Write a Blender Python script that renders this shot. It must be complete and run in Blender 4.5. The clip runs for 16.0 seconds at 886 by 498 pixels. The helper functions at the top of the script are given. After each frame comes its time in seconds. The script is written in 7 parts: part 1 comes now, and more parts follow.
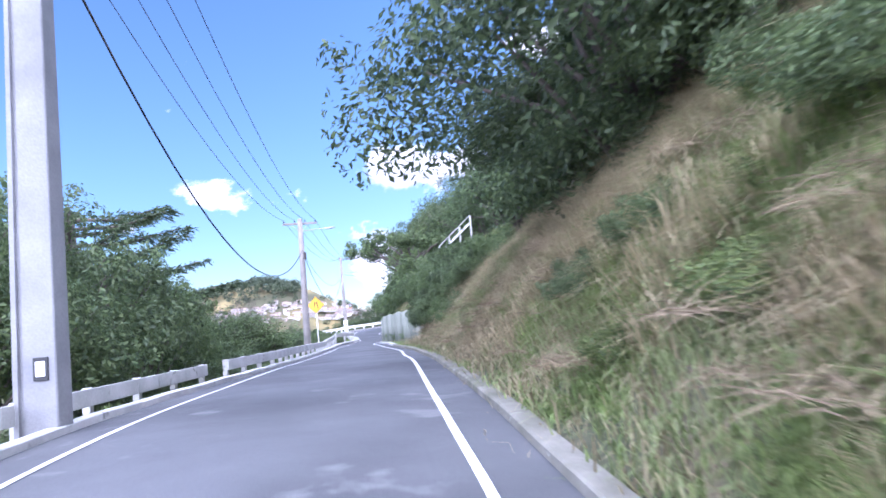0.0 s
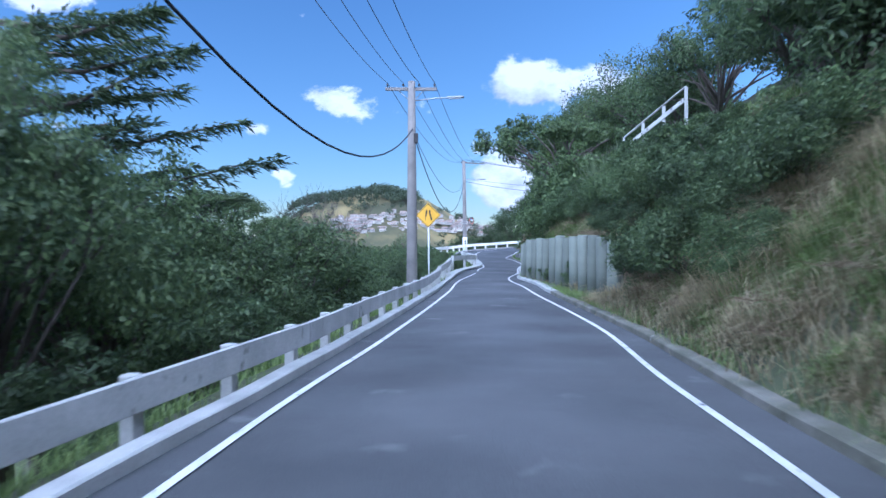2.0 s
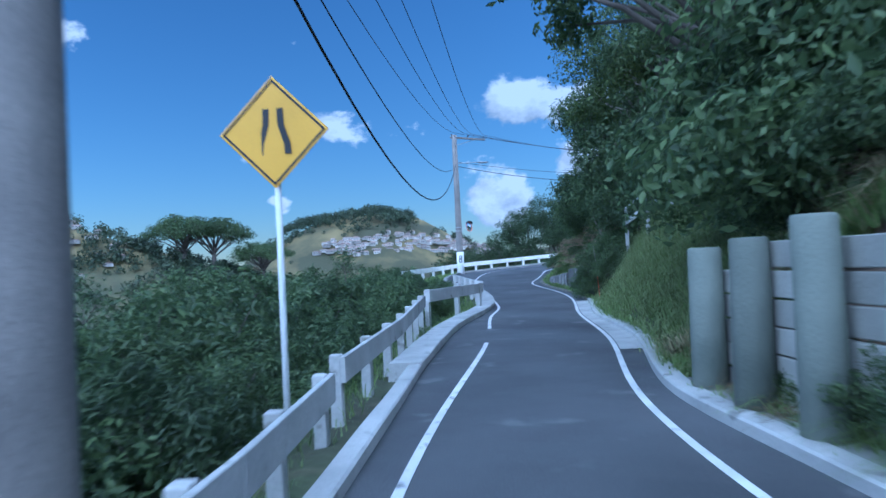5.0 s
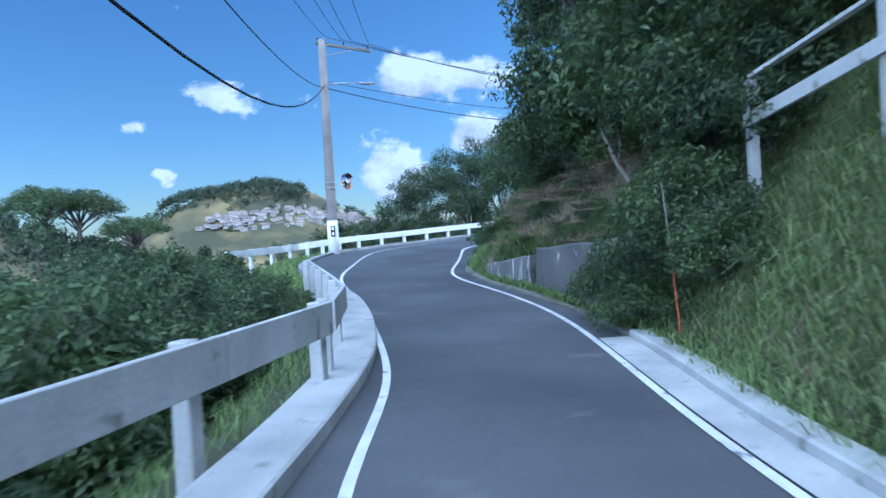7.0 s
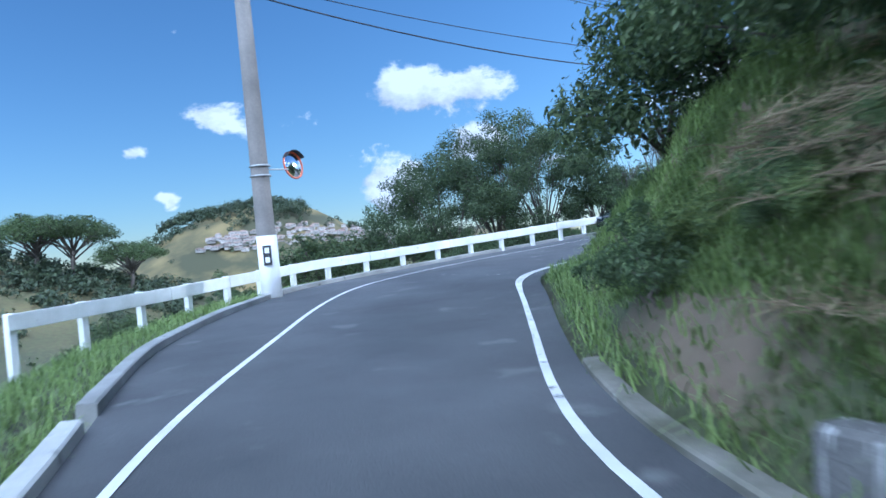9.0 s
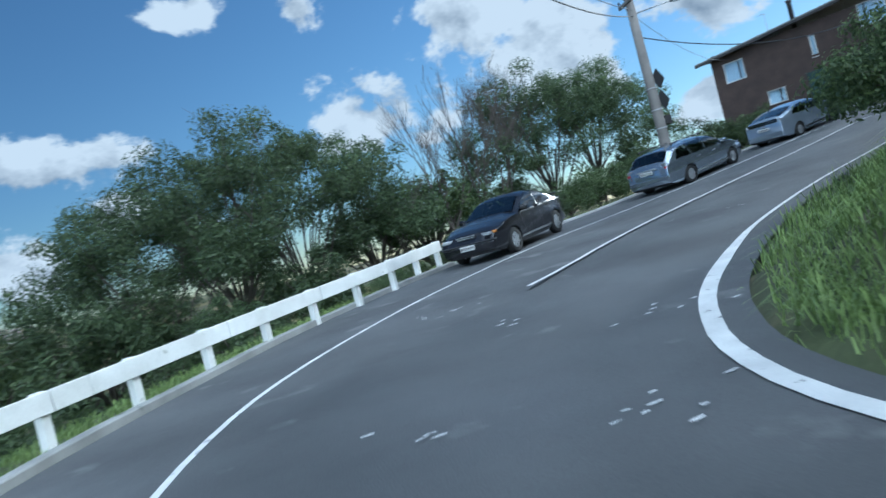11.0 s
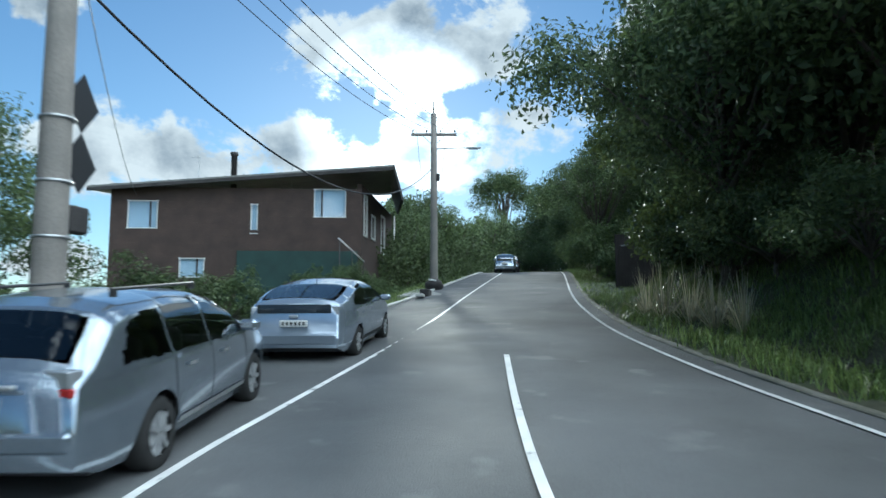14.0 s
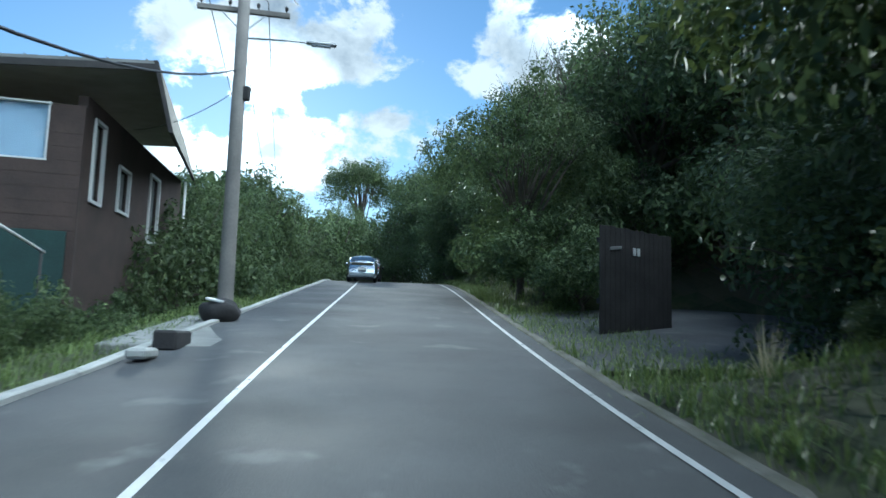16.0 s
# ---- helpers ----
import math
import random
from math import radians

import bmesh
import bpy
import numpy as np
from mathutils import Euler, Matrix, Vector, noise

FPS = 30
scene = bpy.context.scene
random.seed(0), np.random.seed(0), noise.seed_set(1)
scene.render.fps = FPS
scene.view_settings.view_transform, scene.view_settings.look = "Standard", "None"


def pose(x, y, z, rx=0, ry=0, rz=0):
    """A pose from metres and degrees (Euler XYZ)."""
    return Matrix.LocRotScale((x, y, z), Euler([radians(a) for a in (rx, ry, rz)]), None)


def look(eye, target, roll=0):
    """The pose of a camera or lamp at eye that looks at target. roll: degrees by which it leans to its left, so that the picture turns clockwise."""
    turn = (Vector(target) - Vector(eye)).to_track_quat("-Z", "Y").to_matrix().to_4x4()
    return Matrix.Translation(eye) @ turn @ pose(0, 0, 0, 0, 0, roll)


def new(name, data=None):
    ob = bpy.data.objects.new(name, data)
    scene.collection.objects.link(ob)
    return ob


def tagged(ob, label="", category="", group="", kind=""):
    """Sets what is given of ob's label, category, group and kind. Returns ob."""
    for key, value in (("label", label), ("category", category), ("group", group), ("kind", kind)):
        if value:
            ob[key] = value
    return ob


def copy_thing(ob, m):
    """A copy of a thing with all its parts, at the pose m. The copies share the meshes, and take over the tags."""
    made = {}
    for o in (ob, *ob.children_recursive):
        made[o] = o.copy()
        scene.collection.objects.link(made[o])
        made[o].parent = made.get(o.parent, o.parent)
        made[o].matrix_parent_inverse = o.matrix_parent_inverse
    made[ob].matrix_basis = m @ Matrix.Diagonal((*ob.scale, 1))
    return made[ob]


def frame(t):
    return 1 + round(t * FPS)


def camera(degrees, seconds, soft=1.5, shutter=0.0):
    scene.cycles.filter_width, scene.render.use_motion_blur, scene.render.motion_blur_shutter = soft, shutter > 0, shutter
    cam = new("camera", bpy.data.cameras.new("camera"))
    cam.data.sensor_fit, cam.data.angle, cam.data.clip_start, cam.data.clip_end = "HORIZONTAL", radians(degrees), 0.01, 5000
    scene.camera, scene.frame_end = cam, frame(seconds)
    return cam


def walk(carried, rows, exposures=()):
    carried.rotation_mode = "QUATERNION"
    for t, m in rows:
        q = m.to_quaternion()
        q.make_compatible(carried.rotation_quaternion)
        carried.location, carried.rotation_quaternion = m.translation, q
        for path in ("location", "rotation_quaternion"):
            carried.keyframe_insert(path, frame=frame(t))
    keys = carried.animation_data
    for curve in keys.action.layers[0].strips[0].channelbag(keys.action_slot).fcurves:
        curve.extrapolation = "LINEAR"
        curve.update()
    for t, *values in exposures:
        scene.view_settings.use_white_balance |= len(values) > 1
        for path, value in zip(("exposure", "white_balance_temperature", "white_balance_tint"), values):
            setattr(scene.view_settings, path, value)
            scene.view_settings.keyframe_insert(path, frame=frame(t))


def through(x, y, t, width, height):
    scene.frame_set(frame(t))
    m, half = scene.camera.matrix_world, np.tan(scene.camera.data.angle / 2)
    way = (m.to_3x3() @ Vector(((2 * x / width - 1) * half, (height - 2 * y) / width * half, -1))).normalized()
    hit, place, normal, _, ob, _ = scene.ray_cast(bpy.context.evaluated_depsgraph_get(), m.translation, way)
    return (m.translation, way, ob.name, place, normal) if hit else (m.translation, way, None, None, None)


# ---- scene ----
cam = camera(62.58, 16.0, 1.5, 0.28)
PATH = [
    (0.0, (0.000, -0.000, 1.350), (0.093, 9.949, 2.354), -5.284),
    (0.5, (-0.386, 3.105, 1.619), (-0.979, 13.061, 2.340), -3.955),
    (0.7, (-0.642, 4.448, 1.711), (-1.492, 14.394, 2.302), -2.690),
    (1.0, (-1.079, 6.553, 1.822), (-2.340, 16.468, 2.132), -0.620),
    (1.5, (-1.716, 10.228, 1.892), (-3.331, 20.097, 1.926), 0.136),
    (2.0, (-2.209, 14.070, 1.847), (-3.764, 23.948, 1.798), -0.568),
    (2.2, (-2.498, 15.640, 1.815), (-3.943, 25.535, 1.747), -1.141),
    (2.5, (-2.676, 18.052, 1.785), (-4.198, 27.934, 1.652), -1.139),
    (3.0, (-3.164, 22.086, 1.858), (-4.824, 31.946, 1.703), -1.467),
    (3.5, (-3.593, 25.984, 1.779), (-5.424, 35.815, 1.751), -1.308),
    (4.0, (-3.967, 29.502, 1.790), (-5.912, 39.309, 1.941), -1.784),
    (4.2, (-4.092, 30.859, 1.807), (-6.044, 40.664, 2.026), -2.075),
    (6.3, (-5.985, 46.401, 1.784), (-6.436, 56.390, 1.930), -2.751),
    (6.5, (-5.989, 47.795, 1.771), (-6.322, 57.789, 1.817), -2.746),
    (7.0, (-5.944, 50.930, 1.789), (-6.055, 60.928, 1.600), -3.068),
    (7.5, (-5.772, 54.029, 1.790), (-5.921, 64.024, 1.518), -3.408),
    (8.0, (-5.826, 57.028, 1.813), (-6.154, 67.020, 1.602), -3.938),
    (8.2, (-5.883, 58.283, 1.819), (-6.339, 68.272, 1.668), -4.258),
    (10.3, (-8.018, 71.149, 2.310), (-6.129, 80.969, 2.314), -12.238),
    (10.5, (-8.146, 72.177, 2.325), (-5.601, 81.848, 2.328), -12.926),
    (11.0, (-8.185, 74.690, 2.489), (-3.939, 83.743, 2.416), -14.454),
    (11.5, (-7.835, 77.055, 2.587), (-1.945, 85.136, 2.484), -14.671),
    (12.0, (-6.915, 79.445, 2.651), (0.424, 86.237, 2.646), -14.252),
    (12.5, (-5.431, 81.614, 2.768), (3.019, 86.958, 2.940), -12.253),
    (13.0, (-3.344, 83.588, 2.921), (5.787, 87.634, 3.421), -9.111),
    (13.5, (-0.607, 85.381, 3.163), (8.820, 88.580, 4.104), -3.183),
    (14.0, (2.294, 86.597, 3.312), (11.928, 89.034, 4.430), -0.175),
    (14.5, (5.520, 87.559, 3.548), (15.299, 89.282, 4.737), 0.563),
    (15.0, (8.877, 88.185, 3.865), (18.733, 89.383, 5.060), 0.757),
    (15.5, (12.798, 88.795, 4.308), (22.697, 89.551, 5.502), 0.894),
    (16.0, (16.463, 89.250, 4.718), (26.381, 89.682, 5.921), 1.639),
]
UNIT = 1.14    # metres in one unit of the plan; the whole place is brought to size at the end
walk(cam, [(t, look(Vector(eye) * UNIT, Vector(target) * UNIT, roll)) for t, eye, target, roll in PATH],
     exposures=[(0.0, 1.4, 5100, 28), (0.6, 1.15, 4950, 24), (1.4, 0.65, 4700, 18), (2.2, 0.5, 4500, 16), (3.0, 0.35, 4350, 16), (3.5, 0.15, 4150, 11), (4.2, -0.1, 4000, 8), (6.3, 0.15, 4250, 8), (7.2, 0.3, 4350, 9), (8.2, 0.45, 4500, 12), (10.3, 0.05, 4700, 1), (11.5, -0.1, 5000, 0), (12.5, -0.1, 5150, -2), (13.5, 0.05, 5300, -3), (14.6, 0.18, 5300, -3), (16.0, 0.35, 5050, -4)])

# ---- world and sun ----
SUN_AZ = radians(18)      # north of the +x axis
SUN_EL = radians(16)
sun_way = Vector((math.cos(SUN_EL) * math.cos(SUN_AZ), math.cos(SUN_EL) * math.sin(SUN_AZ), math.sin(SUN_EL)))

world = bpy.data.worlds.new("sky")
scene.world = world
world.use_nodes = True
wn, wl = world.node_tree.nodes, world.node_tree.links
wn.clear()


def wnode(kind, **inputs):
    n = wn.new(kind)
    for k, v in inputs.items():
        n.inputs[k].default_value = v
    return n


sky = wn.new("ShaderNodeTexSky")
sky.sky_type, sky.sun_disc = "NISHITA", False
sky.sun_elevation, sky.sun_rotation = SUN_EL, math.pi / 2 - SUN_AZ
sky.altitude, sky.air_density, sky.dust_density, sky.ozone_density = 100, 1.0, 0.1, 2.5
coord = wn.new("ShaderNodeTexCoord")


def wmath(kind, a, b):
    n = wn.new("ShaderNodeMath")
    n.operation = kind
    for k, v in enumerate((a, b)):
        if isinstance(v, (int, float)):
            n.inputs[k].default_value = v
        else:
            wl.new(v, n.inputs[k])
    return n.outputs[0]


def wrange(value, a, b, c, d):
    n = wn.new("ShaderNodeMapRange")
    for k, v in (("From Min", a), ("From Max", b), ("To Min", c), ("To Max", d)):
        n.inputs[k].default_value = v
    wl.new(value, n.inputs["Value"])
    return n.outputs[0]


def towards(way):
    n = wn.new("ShaderNodeVectorMath")
    n.operation = "DOT_PRODUCT"
    n.inputs[1].default_value = way
    wl.new(coord.outputs["Generated"], n.inputs[0])
    return n.outputs["Value"]


def wvec(kind, a, b):
    n = wn.new("ShaderNodeVectorMath")
    n.operation = kind
    for k, v in enumerate((a, b)):
        if isinstance(v, tuple):
            n.inputs[k].default_value = v
        elif v is not None:
            wl.new(v, n.inputs[k])
    return n


def cloud_noise(shift):
    m = wn.new("ShaderNodeMapping")
    m.inputs["Scale"].default_value = (1.0, 1.0, 1.35)
    m.inputs["Location"].default_value = shift
    n = wnode("ShaderNodeTexNoise", Scale=9.5, Detail=9.0, Roughness=0.6, Distortion=0.15)
    wl.new(coord.outputs["Generated"], m.inputs["Vector"])
    wl.new(m.outputs[0], n.inputs["Vector"])
    return n.outputs["Fac"]


# cumulus clouds: compass angle from +x, height above the horizon, half width, half height (degrees) and thinness
CLOUDS = ((107.7, 11.2, 3.2, 2.0, 0.1), (113.0, 8.9, 2.2, 0.9, 0.42), (111.1, 5.3, 1.1, 1.0, 0.25), (90.8, 11.9, 5.4, 2.3, 0.05), (94.0, 4.5, 3.2, 2.4, 0.05), (88.0, 7.9, 2.8, 1.7, 0.1),
          (127.4, 17.0, 4.2, 2.0, 0.1), (130.5, 12.8, 2.6, 1.2, 0.3), (126.6, 8.6, 1.8, 0.9, 0.42), (79.5, 21.0, 4.5, 1.8, 0.25), (71.0, 19.5, 2.6, 2.6, 0.3),
          (58.5, 17.6, 6.6, 6.2, 0.0), (67.5, 10.8, 6.2, 4.2, 0.0), (52.5, 12.6, 7.0, 4.6, 0.0), (42.5, 12.8, 6.0, 3.2, 0.0), (35.0, 12.8, 7.4, 2.8, 0.0), (44.4, 22.4, 3.4, 2.2, 0.1),
          (26.5, 13.8, 6.6, 2.8, 0.0), (15.8, 22.4, 10.2, 4.8, 0.0), (16.5, 13.6, 7.5, 3.0, 0.0), (7.4, 16.2, 7.2, 2.7, 0.0), (-4.6, 21.2, 6.2, 4.2, 0.0), (42.5, 5.4, 4.6, 2.0, 0.1), (30.0, 5.4, 9.0, 2.2, 0.1))
parts = wn.new("ShaderNodeSeparateXYZ")
wl.new(coord.outputs["Generated"], parts.inputs[0])
compass = wn.new("ShaderNodeCombineXYZ")
wl.new(wmath("MULTIPLY", wmath("ARCTAN2", parts.outputs["Y"], parts.outputs["X"]), 57.2958), compass.inputs["X"])
wl.new(wmath("MULTIPLY", wmath("ARCSINE", parts.outputs["Z"], 0.0), 57.2958), compass.inputs["Y"])
puffs = None
for az, el, wide, tall, thin in CLOUDS:
    off = wvec("MULTIPLY", wvec("SUBTRACT", compass.outputs[0], (az, el, 0.0)).outputs[0], (1 / wide, 1 / tall, 0.0))
    r = wmath("ADD", wvec("LENGTH", off.outputs[0], None).outputs["Value"], thin)
    puffs = r if puffs is None else wmath("MINIMUM", puffs, r)
CLOUD_AT = (5.3, 2.1, 1.4)
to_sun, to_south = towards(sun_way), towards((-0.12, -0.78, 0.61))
# unseen sky overhead and southward gets thicker clouds, added to fill the shade
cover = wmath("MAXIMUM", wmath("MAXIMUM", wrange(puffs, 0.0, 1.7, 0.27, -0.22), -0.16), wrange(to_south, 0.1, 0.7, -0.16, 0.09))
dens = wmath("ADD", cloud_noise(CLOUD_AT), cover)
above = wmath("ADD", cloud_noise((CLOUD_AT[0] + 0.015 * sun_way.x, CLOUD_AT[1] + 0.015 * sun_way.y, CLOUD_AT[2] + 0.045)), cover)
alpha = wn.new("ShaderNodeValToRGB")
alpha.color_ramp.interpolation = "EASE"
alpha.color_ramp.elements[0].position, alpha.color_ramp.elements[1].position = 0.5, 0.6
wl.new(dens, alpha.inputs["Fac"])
# lit tops, grey undersides, and dark hearts where the cloud stands before the sun
relief = wmath("MULTIPLY", wmath("SUBTRACT", dens, above), 2.8)
heart = wmath("MULTIPLY", wrange(to_sun, 0.86, 0.985, 0.4, 3.0), wmath("SUBTRACT", dens, 0.585))
lit = wmath("SUBTRACT", wmath("ADD", relief, 0.84), heart)
shade = wn.new("ShaderNodeValToRGB")
shade.color_ramp.elements[0].position, shade.color_ramp.elements[1].position = 0.1, 0.95
shade.color_ramp.elements[0].color, shade.color_ramp.elements[1].color = (0.33, 0.37, 0.42, 1), (1.0, 0.97, 0.93, 1)
wl.new(lit, shade.inputs["Fac"])
# those unseen clouds shine up to 50, far above the seen ones, as fill light
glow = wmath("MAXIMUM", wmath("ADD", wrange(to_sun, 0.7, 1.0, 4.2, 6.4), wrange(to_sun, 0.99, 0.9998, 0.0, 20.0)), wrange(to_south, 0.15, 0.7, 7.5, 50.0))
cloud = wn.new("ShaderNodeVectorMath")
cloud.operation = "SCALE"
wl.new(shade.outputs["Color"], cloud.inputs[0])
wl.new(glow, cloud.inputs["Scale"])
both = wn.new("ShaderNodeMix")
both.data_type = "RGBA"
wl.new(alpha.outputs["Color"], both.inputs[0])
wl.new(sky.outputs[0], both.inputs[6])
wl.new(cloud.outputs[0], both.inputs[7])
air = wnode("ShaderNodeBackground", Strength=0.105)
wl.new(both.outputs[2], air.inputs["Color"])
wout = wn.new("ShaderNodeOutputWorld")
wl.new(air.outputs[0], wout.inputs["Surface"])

sun_data = bpy.data.lights.new("sun", "SUN")
sun_data.energy, sun_data.angle, sun_data.color = 2.2, radians(3.0), (1.0, 0.9, 0.74)
sun = new("sun", sun_data)
sun.matrix_world = look((0, 0, 60), Vector((0, 0, 60)) - sun_way)

# ---- materials ----


def material(name, base, rough=0.8, metal=0.0, vary=0.25, scale=3.0, fine=40.0, bump=0.2, tint=None, per="", coat=0.0, stain=None, stain_at=0.6):
    """Base colour broken up by coarse and fine noise, with fine relief; per: 'object' or 'island' varies whole pieces."""
    m = bpy.data.materials.new(name)
    m.use_nodes = True
    n, l = m.node_tree.nodes, m.node_tree.links
    b = n["Principled BSDF"]
    b.inputs["Roughness"].default_value, b.inputs["Metallic"].default_value = rough, metal
    b.inputs["Coat Weight"].default_value = coat
    tc = n.new("ShaderNodeTexCoord")
    coarse, grain = n.new("ShaderNodeTexNoise"), n.new("ShaderNodeTexNoise")
    coarse.inputs["Scale"].default_value, coarse.inputs["Detail"].default_value = scale, 6
    grain.inputs["Scale"].default_value, grain.inputs["Detail"].default_value = fine, 3
    for t in (coarse, grain):
        l.new(tc.outputs["Object"], t.inputs["Vector"])
    tint = tint or [c * 0.6 for c in base]
    r = n.new("ShaderNodeValToRGB")
    r.color_ramp.elements[0].position, r.color_ramp.elements[1].position = 0.32, 0.68
    r.color_ramp.elements[0].color, r.color_ramp.elements[1].color = (*tint, 1), (*base, 1)
    l.new(coarse.outputs["Fac"], r.inputs["Fac"])
    out = r.outputs["Color"]
    if stain:
        sn = n.new("ShaderNodeTexNoise")
        sn.inputs["Scale"].default_value, sn.inputs["Detail"].default_value = scale * 2.7, 8
        l.new(tc.outputs["Object"], sn.inputs["Vector"])
        sr = n.new("ShaderNodeValToRGB")
        sr.color_ramp.elements[0].position, sr.color_ramp.elements[1].position = stain_at, stain_at + 0.08
        l.new(sn.outputs["Fac"], sr.inputs["Fac"])
        sm = n.new("ShaderNodeMix")
        sm.data_type = "RGBA"
        l.new(sr.outputs["Color"], sm.inputs[0])
        l.new(out, sm.inputs[6])
        sm.inputs[7].default_value = (*stain, 1)
        out = sm.outputs[2]
    hsv = n.new("ShaderNodeHueSaturation")
    l.new(out, hsv.inputs["Color"])
    v = n.new("ShaderNodeMapRange")
    v.inputs["To Min"].default_value, v.inputs["To Max"].default_value = 1 - vary, 1 + vary
    if per:
        src = n.new("ShaderNodeObjectInfo" if per == "object" else "ShaderNodeNewGeometry")
        l.new(src.outputs["Random" if per == "object" else "Random Per Island"], v.inputs["Value"])
    else:
        l.new(grain.outputs["Fac"], v.inputs["Value"])
    l.new(v.outputs[0], hsv.inputs["Value"])
    l.new(hsv.outputs["Color"], b.inputs["Base Color"])
    if bump:
        bp = n.new("ShaderNodeBump")
        bp.inputs["Strength"].default_value, bp.inputs["Distance"].default_value = bump, 0.02
        l.new(grain.outputs["Fac"], bp.inputs["Height"])
        l.new(bp.outputs[0], b.inputs["Normal"])
    return m


def leaf_material(name, dark, light, through=0.3, gloss=0.45):
    m = bpy.data.materials.new(name)
    m.use_nodes = True
    n, l = m.node_tree.nodes, m.node_tree.links
    b, out = n["Principled BSDF"], n["Material Output"]
    b.inputs["Roughness"].default_value = gloss
    b.inputs["Specular IOR Level"].default_value = 0.35
    g = n.new("ShaderNodeNewGeometry")
    r = n.new("ShaderNodeValToRGB")
    r.color_ramp.elements[0].color, r.color_ramp.elements[1].color = (*dark, 1), (*light, 1)
    l.new(g.outputs["Random Per Island"], r.inputs["Fac"])
    oi = n.new("ShaderNodeObjectInfo")
    hs = n.new("ShaderNodeHueSaturation")
    mr = n.new("ShaderNodeMapRange")
    mr.inputs["To Min"].default_value, mr.inputs["To Max"].default_value = 0.75, 1.25
    l.new(oi.outputs["Random"], mr.inputs["Value"])
    l.new(mr.outputs[0], hs.inputs["Value"])
    l.new(r.outputs["Color"], hs.inputs["Color"])
    l.new(hs.outputs["Color"], b.inputs["Base Color"])
    tr = n.new("ShaderNodeBsdfTranslucent")
    l.new(hs.outputs["Color"], tr.inputs["Color"])
    mx = n.new("ShaderNodeMixShader")
    mx.inputs[0].default_value = through
    l.new(b.outputs[0], mx.inputs[1])
    l.new(tr.outputs[0], mx.inputs[2])
    l.new(mx.outputs[0], out.inputs["Surface"])
    return m


def plain(name, base, rough=0.5, metal=0.0, coat=0.0):
    return material(name, base, rough, metal, vary=0.06, scale=2, fine=60, bump=0.03, tint=[c * 0.88 for c in base], coat=coat)


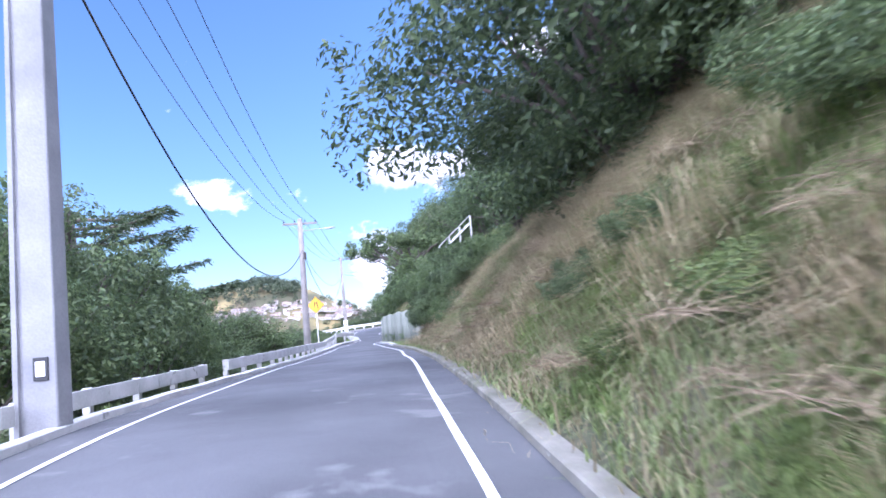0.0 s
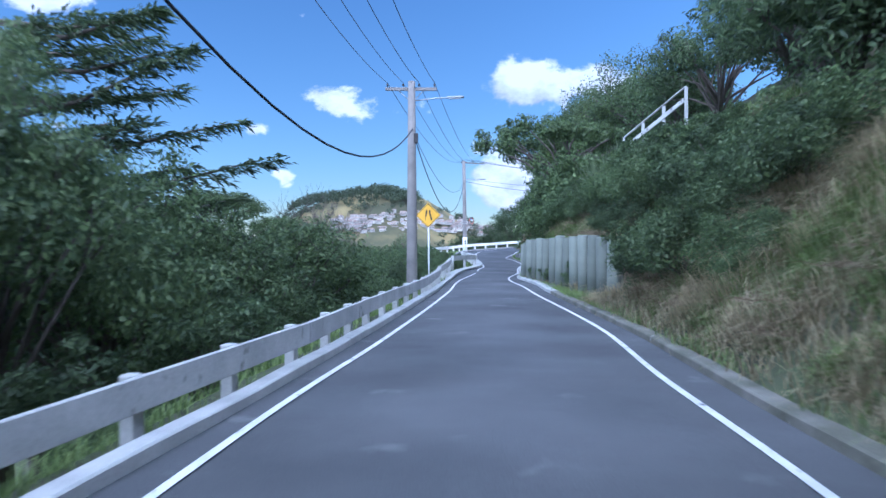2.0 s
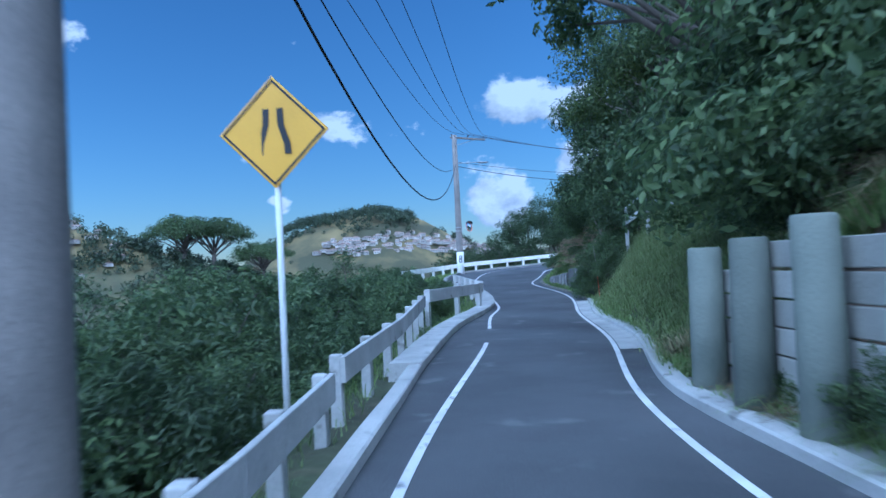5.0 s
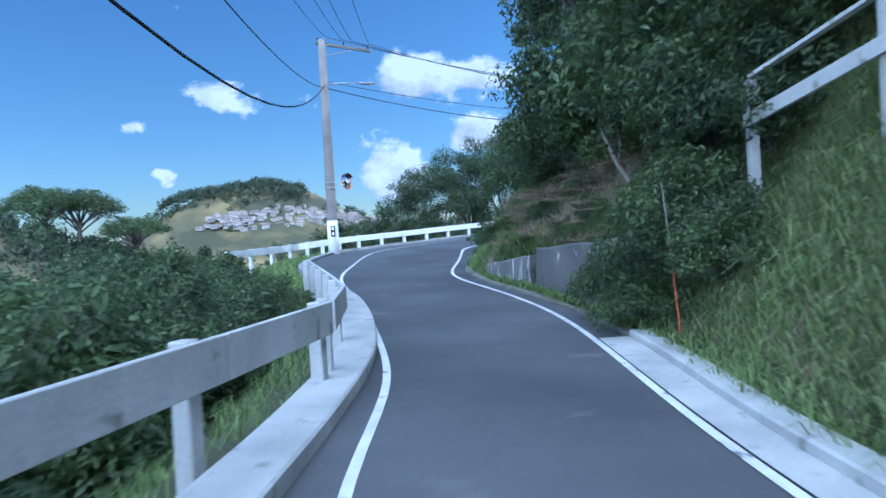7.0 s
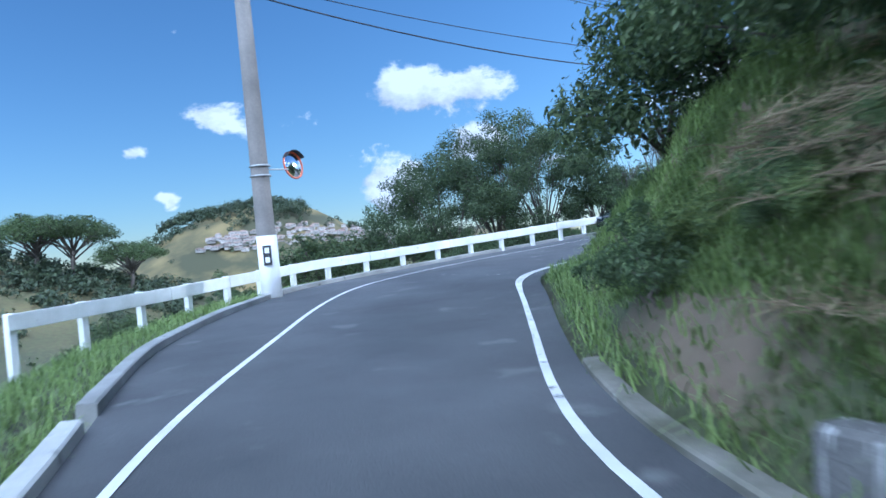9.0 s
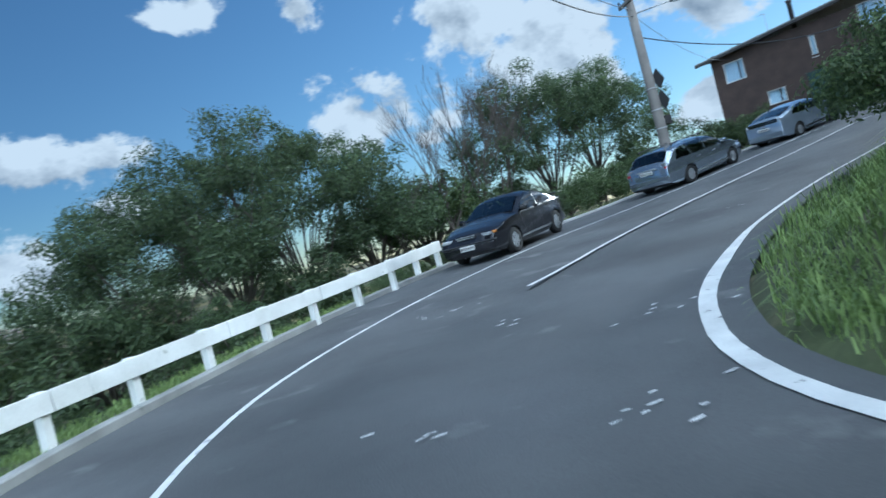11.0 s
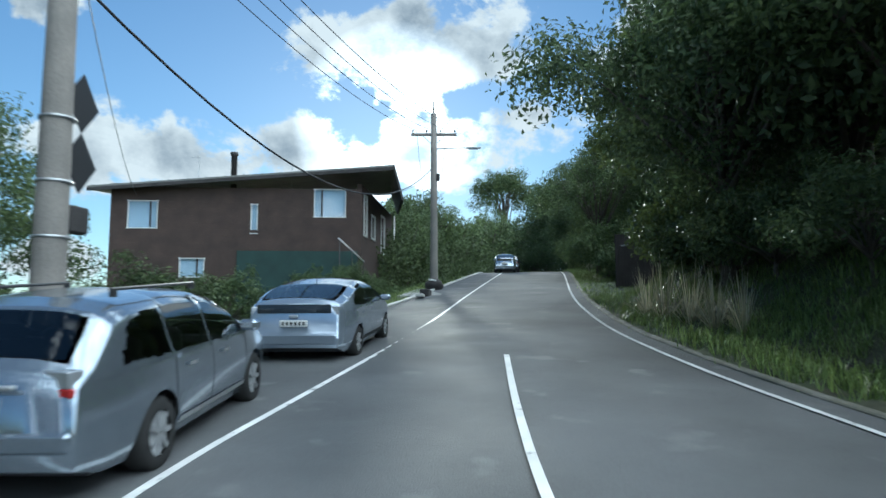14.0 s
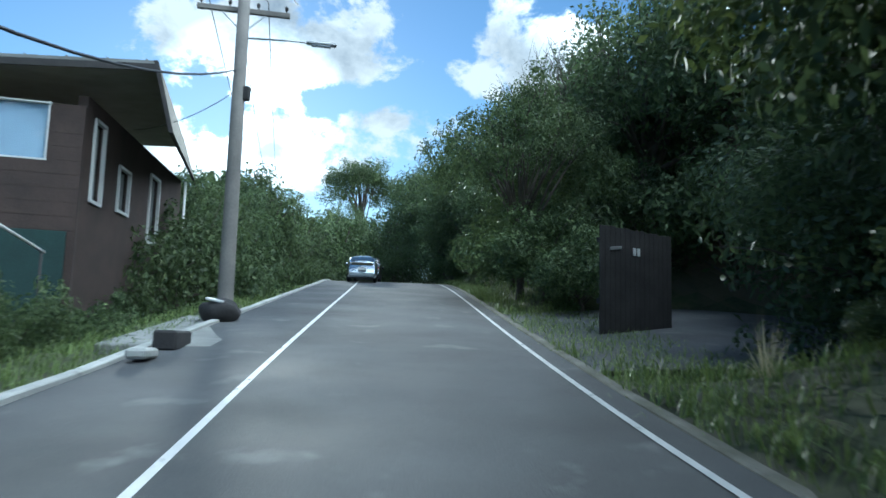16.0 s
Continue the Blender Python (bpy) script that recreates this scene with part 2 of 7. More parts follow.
M = {
    "asphalt": material("asphalt", (0.11, 0.112, 0.115), 0.78, vary=0.35, scale=0.5, fine=70, bump=0.4, tint=(0.062, 0.064, 0.067), stain=(0.14, 0.14, 0.14), stain_at=0.62),
    "ground": material("ground", (0.07, 0.085, 0.035), 0.95, vary=0.4, scale=0.6, fine=9, bump=0.6, tint=(0.042, 0.04, 0.024), stain=(0.1, 0.09, 0.05), stain_at=0.6),
    "concrete": material("concrete", (0.33, 0.33, 0.31), 0.9, vary=0.15, scale=1.3, fine=50, bump=0.3, tint=(0.2, 0.2, 0.19), stain=(0.1, 0.11, 0.09), stain_at=0.62),
    "kerb": material("kerb", (0.5, 0.5, 0.47), 0.85, vary=0.2, scale=1.5, fine=40, bump=0.3, tint=(0.36, 0.36, 0.34), stain=(0.24, 0.24, 0.22), stain_at=0.62),
    "chipped": material("chipped", (0.125, 0.12, 0.112), 0.92, vary=0.25, scale=1.1, fine=40, bump=0.5, tint=(0.075, 0.075, 0.072), stain=(0.42, 0.42, 0.4), stain_at=0.645),
    "moss_kerb": material("moss_kerb", (0.2, 0.19, 0.16), 0.95, vary=0.25, scale=2, fine=30, bump=0.5, tint=(0.09, 0.09, 0.06), stain=(0.4, 0.4, 0.38), stain_at=0.66),
    "line": material("line", (0.72, 0.72, 0.7), 0.7, vary=0.15, scale=2.5, fine=70, bump=0.15, tint=(0.55, 0.55, 0.54), stain=(0.12, 0.12, 0.12), stain_at=0.63),
    "white_paint": material("white_paint", (0.8, 0.8, 0.77), 0.6, vary=0.1, scale=2.2, fine=35, bump=0.15, tint=(0.66, 0.66, 0.62), stain=(0.33, 0.33, 0.28), stain_at=0.68),
    # greyer copy of white_paint: wear, with the shade on these rails put into its colour
    "shaded_worn_paint": material("shaded_worn_paint", (0.5, 0.5, 0.48), 0.8, vary=0.2, scale=1.6, fine=30, bump=0.3, tint=(0.36, 0.36, 0.34), stain=(0.2, 0.2, 0.17), stain_at=0.62),
    "round_post": material("round_post", (0.185, 0.2, 0.165), 0.9, vary=0.2, scale=1.6, fine=30, bump=0.5, tint=(0.125, 0.14, 0.115), per="object"),
    "board": material("board", (0.38, 0.38, 0.34), 0.9, vary=0.25, scale=1.6, fine=25, bump=0.4, tint=(0.26, 0.26, 0.23), per="object"),
    "pole_wood": material("pole_wood", (0.24, 0.22, 0.2), 0.9, vary=0.2, scale=1.5, fine=25, bump=0.5, tint=(0.15, 0.14, 0.13)),
    "pole_grey": material("pole_grey", (0.25, 0.25, 0.255), 0.9, vary=0.15, scale=1.5, fine=30, bump=0.3, tint=(0.17, 0.17, 0.175)),
    "peeling": material("peeling", (0.15, 0.145, 0.135), 0.92, vary=0.25, scale=1.9, fine=40, bump=0.5, tint=(0.09, 0.09, 0.086), stain=(0.42, 0.42, 0.4), stain_at=0.56),
    "bark_pale": material("bark_pale", (0.34, 0.31, 0.26), 0.9, vary=0.3, scale=3, fine=30, bump=0.6, tint=(0.2, 0.18, 0.14)),
    "bark": material("bark", (0.13, 0.11, 0.09), 0.95, vary=0.3, scale=3, fine=30, bump=0.8, tint=(0.07, 0.06, 0.05)),
    "pale_bark": material("pale_bark", (0.3, 0.27, 0.22), 0.95, vary=0.3, scale=3, fine=30, bump=0.5, tint=(0.16, 0.14, 0.12)),
    "steel": plain("steel", (0.45, 0.46, 0.47), 0.45, 0.8),
    "black": plain("black", (0.02, 0.02, 0.022), 0.6),
    "wire": plain("wire", (0.025, 0.025, 0.03), 0.6),
    "yellow": plain("yellow", (0.75, 0.42, 0.02), 0.45),
    "white": plain("white", (0.75, 0.75, 0.74), 0.5),
    "orange": plain("orange", (0.55, 0.12, 0.05), 0.45),
    "rubber": plain("rubber", (0.018, 0.018, 0.018), 0.85),
    "rim": plain("rim", (0.5, 0.51, 0.52), 0.35, 0.7),
    "silver_paint": plain("silver_paint", (0.33, 0.38, 0.44), 0.17, 0.8, coat=0.5),
    "ice_paint": plain("ice_paint", (0.38, 0.44, 0.52), 0.18, 0.65, coat=0.5),
    "navy_paint": plain("navy_paint", (0.012, 0.012, 0.015), 0.2, 0.0, coat=0.3),
    "trim": plain("trim", (0.03, 0.03, 0.032), 0.5),
    "tail_red": plain("tail_red", (0.35, 0.02, 0.02), 0.25, coat=0.8),
    "lamp_amber": plain("lamp_amber", (0.5, 0.2, 0.03), 0.2, coat=0.8),
    "lamp_clear": plain("lamp_clear", (0.4, 0.42, 0.44), 0.12, 0.5, coat=0.9),
    "plate": plain("plate", (0.68, 0.68, 0.66), 0.5),
    "cladding": material("cladding", (0.075, 0.05, 0.042), 0.85, vary=0.25, scale=1.5, fine=30, bump=0.4, tint=(0.05, 0.035, 0.03)),
    "green_wall": material("green_wall", (0.026, 0.058, 0.052), 0.85, vary=0.2, scale=1.5, fine=30, bump=0.3, tint=(0.02, 0.044, 0.04)),
    "roof_iron": material("roof_iron", (0.22, 0.22, 0.21), 0.55, 0.2, vary=0.12, scale=1.5, fine=30, bump=0.2, tint=(0.15, 0.15, 0.14)),
    "frame_white": plain("frame_white", (0.72, 0.72, 0.7), 0.5),
    # blue of the sky's reflection in the panes, painted on a backing behind them
    "sky_reflection": plain("sky_reflection", (0.4, 0.56, 0.72), 0.9),
    "fence_dark": material("fence_dark", (0.05, 0.045, 0.045), 0.85, vary=0.25, scale=2, fine=25, bump=0.4, tint=(0.03, 0.028, 0.028)),
    "far_wall": material("far_wall", (0.33, 0.31, 0.28), 0.8, vary=0.35, scale=0.2, fine=2, bump=0, tint=(0.36, 0.34, 0.31), per="object"),
    "far_roof": material("far_roof", (0.3, 0.18, 0.13), 0.8, vary=0.45, scale=0.2, fine=2, bump=0, tint=(0.18, 0.15, 0.14), per="object"),
    "leaf_dark": leaf_material("leaf_dark", (0.05, 0.076, 0.036), (0.125, 0.17, 0.07), 0.42),
    "leaf_mid": leaf_material("leaf_mid", (0.055, 0.085, 0.036), (0.14, 0.185, 0.07), 0.42),
    "leaf_far": leaf_material("leaf_far", (0.03, 0.046, 0.028), (0.075, 0.095, 0.045), 0.2),
    "leaf_bright": leaf_material("leaf_bright", (0.06, 0.09, 0.03), (0.16, 0.2, 0.06), 0.4),
    "grass_green": leaf_material("grass_green", (0.11, 0.16, 0.045), (0.26, 0.34, 0.11), 0.35),
    "grass_pale": leaf_material("grass_pale", (0.15, 0.18, 0.07), (0.33, 0.38, 0.17), 0.35, 0.6),
    "grass_dry": leaf_material("grass_dry", (0.18, 0.15, 0.085), (0.46, 0.39, 0.24), 0.35, 0.7),
    "toetoe": leaf_material("toetoe", (0.3, 0.28, 0.18), (0.6, 0.56, 0.4), 0.4, 0.35),
    "bracken": leaf_material("bracken", (0.15, 0.11, 0.07), (0.42, 0.34, 0.22), 0.3, 0.75),
    "flax": leaf_material("flax", (0.05, 0.075, 0.035), (0.16, 0.19, 0.1), 0.15, 0.35),
}
am = M["asphalt"].node_tree
awet, arange, atc = am.nodes.new("ShaderNodeTexNoise"), am.nodes.new("ShaderNodeMapRange"), am.nodes.new("ShaderNodeTexCoord")
awet.inputs["Scale"].default_value, awet.inputs["Detail"].default_value = 0.55, 7
for k, v in (("From Min", 0.42), ("From Max", 0.66), ("To Min", 0.86), ("To Max", 0.75)):
    arange.inputs[k].default_value = v
am.links.new(atc.outputs["Object"], awet.inputs["Vector"])
am.links.new(awet.outputs["Fac"], arange.inputs["Value"])
am.nodes["Principled BSDF"].inputs["Specular IOR Level"].default_value = 0.35
am.links.new(arange.outputs[0], am.nodes["Principled BSDF"].inputs["Roughness"])
# paint hanging in upright strips
pt = M["peeling"].node_tree
pmap = pt.nodes.new("ShaderNodeMapping")
pmap.inputs["Scale"].default_value = (3.0, 3.0, 0.3)
pt.links.new([q for q in pt.nodes if q.type == "TEX_COORD"][0].outputs["Object"], pmap.inputs["Vector"])
pt.links.new(pmap.outputs[0], [q for q in pt.nodes if q.type == "TEX_NOISE"][2].inputs["Vector"])
gm = M["ground"].node_tree
gmix, gn, gsep, gmr = gm.nodes.new("ShaderNodeMix"), gm.nodes.new("ShaderNodeNewGeometry"), gm.nodes.new("ShaderNodeSeparateXYZ"), gm.nodes.new("ShaderNodeMapRange")
gnoise, gadd, gsoil = gm.nodes.new("ShaderNodeTexNoise"), gm.nodes.new("ShaderNodeMath"), gm.nodes.new("ShaderNodeValToRGB")
gmix.data_type = "RGBA"
gnoise.inputs["Scale"].default_value, gnoise.inputs["Detail"].default_value = 1.23, 8
gsoil.color_ramp.elements[0].color, gsoil.color_ramp.elements[1].color = (0.085, 0.062, 0.045, 1), (0.27, 0.195, 0.135, 1)
gm.links.new(gn.outputs["Position"], gnoise.inputs["Vector"])
gm.links.new(gnoise.outputs["Fac"], gsoil.inputs["Fac"])
gm.links.new(gn.outputs["True Normal"], gsep.inputs[0])
gadd.operation = "MULTIPLY_ADD"
gadd.inputs[1].default_value = 0.35
gm.links.new(gnoise.outputs["Fac"], gadd.inputs[0])
gm.links.new(gsep.outputs["Z"], gadd.inputs[2])
for k, v in (("From Min", 0.66), ("From Max", 0.88), ("To Min", 1.0), ("To Max", 0.0)):
    gmr.inputs[k].default_value = v
gm.links.new(gadd.outputs[0], gmr.inputs["Value"])
gm.links.new(gmr.outputs[0], gmix.inputs[0])
old = gm.nodes["Principled BSDF"].inputs["Base Color"].links[0].from_socket
gm.links.new(old, gmix.inputs[6])
gm.links.new(gsoil.outputs["Color"], gmix.inputs[7])
gm.links.new(gmix.outputs[2], gm.nodes["Principled BSDF"].inputs["Base Color"])
# far hills turn golden with distance: dry grass, the gold standing in for sunlight
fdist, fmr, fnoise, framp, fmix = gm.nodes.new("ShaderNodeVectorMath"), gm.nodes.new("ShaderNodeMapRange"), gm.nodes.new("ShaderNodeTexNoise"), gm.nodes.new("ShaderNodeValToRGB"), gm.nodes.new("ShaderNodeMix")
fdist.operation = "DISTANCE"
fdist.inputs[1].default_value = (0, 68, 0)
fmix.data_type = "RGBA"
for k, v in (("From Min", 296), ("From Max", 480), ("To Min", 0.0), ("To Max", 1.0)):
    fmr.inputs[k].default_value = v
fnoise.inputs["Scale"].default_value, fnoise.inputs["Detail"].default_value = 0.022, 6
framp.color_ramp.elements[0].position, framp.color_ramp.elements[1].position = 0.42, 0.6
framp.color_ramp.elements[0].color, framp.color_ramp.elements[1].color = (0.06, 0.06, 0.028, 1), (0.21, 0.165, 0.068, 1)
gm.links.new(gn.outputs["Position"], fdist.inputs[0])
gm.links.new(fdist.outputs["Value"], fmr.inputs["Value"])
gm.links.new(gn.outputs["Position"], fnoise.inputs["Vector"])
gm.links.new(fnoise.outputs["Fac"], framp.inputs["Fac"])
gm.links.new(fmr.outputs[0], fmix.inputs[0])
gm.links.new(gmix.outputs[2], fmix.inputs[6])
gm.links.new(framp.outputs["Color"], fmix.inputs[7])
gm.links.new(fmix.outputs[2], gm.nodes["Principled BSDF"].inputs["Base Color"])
glass = bpy.data.materials.new("window_glass")
glass.use_nodes = True
gb = glass.node_tree.nodes["Principled BSDF"]
gb.inputs["Base Color"].default_value = (0.02, 0.025, 0.03, 1)
gb.inputs["Roughness"].default_value, gb.inputs["Specular IOR Level"].default_value = 0.04, 0.9
gb.inputs["Coat Weight"].default_value = 0.6
M["glass"] = glass
car_glass = bpy.data.materials.new("car_glass")
car_glass.use_nodes = True
kn, kl = car_glass.node_tree.nodes, car_glass.node_tree.links
k_clear, k_gloss, k_mix, k_fres = kn.new("ShaderNodeBsdfTransparent"), kn.new("ShaderNodeBsdfGlossy"), kn.new("ShaderNodeMixShader"), kn.new("ShaderNodeFresnel")
k_clear.inputs["Color"].default_value = (0.55, 0.6, 0.6, 1)
k_gloss.inputs["Roughness"].default_value = 0.02
k_fres.inputs["IOR"].default_value = 2.1
kl.new(k_fres.outputs[0], k_mix.inputs[0])
kl.new(k_clear.outputs[0], k_mix.inputs[1])
kl.new(k_gloss.outputs[0], k_mix.inputs[2])
kl.new(k_mix.outputs[0], kn["Material Output"].inputs["Surface"])
M["car_glass"] = car_glass
clear_glass = bpy.data.materials.new("clear_glass")
clear_glass.use_nodes = True
cg = clear_glass.node_tree.nodes["Principled BSDF"]
cg.inputs["Transmission Weight"].default_value, cg.inputs["Roughness"].default_value, cg.inputs["IOR"].default_value = 1.0, 0.0, 1.45
M["clear_glass"] = clear_glass
mirror_m = bpy.data.materials.new("mirror")
mirror_m.use_nodes = True
mb = mirror_m.node_tree.nodes["Principled BSDF"]
mb.inputs["Metallic"].default_value, mb.inputs["Roughness"].default_value = 1.0, 0.03
mb.inputs["Base Color"].default_value = (0.85, 0.87, 0.88, 1)
M["mirror"] = mirror_m

# ---- building helpers ----


def mesh_from(name, verts, faces, mat, smooth=False):
    me = bpy.data.meshes.new(name)
    me.from_pydata([tuple(map(float, v)) for v in verts], [], [tuple(map(int, f)) for f in faces])
    me.materials.append(M[mat])
    if smooth:
        me.polygons.foreach_set("use_smooth", [True] * len(me.polygons))
    me.update()
    return me


def part(name, bm, mat, parent=None, label="", smooth=False, at=None):
    """Link a bmesh (or a ready mesh) as one object under a thing or a part."""
    if isinstance(bm, bmesh.types.BMesh):
        me = bpy.data.meshes.new(name)
        bm.to_mesh(me)
        bm.free()
        me.materials.append(M[mat])
        if smooth:
            me.polygons.foreach_set("use_smooth", [True] * len(me.polygons))
    else:
        me = bm
    ob = new(name, me)
    if at is not None:
        ob.matrix_basis = at
    if parent is not None:
        ob.parent = parent
    if label:
        tagged(ob, label)
    return ob


def box(bm, size, at=(0, 0, 0), turn=None, bevel=0.0):
    """A bevelled box of the given size centred at a place."""
    m = Matrix.Translation(at) @ (turn or Matrix.Identity(4)) @ Matrix.Diagonal((*size, 1))
    made = bmesh.ops.create_cube(bm, size=1.0, matrix=m)
    if bevel:
        es = list({e for v in made["verts"] for e in v.link_edges})
        bmesh.ops.bevel(bm, geom=es, offset=bevel, segments=1, affect="EDGES")
    return bm


def boxed(size, at=(0, 0, 0), turn=None, bevel=0.0):
    return box(bmesh.new(), size, at, turn, bevel)


def tube_data(points, radii, sides=8, cap=True):
    """Vertices and faces of a tapered tube along points."""
    pts = [Vector(p) for p in points]
    verts, faces, ref = [], [], None
    for i, p in enumerate(pts):
        d = (pts[min(i + 1, len(pts) - 1)] - pts[max(i - 1, 0)]).normalized()
        if ref is None:
            ref = d.orthogonal().normalized()
        ref = (ref - d * ref.dot(d)).normalized()
        side = d.cross(ref)
        for k in range(sides):
            a = 2 * math.pi * k / sides
            verts.append(p + (ref * math.cos(a) + side * math.sin(a)) * radii[i])
    for i in range(len(pts) - 1):
        for k in range(sides):
            a, b = i * sides + k, i * sides + (k + 1) % sides
            faces.append((a, b, b + sides, a + sides))
    if cap:
        faces.append(tuple(range(sides))[::-1])
        faces.append(tuple(range((len(pts) - 1) * sides, len(pts) * sides)))
    return verts, faces


def tube(name, points, radii, mat, parent=None, sides=8, label=""):
    v, f = tube_data(points, radii, sides)
    return part(name, mesh_from(name, v, f, mat, smooth=sides > 6), mat, parent, label)


def thing(name, label, category, at=None, group="", kind=""):
    ob = new(name)
    ob.empty_display_size = 0.2
    if at is not None:
        ob.matrix_basis = at
    return tagged(ob, label, category, group, kind)


# ---- the road's plan ----
CENTRE = np.array([
    (0.2, -42, -1.6), (-0.4, -20, -0.75), (-1.2, 0, 0.1), (-1.9, 7, 0.46), (-2.35, 14, 0.53), (-2.75, 21, 0.52), (-3.3, 28, 0.5), (-4.0, 34, 0.5),
    (-4.75, 40, 0.49), (-5.1, 46, 0.48), (-5.4, 52, 0.49), (-5.6, 58, 0.53), (-6.25, 63, 0.72), (-7.15, 67.5, 0.89), (-7.4, 72, 1.03), (-7.05, 76, 1.24),
    (-5.9, 79.6, 1.38), (-3.6, 82.4, 1.57), (0.0, 84.7, 1.84), (4.4, 86.4, 2.15), (8.6, 87.5, 2.53), (13.2, 88.45, 3.05), (20, 89.2, 3.77),
    (28, 90.0, 4.68), (37, 91.0, 5.7), (46, 92.1, 6.68), (54, 93.1, 7.45), (60, 94, 7.7), (70, 95.7, 7.6), (80, 99, 7.3), (90, 104, 7.0), (120, 122, 6.0)])
LINE_L = np.array([(-2.0, -42), (-2.4, -20), (-3.0, 0), (-3.75, 9), (-4.19, 15.85), (-4.5, 20), (-4.65, 24), (-5.25, 34), (-5.9, 41.3), (-6.1, 48.7), (-6.55, 54.5), (-6.56, 57.3),
                   (-7.1, 60.9), (-7.9, 64.6), (-8.6, 68.4), (-8.85, 73.6), (-8.72, 77.2), (-8.35, 79.4), (-7.0, 82.3), (-5.33, 84.15), (-3.6, 85.7), (-0.3, 87.7),
                   (1.5, 88.4), (5.5, 89.3), (7.54, 89.69), (13.6, 90.2), (20, 91.0), (26, 91.75), (44, 93.85), (54, 95.2), (70, 97.4), (80, 101), (90, 106), (120, 124)])
LINE_R = np.array([(2.4, -42), (1.6, -20), (0.5, 0), (-0.2, 9), (-0.77, 17.2), (-1.24, 21.7), (-1.6, 26.1), (-2.85, 34), (-3.24, 37), (-3.93, 41.1), (-4.2, 44.2), (-4.1, 49), (-4.42, 54.5),
                   (-4.5, 60.3), (-5.3, 64.3), (-5.8, 66.3), (-5.95, 68.2), (-5.75, 71.65), (-5.6, 74.2), (-5.48, 76.5), (-4.82, 78.12), (-3.5, 79.65), (-2.15, 80.62), (-0.15, 81.75), (3.7, 83.25),
                   (8.2, 84.5), (14, 86.45), (20, 87.55), (27.7, 88.5), (46, 90.25), (54, 91.3), (70, 93.8), (80, 96.9), (90, 101.6), (120, 119)])
KERB_L = np.array([(-2.6, -42), (-3.0, -20), (-3.6, 0), (-4.4, 9), (-4.6, 15), (-4.88, 22), (-5.6, 33.5), (-5.78, 36), (-6.3, 42), (-6.85, 48), (-7.1, 52), (-6.98, 55.5), (-6.92, 58.5),
                   (-7.4, 62), (-8.2, 65), (-8.75, 67), (-9.7, 70), (-10.4, 73), (-10.3, 77.6), (-9.95, 80.4), (-8.6, 82.9), (-6.5, 85.6), (-4.75, 87.4), (-0.85, 90.1),
                   (3, 91.4), (10, 92.2), (20.6, 92.9), (27, 93.5), (44, 95.4), (54, 96.8), (70, 99), (80, 102.6), (90, 107.6), (120, 125.6)])
KERB_R = np.array([(2.9, -42), (2.1, -20), (1.0, 0), (0.3, 9), (-0.3, 17.2), (-0.65, 20.5), (-1.0, 24.3), (-1.35, 27), (-2.55, 35), (-2.85, 38), (-3.45, 41.5), (-3.9, 44.2), (-3.7, 49), (-4.1, 54),
                   (-4.05, 59.5), (-4.75, 63.3), (-5.3, 65.6), (-5.62, 68.2), (-5.45, 71.65), (-5.22, 74.2), (-5.1, 76.4), (-4.5, 77.92), (-3.25, 79.35), (-1.95, 80.28), (0.05, 81.43), (3.8, 82.9),
                   (8.3, 84.1), (14.1, 86.1), (20, 87.2), (27.7, 88.15), (46, 89.88), (54, 90.9), (70, 93.4), (80, 96.4), (90, 101), (120, 118.5)])


def resample(pts, step):
    """A smooth line through pts (Catmull-Rom), with even steps."""
    p = np.vstack([2 * pts[0] - pts[1], pts, 2 * pts[-1] - pts[-2]])
    out = []
    for i in range(1, len(p) - 2):
        a, b, c, d = p[i - 1:i + 3]
        for t in np.linspace(0, 1, 24, endpoint=False):
            out.append(0.5 * (2 * b + (c - a) * t + (2 * a - 5 * b + 4 * c - d) * t * t + (3 * b - a - 3 * c + d) * t ** 3))
    out = np.array(out + [pts[-1]])
    s = np.concatenate([[0], np.cumsum(np.linalg.norm(np.diff(out[:, :2], axis=0), axis=1))])
    q = np.arange(0, s[-1], step)
    return np.stack([np.interp(q, s, out[:, k]) for k in range(out.shape[1])], 1)


C = resample(CENTRE, 0.5)
S = np.arange(len(C)) * 0.5
TAN = np.gradient(C[:, :2], axis=0)
TAN /= np.linalg.norm(TAN, axis=1)[:, None]
NOR = np.stack([TAN[:, 1], -TAN[:, 0]], 1)     # to the right of the way


def offsets(line):
    """How far to the right of each station the line passes."""
    d = resample(line, 0.25)
    out = np.empty(len(C))
    for i in range(len(C)):
        r = d - C[i, :2]
        along = np.abs(r @ TAN[i]) + 0.02 * np.linalg.norm(r, axis=1)
        near = np.linalg.norm(r, axis=1) < 9
        k = np.argmin(np.where(near, along, 99))
        out[i] = r[k] @ NOR[i]
    return np.convolve(np.pad(out, 2, mode="edge"), np.ones(5) / 5, mode="valid")


OL, OR, KL, KR = (offsets(x) for x in (LINE_L, LINE_R, KERB_L, KERB_R))


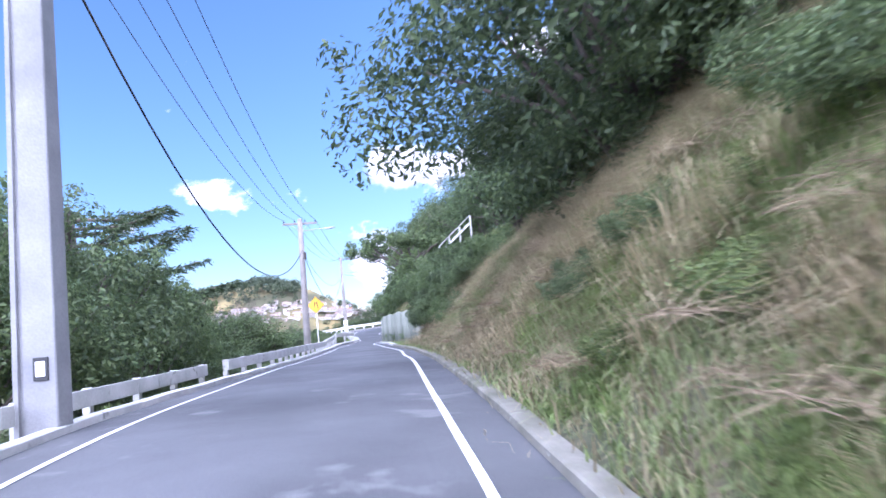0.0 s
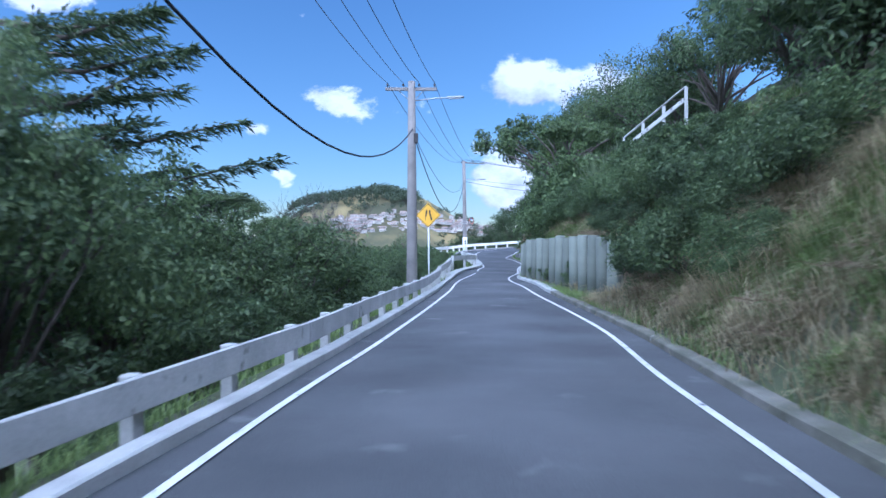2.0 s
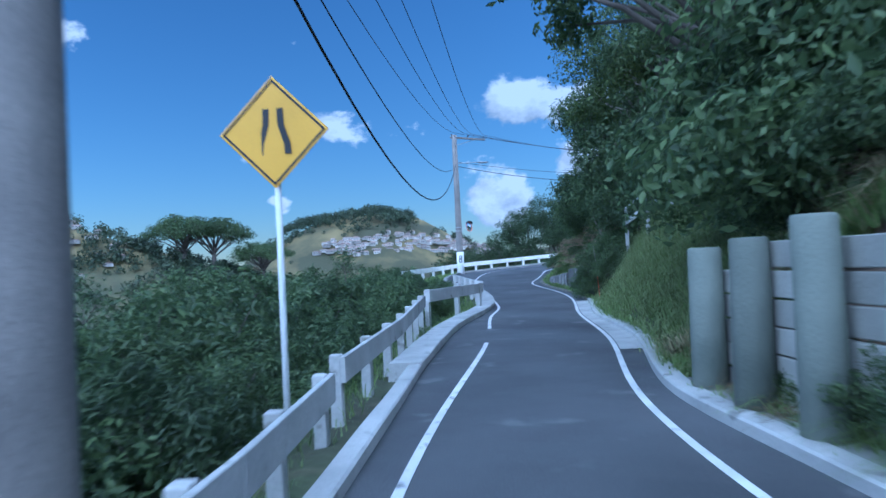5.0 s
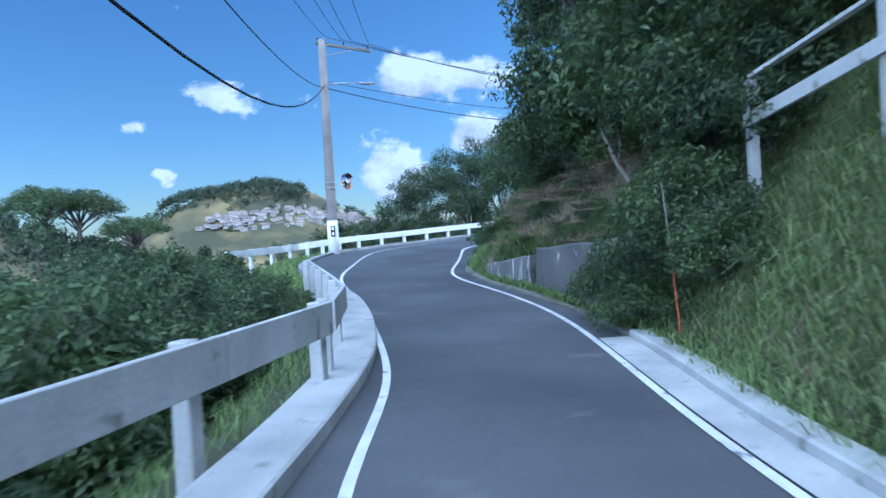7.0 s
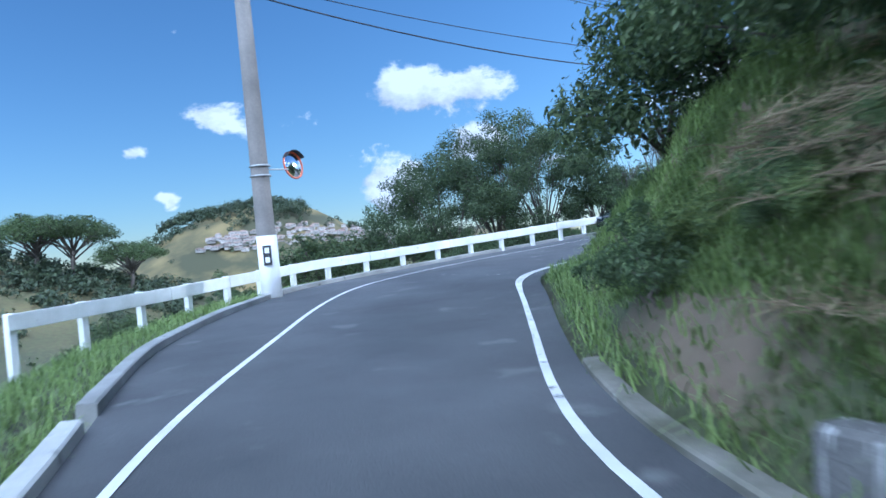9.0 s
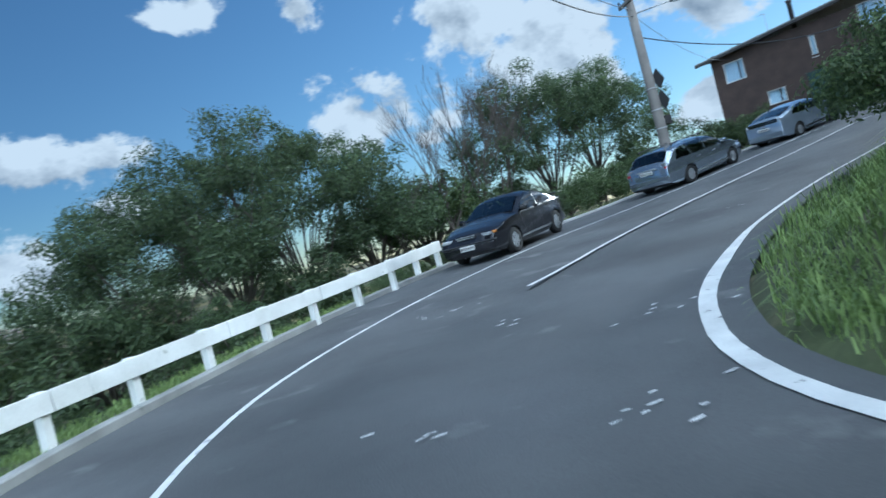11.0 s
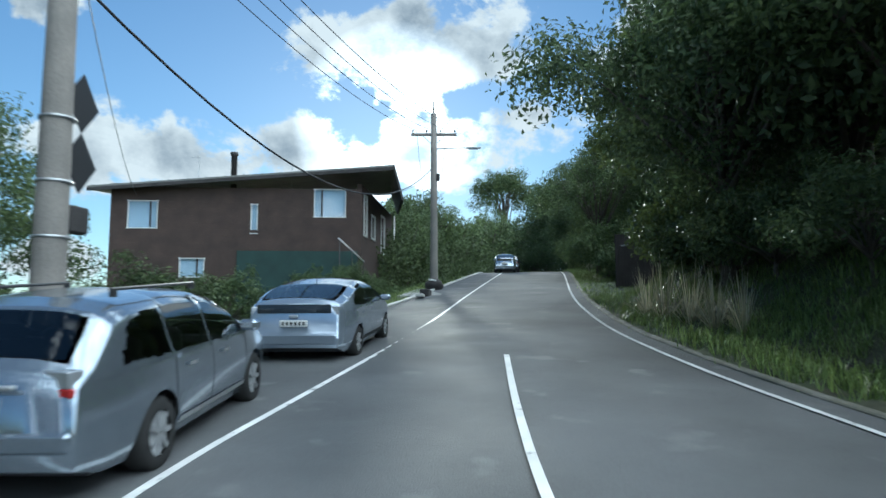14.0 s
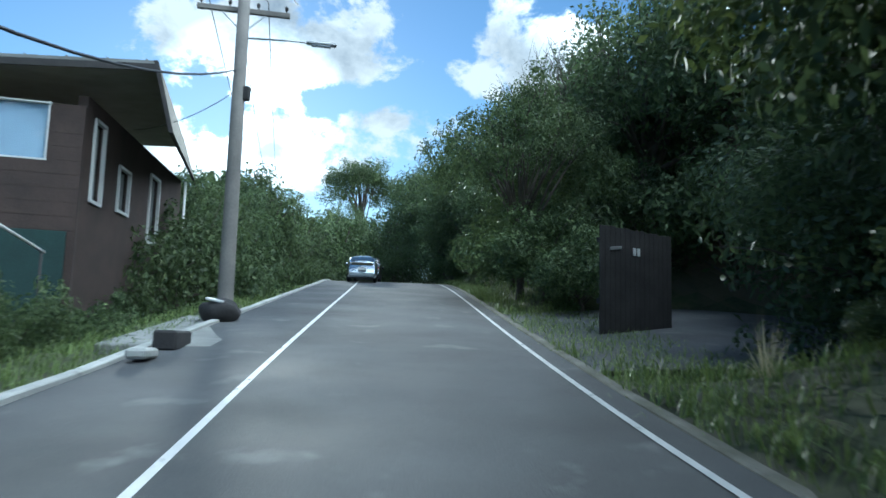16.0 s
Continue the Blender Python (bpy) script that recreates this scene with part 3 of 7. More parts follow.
def station(x, y):
    """Nearest station's index, offset to the right, and the road's height there."""
    x, y = np.atleast_1d(np.asarray(x, float)), np.atleast_1d(np.asarray(y, float))
    idx, off, z = np.empty(len(x), int), np.empty(len(x)), np.empty(len(x))
    for a in range(0, len(x), 4000):
        dx, dy = x[a:a + 4000, None] - C[None, :, 0], y[a:a + 4000, None] - C[None, :, 1]
        k = np.argmin(dx * dx + dy * dy, 1)
        r = np.arange(len(k))
        idx[a:a + 4000], z[a:a + 4000] = k, C[k, 2]
        side = dx[r, k] * NOR[k, 0] + dy[r, k] * NOR[k, 1]
        off[a:a + 4000] = np.sign(side) * np.sqrt(dx[r, k] ** 2 + dy[r, k] ** 2)
    return idx, off, z


def at_station(y=None, x=None):
    """Arc length of the station at this y (on the first stretch) or this x (after the bend)."""
    k = np.argmin(np.abs(C[:, 1] - y) + (C[:, 0] > 0) * 99) if y is not None else np.argmin(np.abs(C[:, 0] - x) + (C[:, 1] < 80) * 99)
    return S[k]


def strip(name, left, right, lift, mat, columns=2, s0=0.0, s1=1e9, gaps=(), crown=0.0):
    """A ribbon on the road between two offsets."""
    keep = [i for i in range(len(C)) if s0 <= S[i] <= s1]
    verts, faces = [], []
    for n_, i in enumerate(keep):
        for k in range(columns):
            o = left[i] + (right[i] - left[i]) * k / (columns - 1)
            p = C[i, :2] + NOR[i] * o
            verts.append((p[0], p[1], C[i, 2] + lift + crown * (1 - (2 * k / (columns - 1) - 1) ** 2)))
        if n_ and not any(a < S[i] < b for a, b in gaps):
            for k in range(columns - 1):
                a = (n_ - 1) * columns + k
                faces.append((a, a + 1, a + 1 + columns, a + columns))
    return mesh_from(name, verts, faces, mat)


# ---- ground ----
S_WALL0, S_WALL1 = at_station(y=30.0), at_station(y=44.5)
S_CLIFF, S_APEX, S_HILL = at_station(y=60), at_station(y=76), at_station(x=4)
HOUSE = (33.5, 102.0)


def smooth01(a, b, x):
    t = np.clip((x - a) / (b - a), 0, 1)
    return t * t * (3 - 2 * t)


def wobble(x, y):
    return 0.45 * np.sin(x * 2.9 + 0.7 * y) * np.sin(3.3 * y + 0.5) + 0.3 * np.sin(4.3 * x - 2.1 * y) + 0.5 * np.sin(x * 0.9 + 1.3) * np.sin(y * 0.77) + 0.35 * np.sin(x * 1.9 + y * 1.3) + 0.25 * np.sin(2.3 * y - x * 1.1)


def ground_height(x, y):
    x, y = np.asarray(x, float), np.asarray(y, float)
    k, off, z0 = station(x.ravel(), y.ravel())
    x, y, s = x.ravel(), y.ravel(), S[k]
    # bank on the right: steepness and where it begins
    d = off - KR[k]
    start = np.interp(s, [0, S_WALL0 - 2, S_WALL0, S_WALL1, S_WALL1 + 3, S_CLIFF, S_APEX, S_HILL, 400], [0.5, 0.5, 1.45, 1.0, 0.4, 0.35, 0.6, 1.0, 1.0])
    steep = np.interp(s, [0, 55, S_WALL0, S_WALL1, S_WALL1 + 6, S_CLIFF, S_CLIFF + 8, S_APEX, S_HILL, S_HILL + 25, 400], [1.0, 1.15, 0.85, 0.8, 1.12, 1.5, 1.7, 1.1, 0.55, 0.6, 0.6])
    lift = np.interp(s, [0, S_WALL0 - 1, S_WALL0 + 1, S_WALL1 - 2, S_WALL1 + 1, 400], [0, 0, 1.45, 1.45, 0, 0])
    dr = np.clip(d - start, 0, None)
    top = np.interp(s, [0, 60, S_CLIFF, S_APEX, S_HILL, 400], [6.5, 7.0, 7.5, 5.0, 6.0, 9.0])
    rise = top * (1 - np.exp(-dr * steep / top)) + lift * (dr > 0) + 0.16 * np.clip(dr, 0, 60)
    # fall on the left
    e = KL[k] - off
    verge = np.interp(s, [0, S_CLIFF, S_CLIFF + 12, S_APEX, S_HILL, 400], [0.7, 0.8, 1.4, 1.5, 1.5, 6.0])
    fall_k = np.interp(s, [0, S_APEX, S_HILL, 400], [0.75, 0.6, 0.3, 0.2])
    el = np.clip(e - verge, 0, None)
    fall = 26 * (1 - np.exp(-el * fall_k / 26))
    near = np.hypot(x - HOUSE[0], y - HOUSE[1])
    h = z0 - 0.16 + 0.2 * (d > 0.1) + 0.05 * (e > 0.1) + rise - fall
    h = h + wobble(x, y) * ((0.15 + 0.2 * smooth01(S_CLIFF - 3, S_CLIFF + 3, s) * (1 - smooth01(S_APEX, S_HILL, s))) * smooth01(0.2, 1.6, dr) + 0.2 * smooth01(0.3, 3, el))
    h = h + (3.0 - h) * (1 - smooth01(7, 12, near)) * (off < KL[k] - 1.5)
    pad = (1 - smooth01(4.2, 7.5, np.hypot((x - 30.6) / 1.15, y - 84.3))) * (d > 0.15)
    h = h * (1 - pad) + (z0 - 0.1) * pad
    # far valley and hills
    r = np.hypot(x + 6, y - 60)
    far = -26 + 30 * smooth01(500, 1400, r)
    far = far + 45 * np.exp(-(((x + 188) / 92) ** 2 + ((y - 670) / 100) ** 2) ** 1.6) + 30 * np.exp(-(((x + 150) / 190) ** 2 + ((y - 690) / 140) ** 2))
    far = far + 68 * np.exp(-(((x + 330) / 120) ** 2 + ((y - 390) / 80) ** 2))
    far = far + 28 * np.exp(-(((x - 60) / 170) ** 2 + ((y - 760) / 140) ** 2))
    far = far + 20 * np.exp(-(((x + 185) / 90) ** 2 + ((y - 395) / 60) ** 2))
    far = far + 2.5 * np.sin(x * 0.031 + 1) * np.sin(y * 0.027) + 1.2 * np.sin(x * 0.083) * np.sin(y * 0.09 + 2)
    blend = smooth01(60, 160, np.where(off > 0, r - 40, r))
    right = smooth01(10, 60, off) * (1 - smooth01(250, 600, r))
    far = far + right * 42
    return h * (1 - blend) + far * blend


def spaced(lo, hi, step, reach, grow=1.13):
    mid = list(np.arange(lo, hi, step))
    a, d = [], step
    while not a or abs(a[-1] - lo) < reach:
        d *= grow
        a.append((a[-1] if a else lo) - d)
    b, d = [], step
    while not b or b[-1] - hi < reach:
        d *= grow
        b.append((b[-1] if b else mid[-1]) + d)
    return np.array(a[::-1] + mid + b)


GX, GY = spaced(-18, 56, 0.4, 2600), spaced(-8, 100, 0.4, 2600)
XX, YY = np.meshgrid(GX, GY)
ZZ = ground_height(XX, YY).reshape(XX.shape)
nx, ny = len(GX), len(GY)
ii = np.arange(nx * ny).reshape(ny, nx)
quads = np.stack([ii[:-1, :-1], ii[:-1, 1:], ii[1:, 1:], ii[1:, :-1]], -1).reshape(-1, 4)
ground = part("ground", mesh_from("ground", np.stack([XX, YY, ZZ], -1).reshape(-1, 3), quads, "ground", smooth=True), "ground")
tagged(ground, "rough grassy hillside falling into a valley with far hills", "ground", kind="structure")


def gz(x, y):
    return float(ground_height(np.array([x]), np.array([y]))[0])


# ---- road, kerbs and lines ----
road = part("road", strip("road", KL, KR, 0.0, "asphalt", 11, crown=0.02), "asphalt")
tagged(road, "narrow dark grey asphalt road worn and patched", "road", kind="structure")


def kerb(name, base, side, width, height, mat, s0, s1, label, gaps=()):
    keep = [i for i in range(len(C)) if s0 <= S[i] <= s1]
    verts, faces = [], []
    for n_, i in enumerate(keep):
        for o, h in ((0, -0.15), (0.0, height - 0.015), (0.02, height), (width, height), (width + 0.02, -0.25)):
            p = C[i, :2] + NOR[i] * (base[i] + side * o)
            verts.append((p[0], p[1], C[i, 2] + h + 0.006 * math.sin(S[i] * 2.1)))
        if n_ and not any(a < S[i] < b for a, b in gaps):
            for k in range(4):
                a = (n_ - 1) * 5 + k
                faces.append((a, a + 5, a + 6, a + 1) if side > 0 else (a, a + 1, a + 6, a + 5))
    faces += [(0, 1, 2, 3, 4), tuple(len(verts) - 1 - k for k in range(5))]
    ob = part(name, mesh_from(name, verts, faces, mat), mat)
    return tagged(ob, label, "kerb", kind="structure")


kerb("kerb", KL, -1, 0.16, 0.1, "kerb", 0, at_station(y=46), "pale concrete kerb with worn white paint")
FOOTING = KL + 0.14 * np.clip((S - at_station(y=46)) / 6, 0, 1)
kerb("kerb", FOOTING, -1, 0.42, 0.12, "kerb", at_station(y=46), at_station(y=64.5), "broad pale concrete footing along the foot of the rail")
kerb("kerb", KL, -1, 0.16, 0.1, "kerb", at_station(y=64.5), at_station(y=68.5), "pale concrete kerb with worn white paint")
kerb("kerb", KL, -1, 0.16, 0.1, "concrete", at_station(y=69), at_station(x=1.5), "grey concrete kerb along the outside of the bend")
kerb("kerb", KL, -1, 0.12, 0.06, "kerb", at_station(x=1.5), 230, "low pale kerb beside the parking strip")
kerb("kerb", KR, 1, 0.18, 0.09, "moss_kerb", 0, at_station(y=34), "dark mossy kerb along the bank")
kerb("kerb", KR, 1, 0.2, 0.1, "kerb", at_station(y=34), at_station(y=58.6), "pale concrete kerb and channel")
kerb("kerb", KR + 0.21, 1, 0.42, 0.085, "concrete", at_station(y=36.5), at_station(y=44.3), "pale concrete apron at the foot of the timber wall")
CHANNEL = part("gutter", strip("gutter", OR + 0.05, KR + 0.004, 0.024, "kerb", 3, at_station(y=47.5), at_station(y=58.6)), "kerb")
tagged(CHANNEL, "pale concrete gutter between the line and the kerb", "gutter", kind="structure")
kerb("kerb", KR, 1, 0.14, 0.05, "moss_kerb", at_station(y=58), at_station(y=69), "low mossy concrete edge of the road")
kerb("kerb", KR, 1, 0.12, 0.03, "moss_kerb", at_station(x=8), 230, "low mossy concrete edge of the road")

lineL = part("edge_line", strip("edge_line", OL - 0.036, OL + 0.036, 0.018, "line", 2, gaps=((at_station(y=49), at_station(y=52)),)), "line")
tagged(lineL, "worn white edge line painted on the asphalt", "road marking", kind="structure")
lineR = part("edge_line", strip("edge_line", OR - 0.036, OR + 0.036, 0.018, "line", 2), "line")
tagged(lineR, "worn white edge line painted on the asphalt", "road marking", kind="structure")
wideR = part("edge_line", strip("edge_line", OR + 0.034, OR + 0.036 + 0.085 * np.clip(np.minimum(np.asarray(S) - at_station(y=74.5), at_station(x=-2) - np.asarray(S)) / 2.5, 0, 1), 0.016, "line", 2, at_station(y=74.5), at_station(x=-2)), "line")
tagged(wideR, "broad worn white paint on the inside of the bend", "road marking", kind="structure")
MIDDLE = np.array([(-3.3, 82.85), (-0.4, 84.55), (4.4, 86.5), (8.5, 87.5), (13.2, 88.4)])
mid = resample(MIDDLE, 0.4)
soft_k = np.ones(9) / 9
mid[4:-4] = np.stack([np.convolve(mid[:, k], soft_k, "valid") for k in (0, 1)], 1)
_, moff, mz = station(mid[:, 0], mid[:, 1])
mz = np.convolve(np.pad(mz, 4, "edge"), soft_k, "valid")
mt = np.gradient(mid, axis=0)
mt /= np.linalg.norm(mt, axis=1)[:, None]
mv, mf = [], []
for i in range(len(mid)):
    w = 0.042 if mid[i, 0] < 4.4 else 0.037
    for sgn in (-1, 1):
        mv.append((mid[i, 0] + sgn * w * mt[i, 1], mid[i, 1] - sgn * w * mt[i, 0], mz[i] + 0.05))
    if i:
        mf.append((2 * i - 2, 2 * i - 1, 2 * i + 1, 2 * i))
tagged(part("centre_line", mesh_from("centre_line", mv, mf, "line"), "line"), "white centre line painted round the bend", "road marking", kind="structure")

# worn flecks of old paint on the bend
fr = random.Random(77)
fv, ff = [], []
for cx, cy, n_, w in ((-4.0, 79.7, 7, 0.5), (-5.6, 77.85, 9, 0.45), (-6.65, 79.0, 4, 0.4), (-4.2, 83.45, 8, 0.6), (-4.3, 81.2, 5, 0.6), (1.2, 83.6, 6, 0.7)):
    _, _, fz = station([cx], [cy])
    for _ in range(n_):
        px, py, a = cx + fr.gauss(0, w * 0.5), cy + fr.gauss(0, w * 0.5), fr.uniform(0, 3.14)
        o = len(fv)
        for k in range(5):
            q = fr.uniform(0.012, 0.04)
            ca, sa = math.cos(a + k * 1.2566), math.sin(a + k * 1.2566)
            fv.append((px + q * ca * 2.0, py + q * sa * 0.8, fz[0] + 0.03))
        ff.append(tuple(range(o, o + 5)))
tagged(part("paint_flecks", mesh_from("paint_flecks", fv, ff, "line"), "line"), "worn flecks of white paint on the asphalt", "road marking", kind="stuff")

# ---- plants ----
rng = np.random.default_rng(7)


def leaves(centres, normals, size, aspect=0.45, fold=0.25, r=rng):
    """Folded pointed leaves at the centres, facing roughly along the normals."""
    n = len(centres)
    nn = normals + r.normal(0, 0.55, (n, 3))
    nn /= np.linalg.norm(nn, axis=1)[:, None] + 1e-9
    t = r.normal(0, 1, (n, 3))
    t -= nn * (t * nn).sum(1)[:, None]
    t /= np.linalg.norm(t, axis=1)[:, None] + 1e-9
    b = np.cross(nn, t)
    L = size * r.uniform(0.6, 1.4, n)[:, None]
    v = np.stack([centres - t * L * 0.5, centres + b * L * aspect * 0.5 + nn * L * fold * 0.4, centres + t * L * 0.5, centres - b * L * aspect * 0.5 + nn * L * fold * 0.4], 1).reshape(-1, 3)
    k = np.arange(n)[:, None] * 4
    f = np.concatenate([k + [0, 1, 2], k + [0, 2, 3]], 0)
    return v, f


def leaf_mesh(name, v, f, mat):
    me = bpy.data.meshes.new(name)
    me.vertices.add(len(v))
    me.vertices.foreach_set("co", np.asarray(v, np.float32).ravel())
    me.loops.add(len(f) * 3)
    me.loops.foreach_set("vertex_index", np.asarray(f, np.int32).ravel())
    me.polygons.add(len(f))
    me.polygons.foreach_set("loop_start", np.arange(len(f), dtype=np.int32) * 3)
    me.update(calc_edges=True)
    me.materials.append(M[mat])
    return me


def clump_points(clumps, n, flat=0.75, r=rng):
    """Points and outward directions in a set of leafy clumps (x, y, z, radius)."""
    c = np.array(clumps)
    w = c[:, 3] ** 2
    k = r.choice(len(c), n, p=w / w.sum())
    d = r.normal(0, 1, (n, 3))
    d /= np.linalg.norm(d, axis=1)[:, None]
    rad = c[k, 3] * r.uniform(0.0, 1, n) ** 0.38 * (1 + 0.22 * np.sin(5 * d[:, 0] + k) * np.sin(4 * d[:, 1] + 2 * k))
    return c[k, :3] + d * rad[:, None] * [1, 1, flat], d + [0, 0, 0.35]


def limbs(base, clumps, r0, name, mat, trunk_top, seed, lean=0.0, extra=0):
    """A tapered trunk that parts into limbs which reach the clumps."""
    r = random.Random(seed)
    verts, faces = [], []

    def add(pts, rad, sides):
        v, f = tube_data(pts, rad, sides)
        o = len(verts)
        verts.extend(v)
        faces.extend([tuple(i + o for i in q) for q in f])
    top = Vector((base[0] + lean, base[1], trunk_top))
    b = Vector(base)
    add([b - Vector((0, 0, 0.4)), b + Vector((0.03, 0, 0.1)), b.lerp(top, 0.5) + Vector((r.uniform(-.12, .12), r.uniform(-.12, .12), 0)), top], [r0 * 1.3, r0, r0 * 0.8, r0 * 0.6], 9)
    for c in clumps:
        end = Vector(c[:3])
        start = b.lerp(top, r.uniform(0.55, 1.0))
        mid_ = start.lerp(end, 0.5) + Vector((r.uniform(-.3, .3), r.uniform(-.3, .3), r.uniform(0.0, 0.4)))
        add([start, mid_, end], [r0 * 0.42, r0 * 0.25, r0 * 0.07], 6)
        for _ in range(extra):
            d = Vector((r.uniform(-1, 1), r.uniform(-1, 1), r.uniform(-0.3, 0.9))) * c[3]
            add([mid_.lerp(end, 0.6), end + d * 0.5, end + d], [r0 * 0.14, r0 * 0.07, r0 * 0.02], 4)
    return mesh_from(name, verts, faces, mat, smooth=True)


def crown_clumps(seed, count, rx, rz, zc, size, skew=0.0, ragged=0.6):
    r = random.Random(seed)
    out = []
    for i in range(count):
        a = i * 2.4 + r.uniform(-0.5, 0.5)
        q = math.sqrt((i + 0.6) / count)
        out.append((math.cos(a) * rx * q + skew * q, math.sin(a) * rx * q, zc + rz * (1 - q * q) * r.uniform(0.4, 1.05) - rz * 0.35 * r.random(), size * r.uniform(0.7, 1.25)))
    # small sprays that break the outline
    for i in range(int(count * ragged)):
        c = out[r.randrange(count)]
        a, e = r.uniform(0, 6.283), r.uniform(-0.2, 1.3)
        d = c[3] * r.uniform(0.85, 1.25)
        out.append((c[0] + math.cos(a) * math.cos(e) * d, c[1] + math.sin(a) * math.cos(e) * d, c[2] + math.sin(e) * d * 0.9, size * r.uniform(0.28, 0.5)))
    return out


KINDS = {}


def tree_kind(key, name, label, clumps, trunk_top, r0, count, size, leaf, bark="bark", flat=0.75, aspect=0.45, extra=1, seed=1):
    t = thing(name, label, "tree")
    part("trunk", limbs((0, 0, 0), clumps[:22], r0, "trunk", bark, trunk_top, seed, extra=extra), bark, t, "forked rough-barked trunk and limbs")
    p, d = clump_points(clumps, count, flat, np.random.default_rng(seed))
    v, f = leaves(p, d, size, aspect, r=np.random.default_rng(seed + 50))
    part("crown", leaf_mesh("crown", v, f, leaf), leaf, t)
    KINDS[key] = [t, False]
    return t


tree_kind("dome", "tree", "broad evergreen tree with a domed dark crown", crown_clumps(3, 20, 2.9, 2.0, 4.2, 0.95), 2.6, 0.2, 9500, 0.19, "leaf_mid", seed=3, extra=3)
tree_kind("tall", "tree", "tall dense evergreen tree on the bank", crown_clumps(5, 26, 2.6, 4.6, 3.6, 1.2), 3.2, 0.24, 11000, 0.18, "leaf_dark", seed=5, extra=2)
tree_kind("loose", "tree", "open-crowned native tree with drooping leaves", crown_clumps(8, 18, 2.6, 3.0, 3.6, 0.85, ragged=1.0), 2.4, 0.17, 8500, 0.21, "leaf_dark", seed=8, aspect=0.3, extra=3)
LOW = [(math.cos(k * 2.4) * (0.9 + 0.16 * k), math.sin(k * 2.4) * (0.9 + 0.16 * k), 2.7 + 0.16 * k, 0.95) for k in range(11)]
tree_kind("dense", "tree", "broad evergreen tree with fine dense leaves", crown_clumps(19, 28, 3.0, 2.4, 4.0, 0.9, ragged=1.0), 2.4, 0.15, 19000, 0.125, "leaf_mid", seed=19, extra=3)
tree_kind("light", "tree", "leafy tree with light yellow-green foliage", crown_clumps(37, 28, 3.0, 2.8, 3.8, 0.95, ragged=1.0), 2.6, 0.16, 18000, 0.14, "leaf_bright", "bark_pale", seed=37, extra=2)
tree_kind("over", "tree", "big dark evergreen tree overhanging the road", crown_clumps(11, 32, 4.0, 3.4, 5.0, 1.3, -0.8, 0.9) + LOW, 4.0, 0.2, 27000, 0.15, "leaf_dark", seed=11, extra=2)
tree_kind("big", "tree", "very tall dark evergreen tree with a ragged crown", crown_clumps(15, 40, 4.2, 6.5, 5.6, 1.5, ragged=1.0), 6.0, 0.3, 14000, 0.24, "leaf_dark", seed=15, extra=2)
tree_kind("spread", "tree", "spreading tree with flat open boughs over the road", [(x * 1.15, y, z, q) for x, y, z, q in crown_clumps(17, 22, 3.6, 1.2, 4.6, 0.62, -0.6, 1.2)], 3.4, 0.2, 8500, 0.2, "leaf_mid", seed=17, extra=1)

tree_kind("umbrella", "tree", "tall tree with a bare trunk and a broad rounded crown", crown_clumps(29, 44, 3.2, 5.2, 17.0, 1.3, ragged=1.0), 15.6, 0.24, 20000, 0.2, "leaf_mid", seed=29, extra=1)
tree_kind("flat_top", "tree", "wide dark tree with layered flat-topped boughs and many thin limbs", crown_clumps(41, 58, 3.6, 3.0, 3.7, 0.58, ragged=1.3), 2.1, 0.075, 38000, 0.085, "leaf_dark", seed=41, extra=2)


def bush_kind(key, label, clumps, count, size, leaf, aspect=0.45, seed=1, name="bush"):
    t = thing(name, label, name)
    part("stem", limbs((0, 0, 0), clumps[::2], 0.06, "stem", "bark", 0.5, seed), "bark", t)
    p, d = clump_points(clumps, count, 0.85, np.random.default_rng(seed))
    v, f = leaves(p, d, size, aspect, r=np.random.default_rng(seed + 50))
    part("foliage", leaf_mesh("foliage", v, f, leaf), leaf, t)
    KINDS[key] = [t, False]


bush_kind("bush", "dense dark green bush on the slope", crown_clumps(21, 12, 1.5, 1.0, 1.0, 0.65, ragged=1.0), 6500, 0.13, "leaf_mid", seed=21)
bush_kind("scrub", "rough mixed scrub with thin leaves", crown_clumps(23, 11, 1.4, 1.3, 0.9, 0.6, ragged=1.2), 6000, 0.145, "leaf_dark", 0.28, seed=23)
bush_kind("fern", "dense fine-leaved dark green shrub", crown_clumps(27, 14, 1.45, 1.1, 1.0, 0.6, ragged=1.2), 7500, 0.112, "leaf_mid", 0.4, seed=27, name="shrub")
bush_kind("bright", "light green leafy shrub", crown_clumps(25, 9, 1.1, 0.9, 0.8, 0.52), 5200, 0.12, "leaf_bright", seed=25)


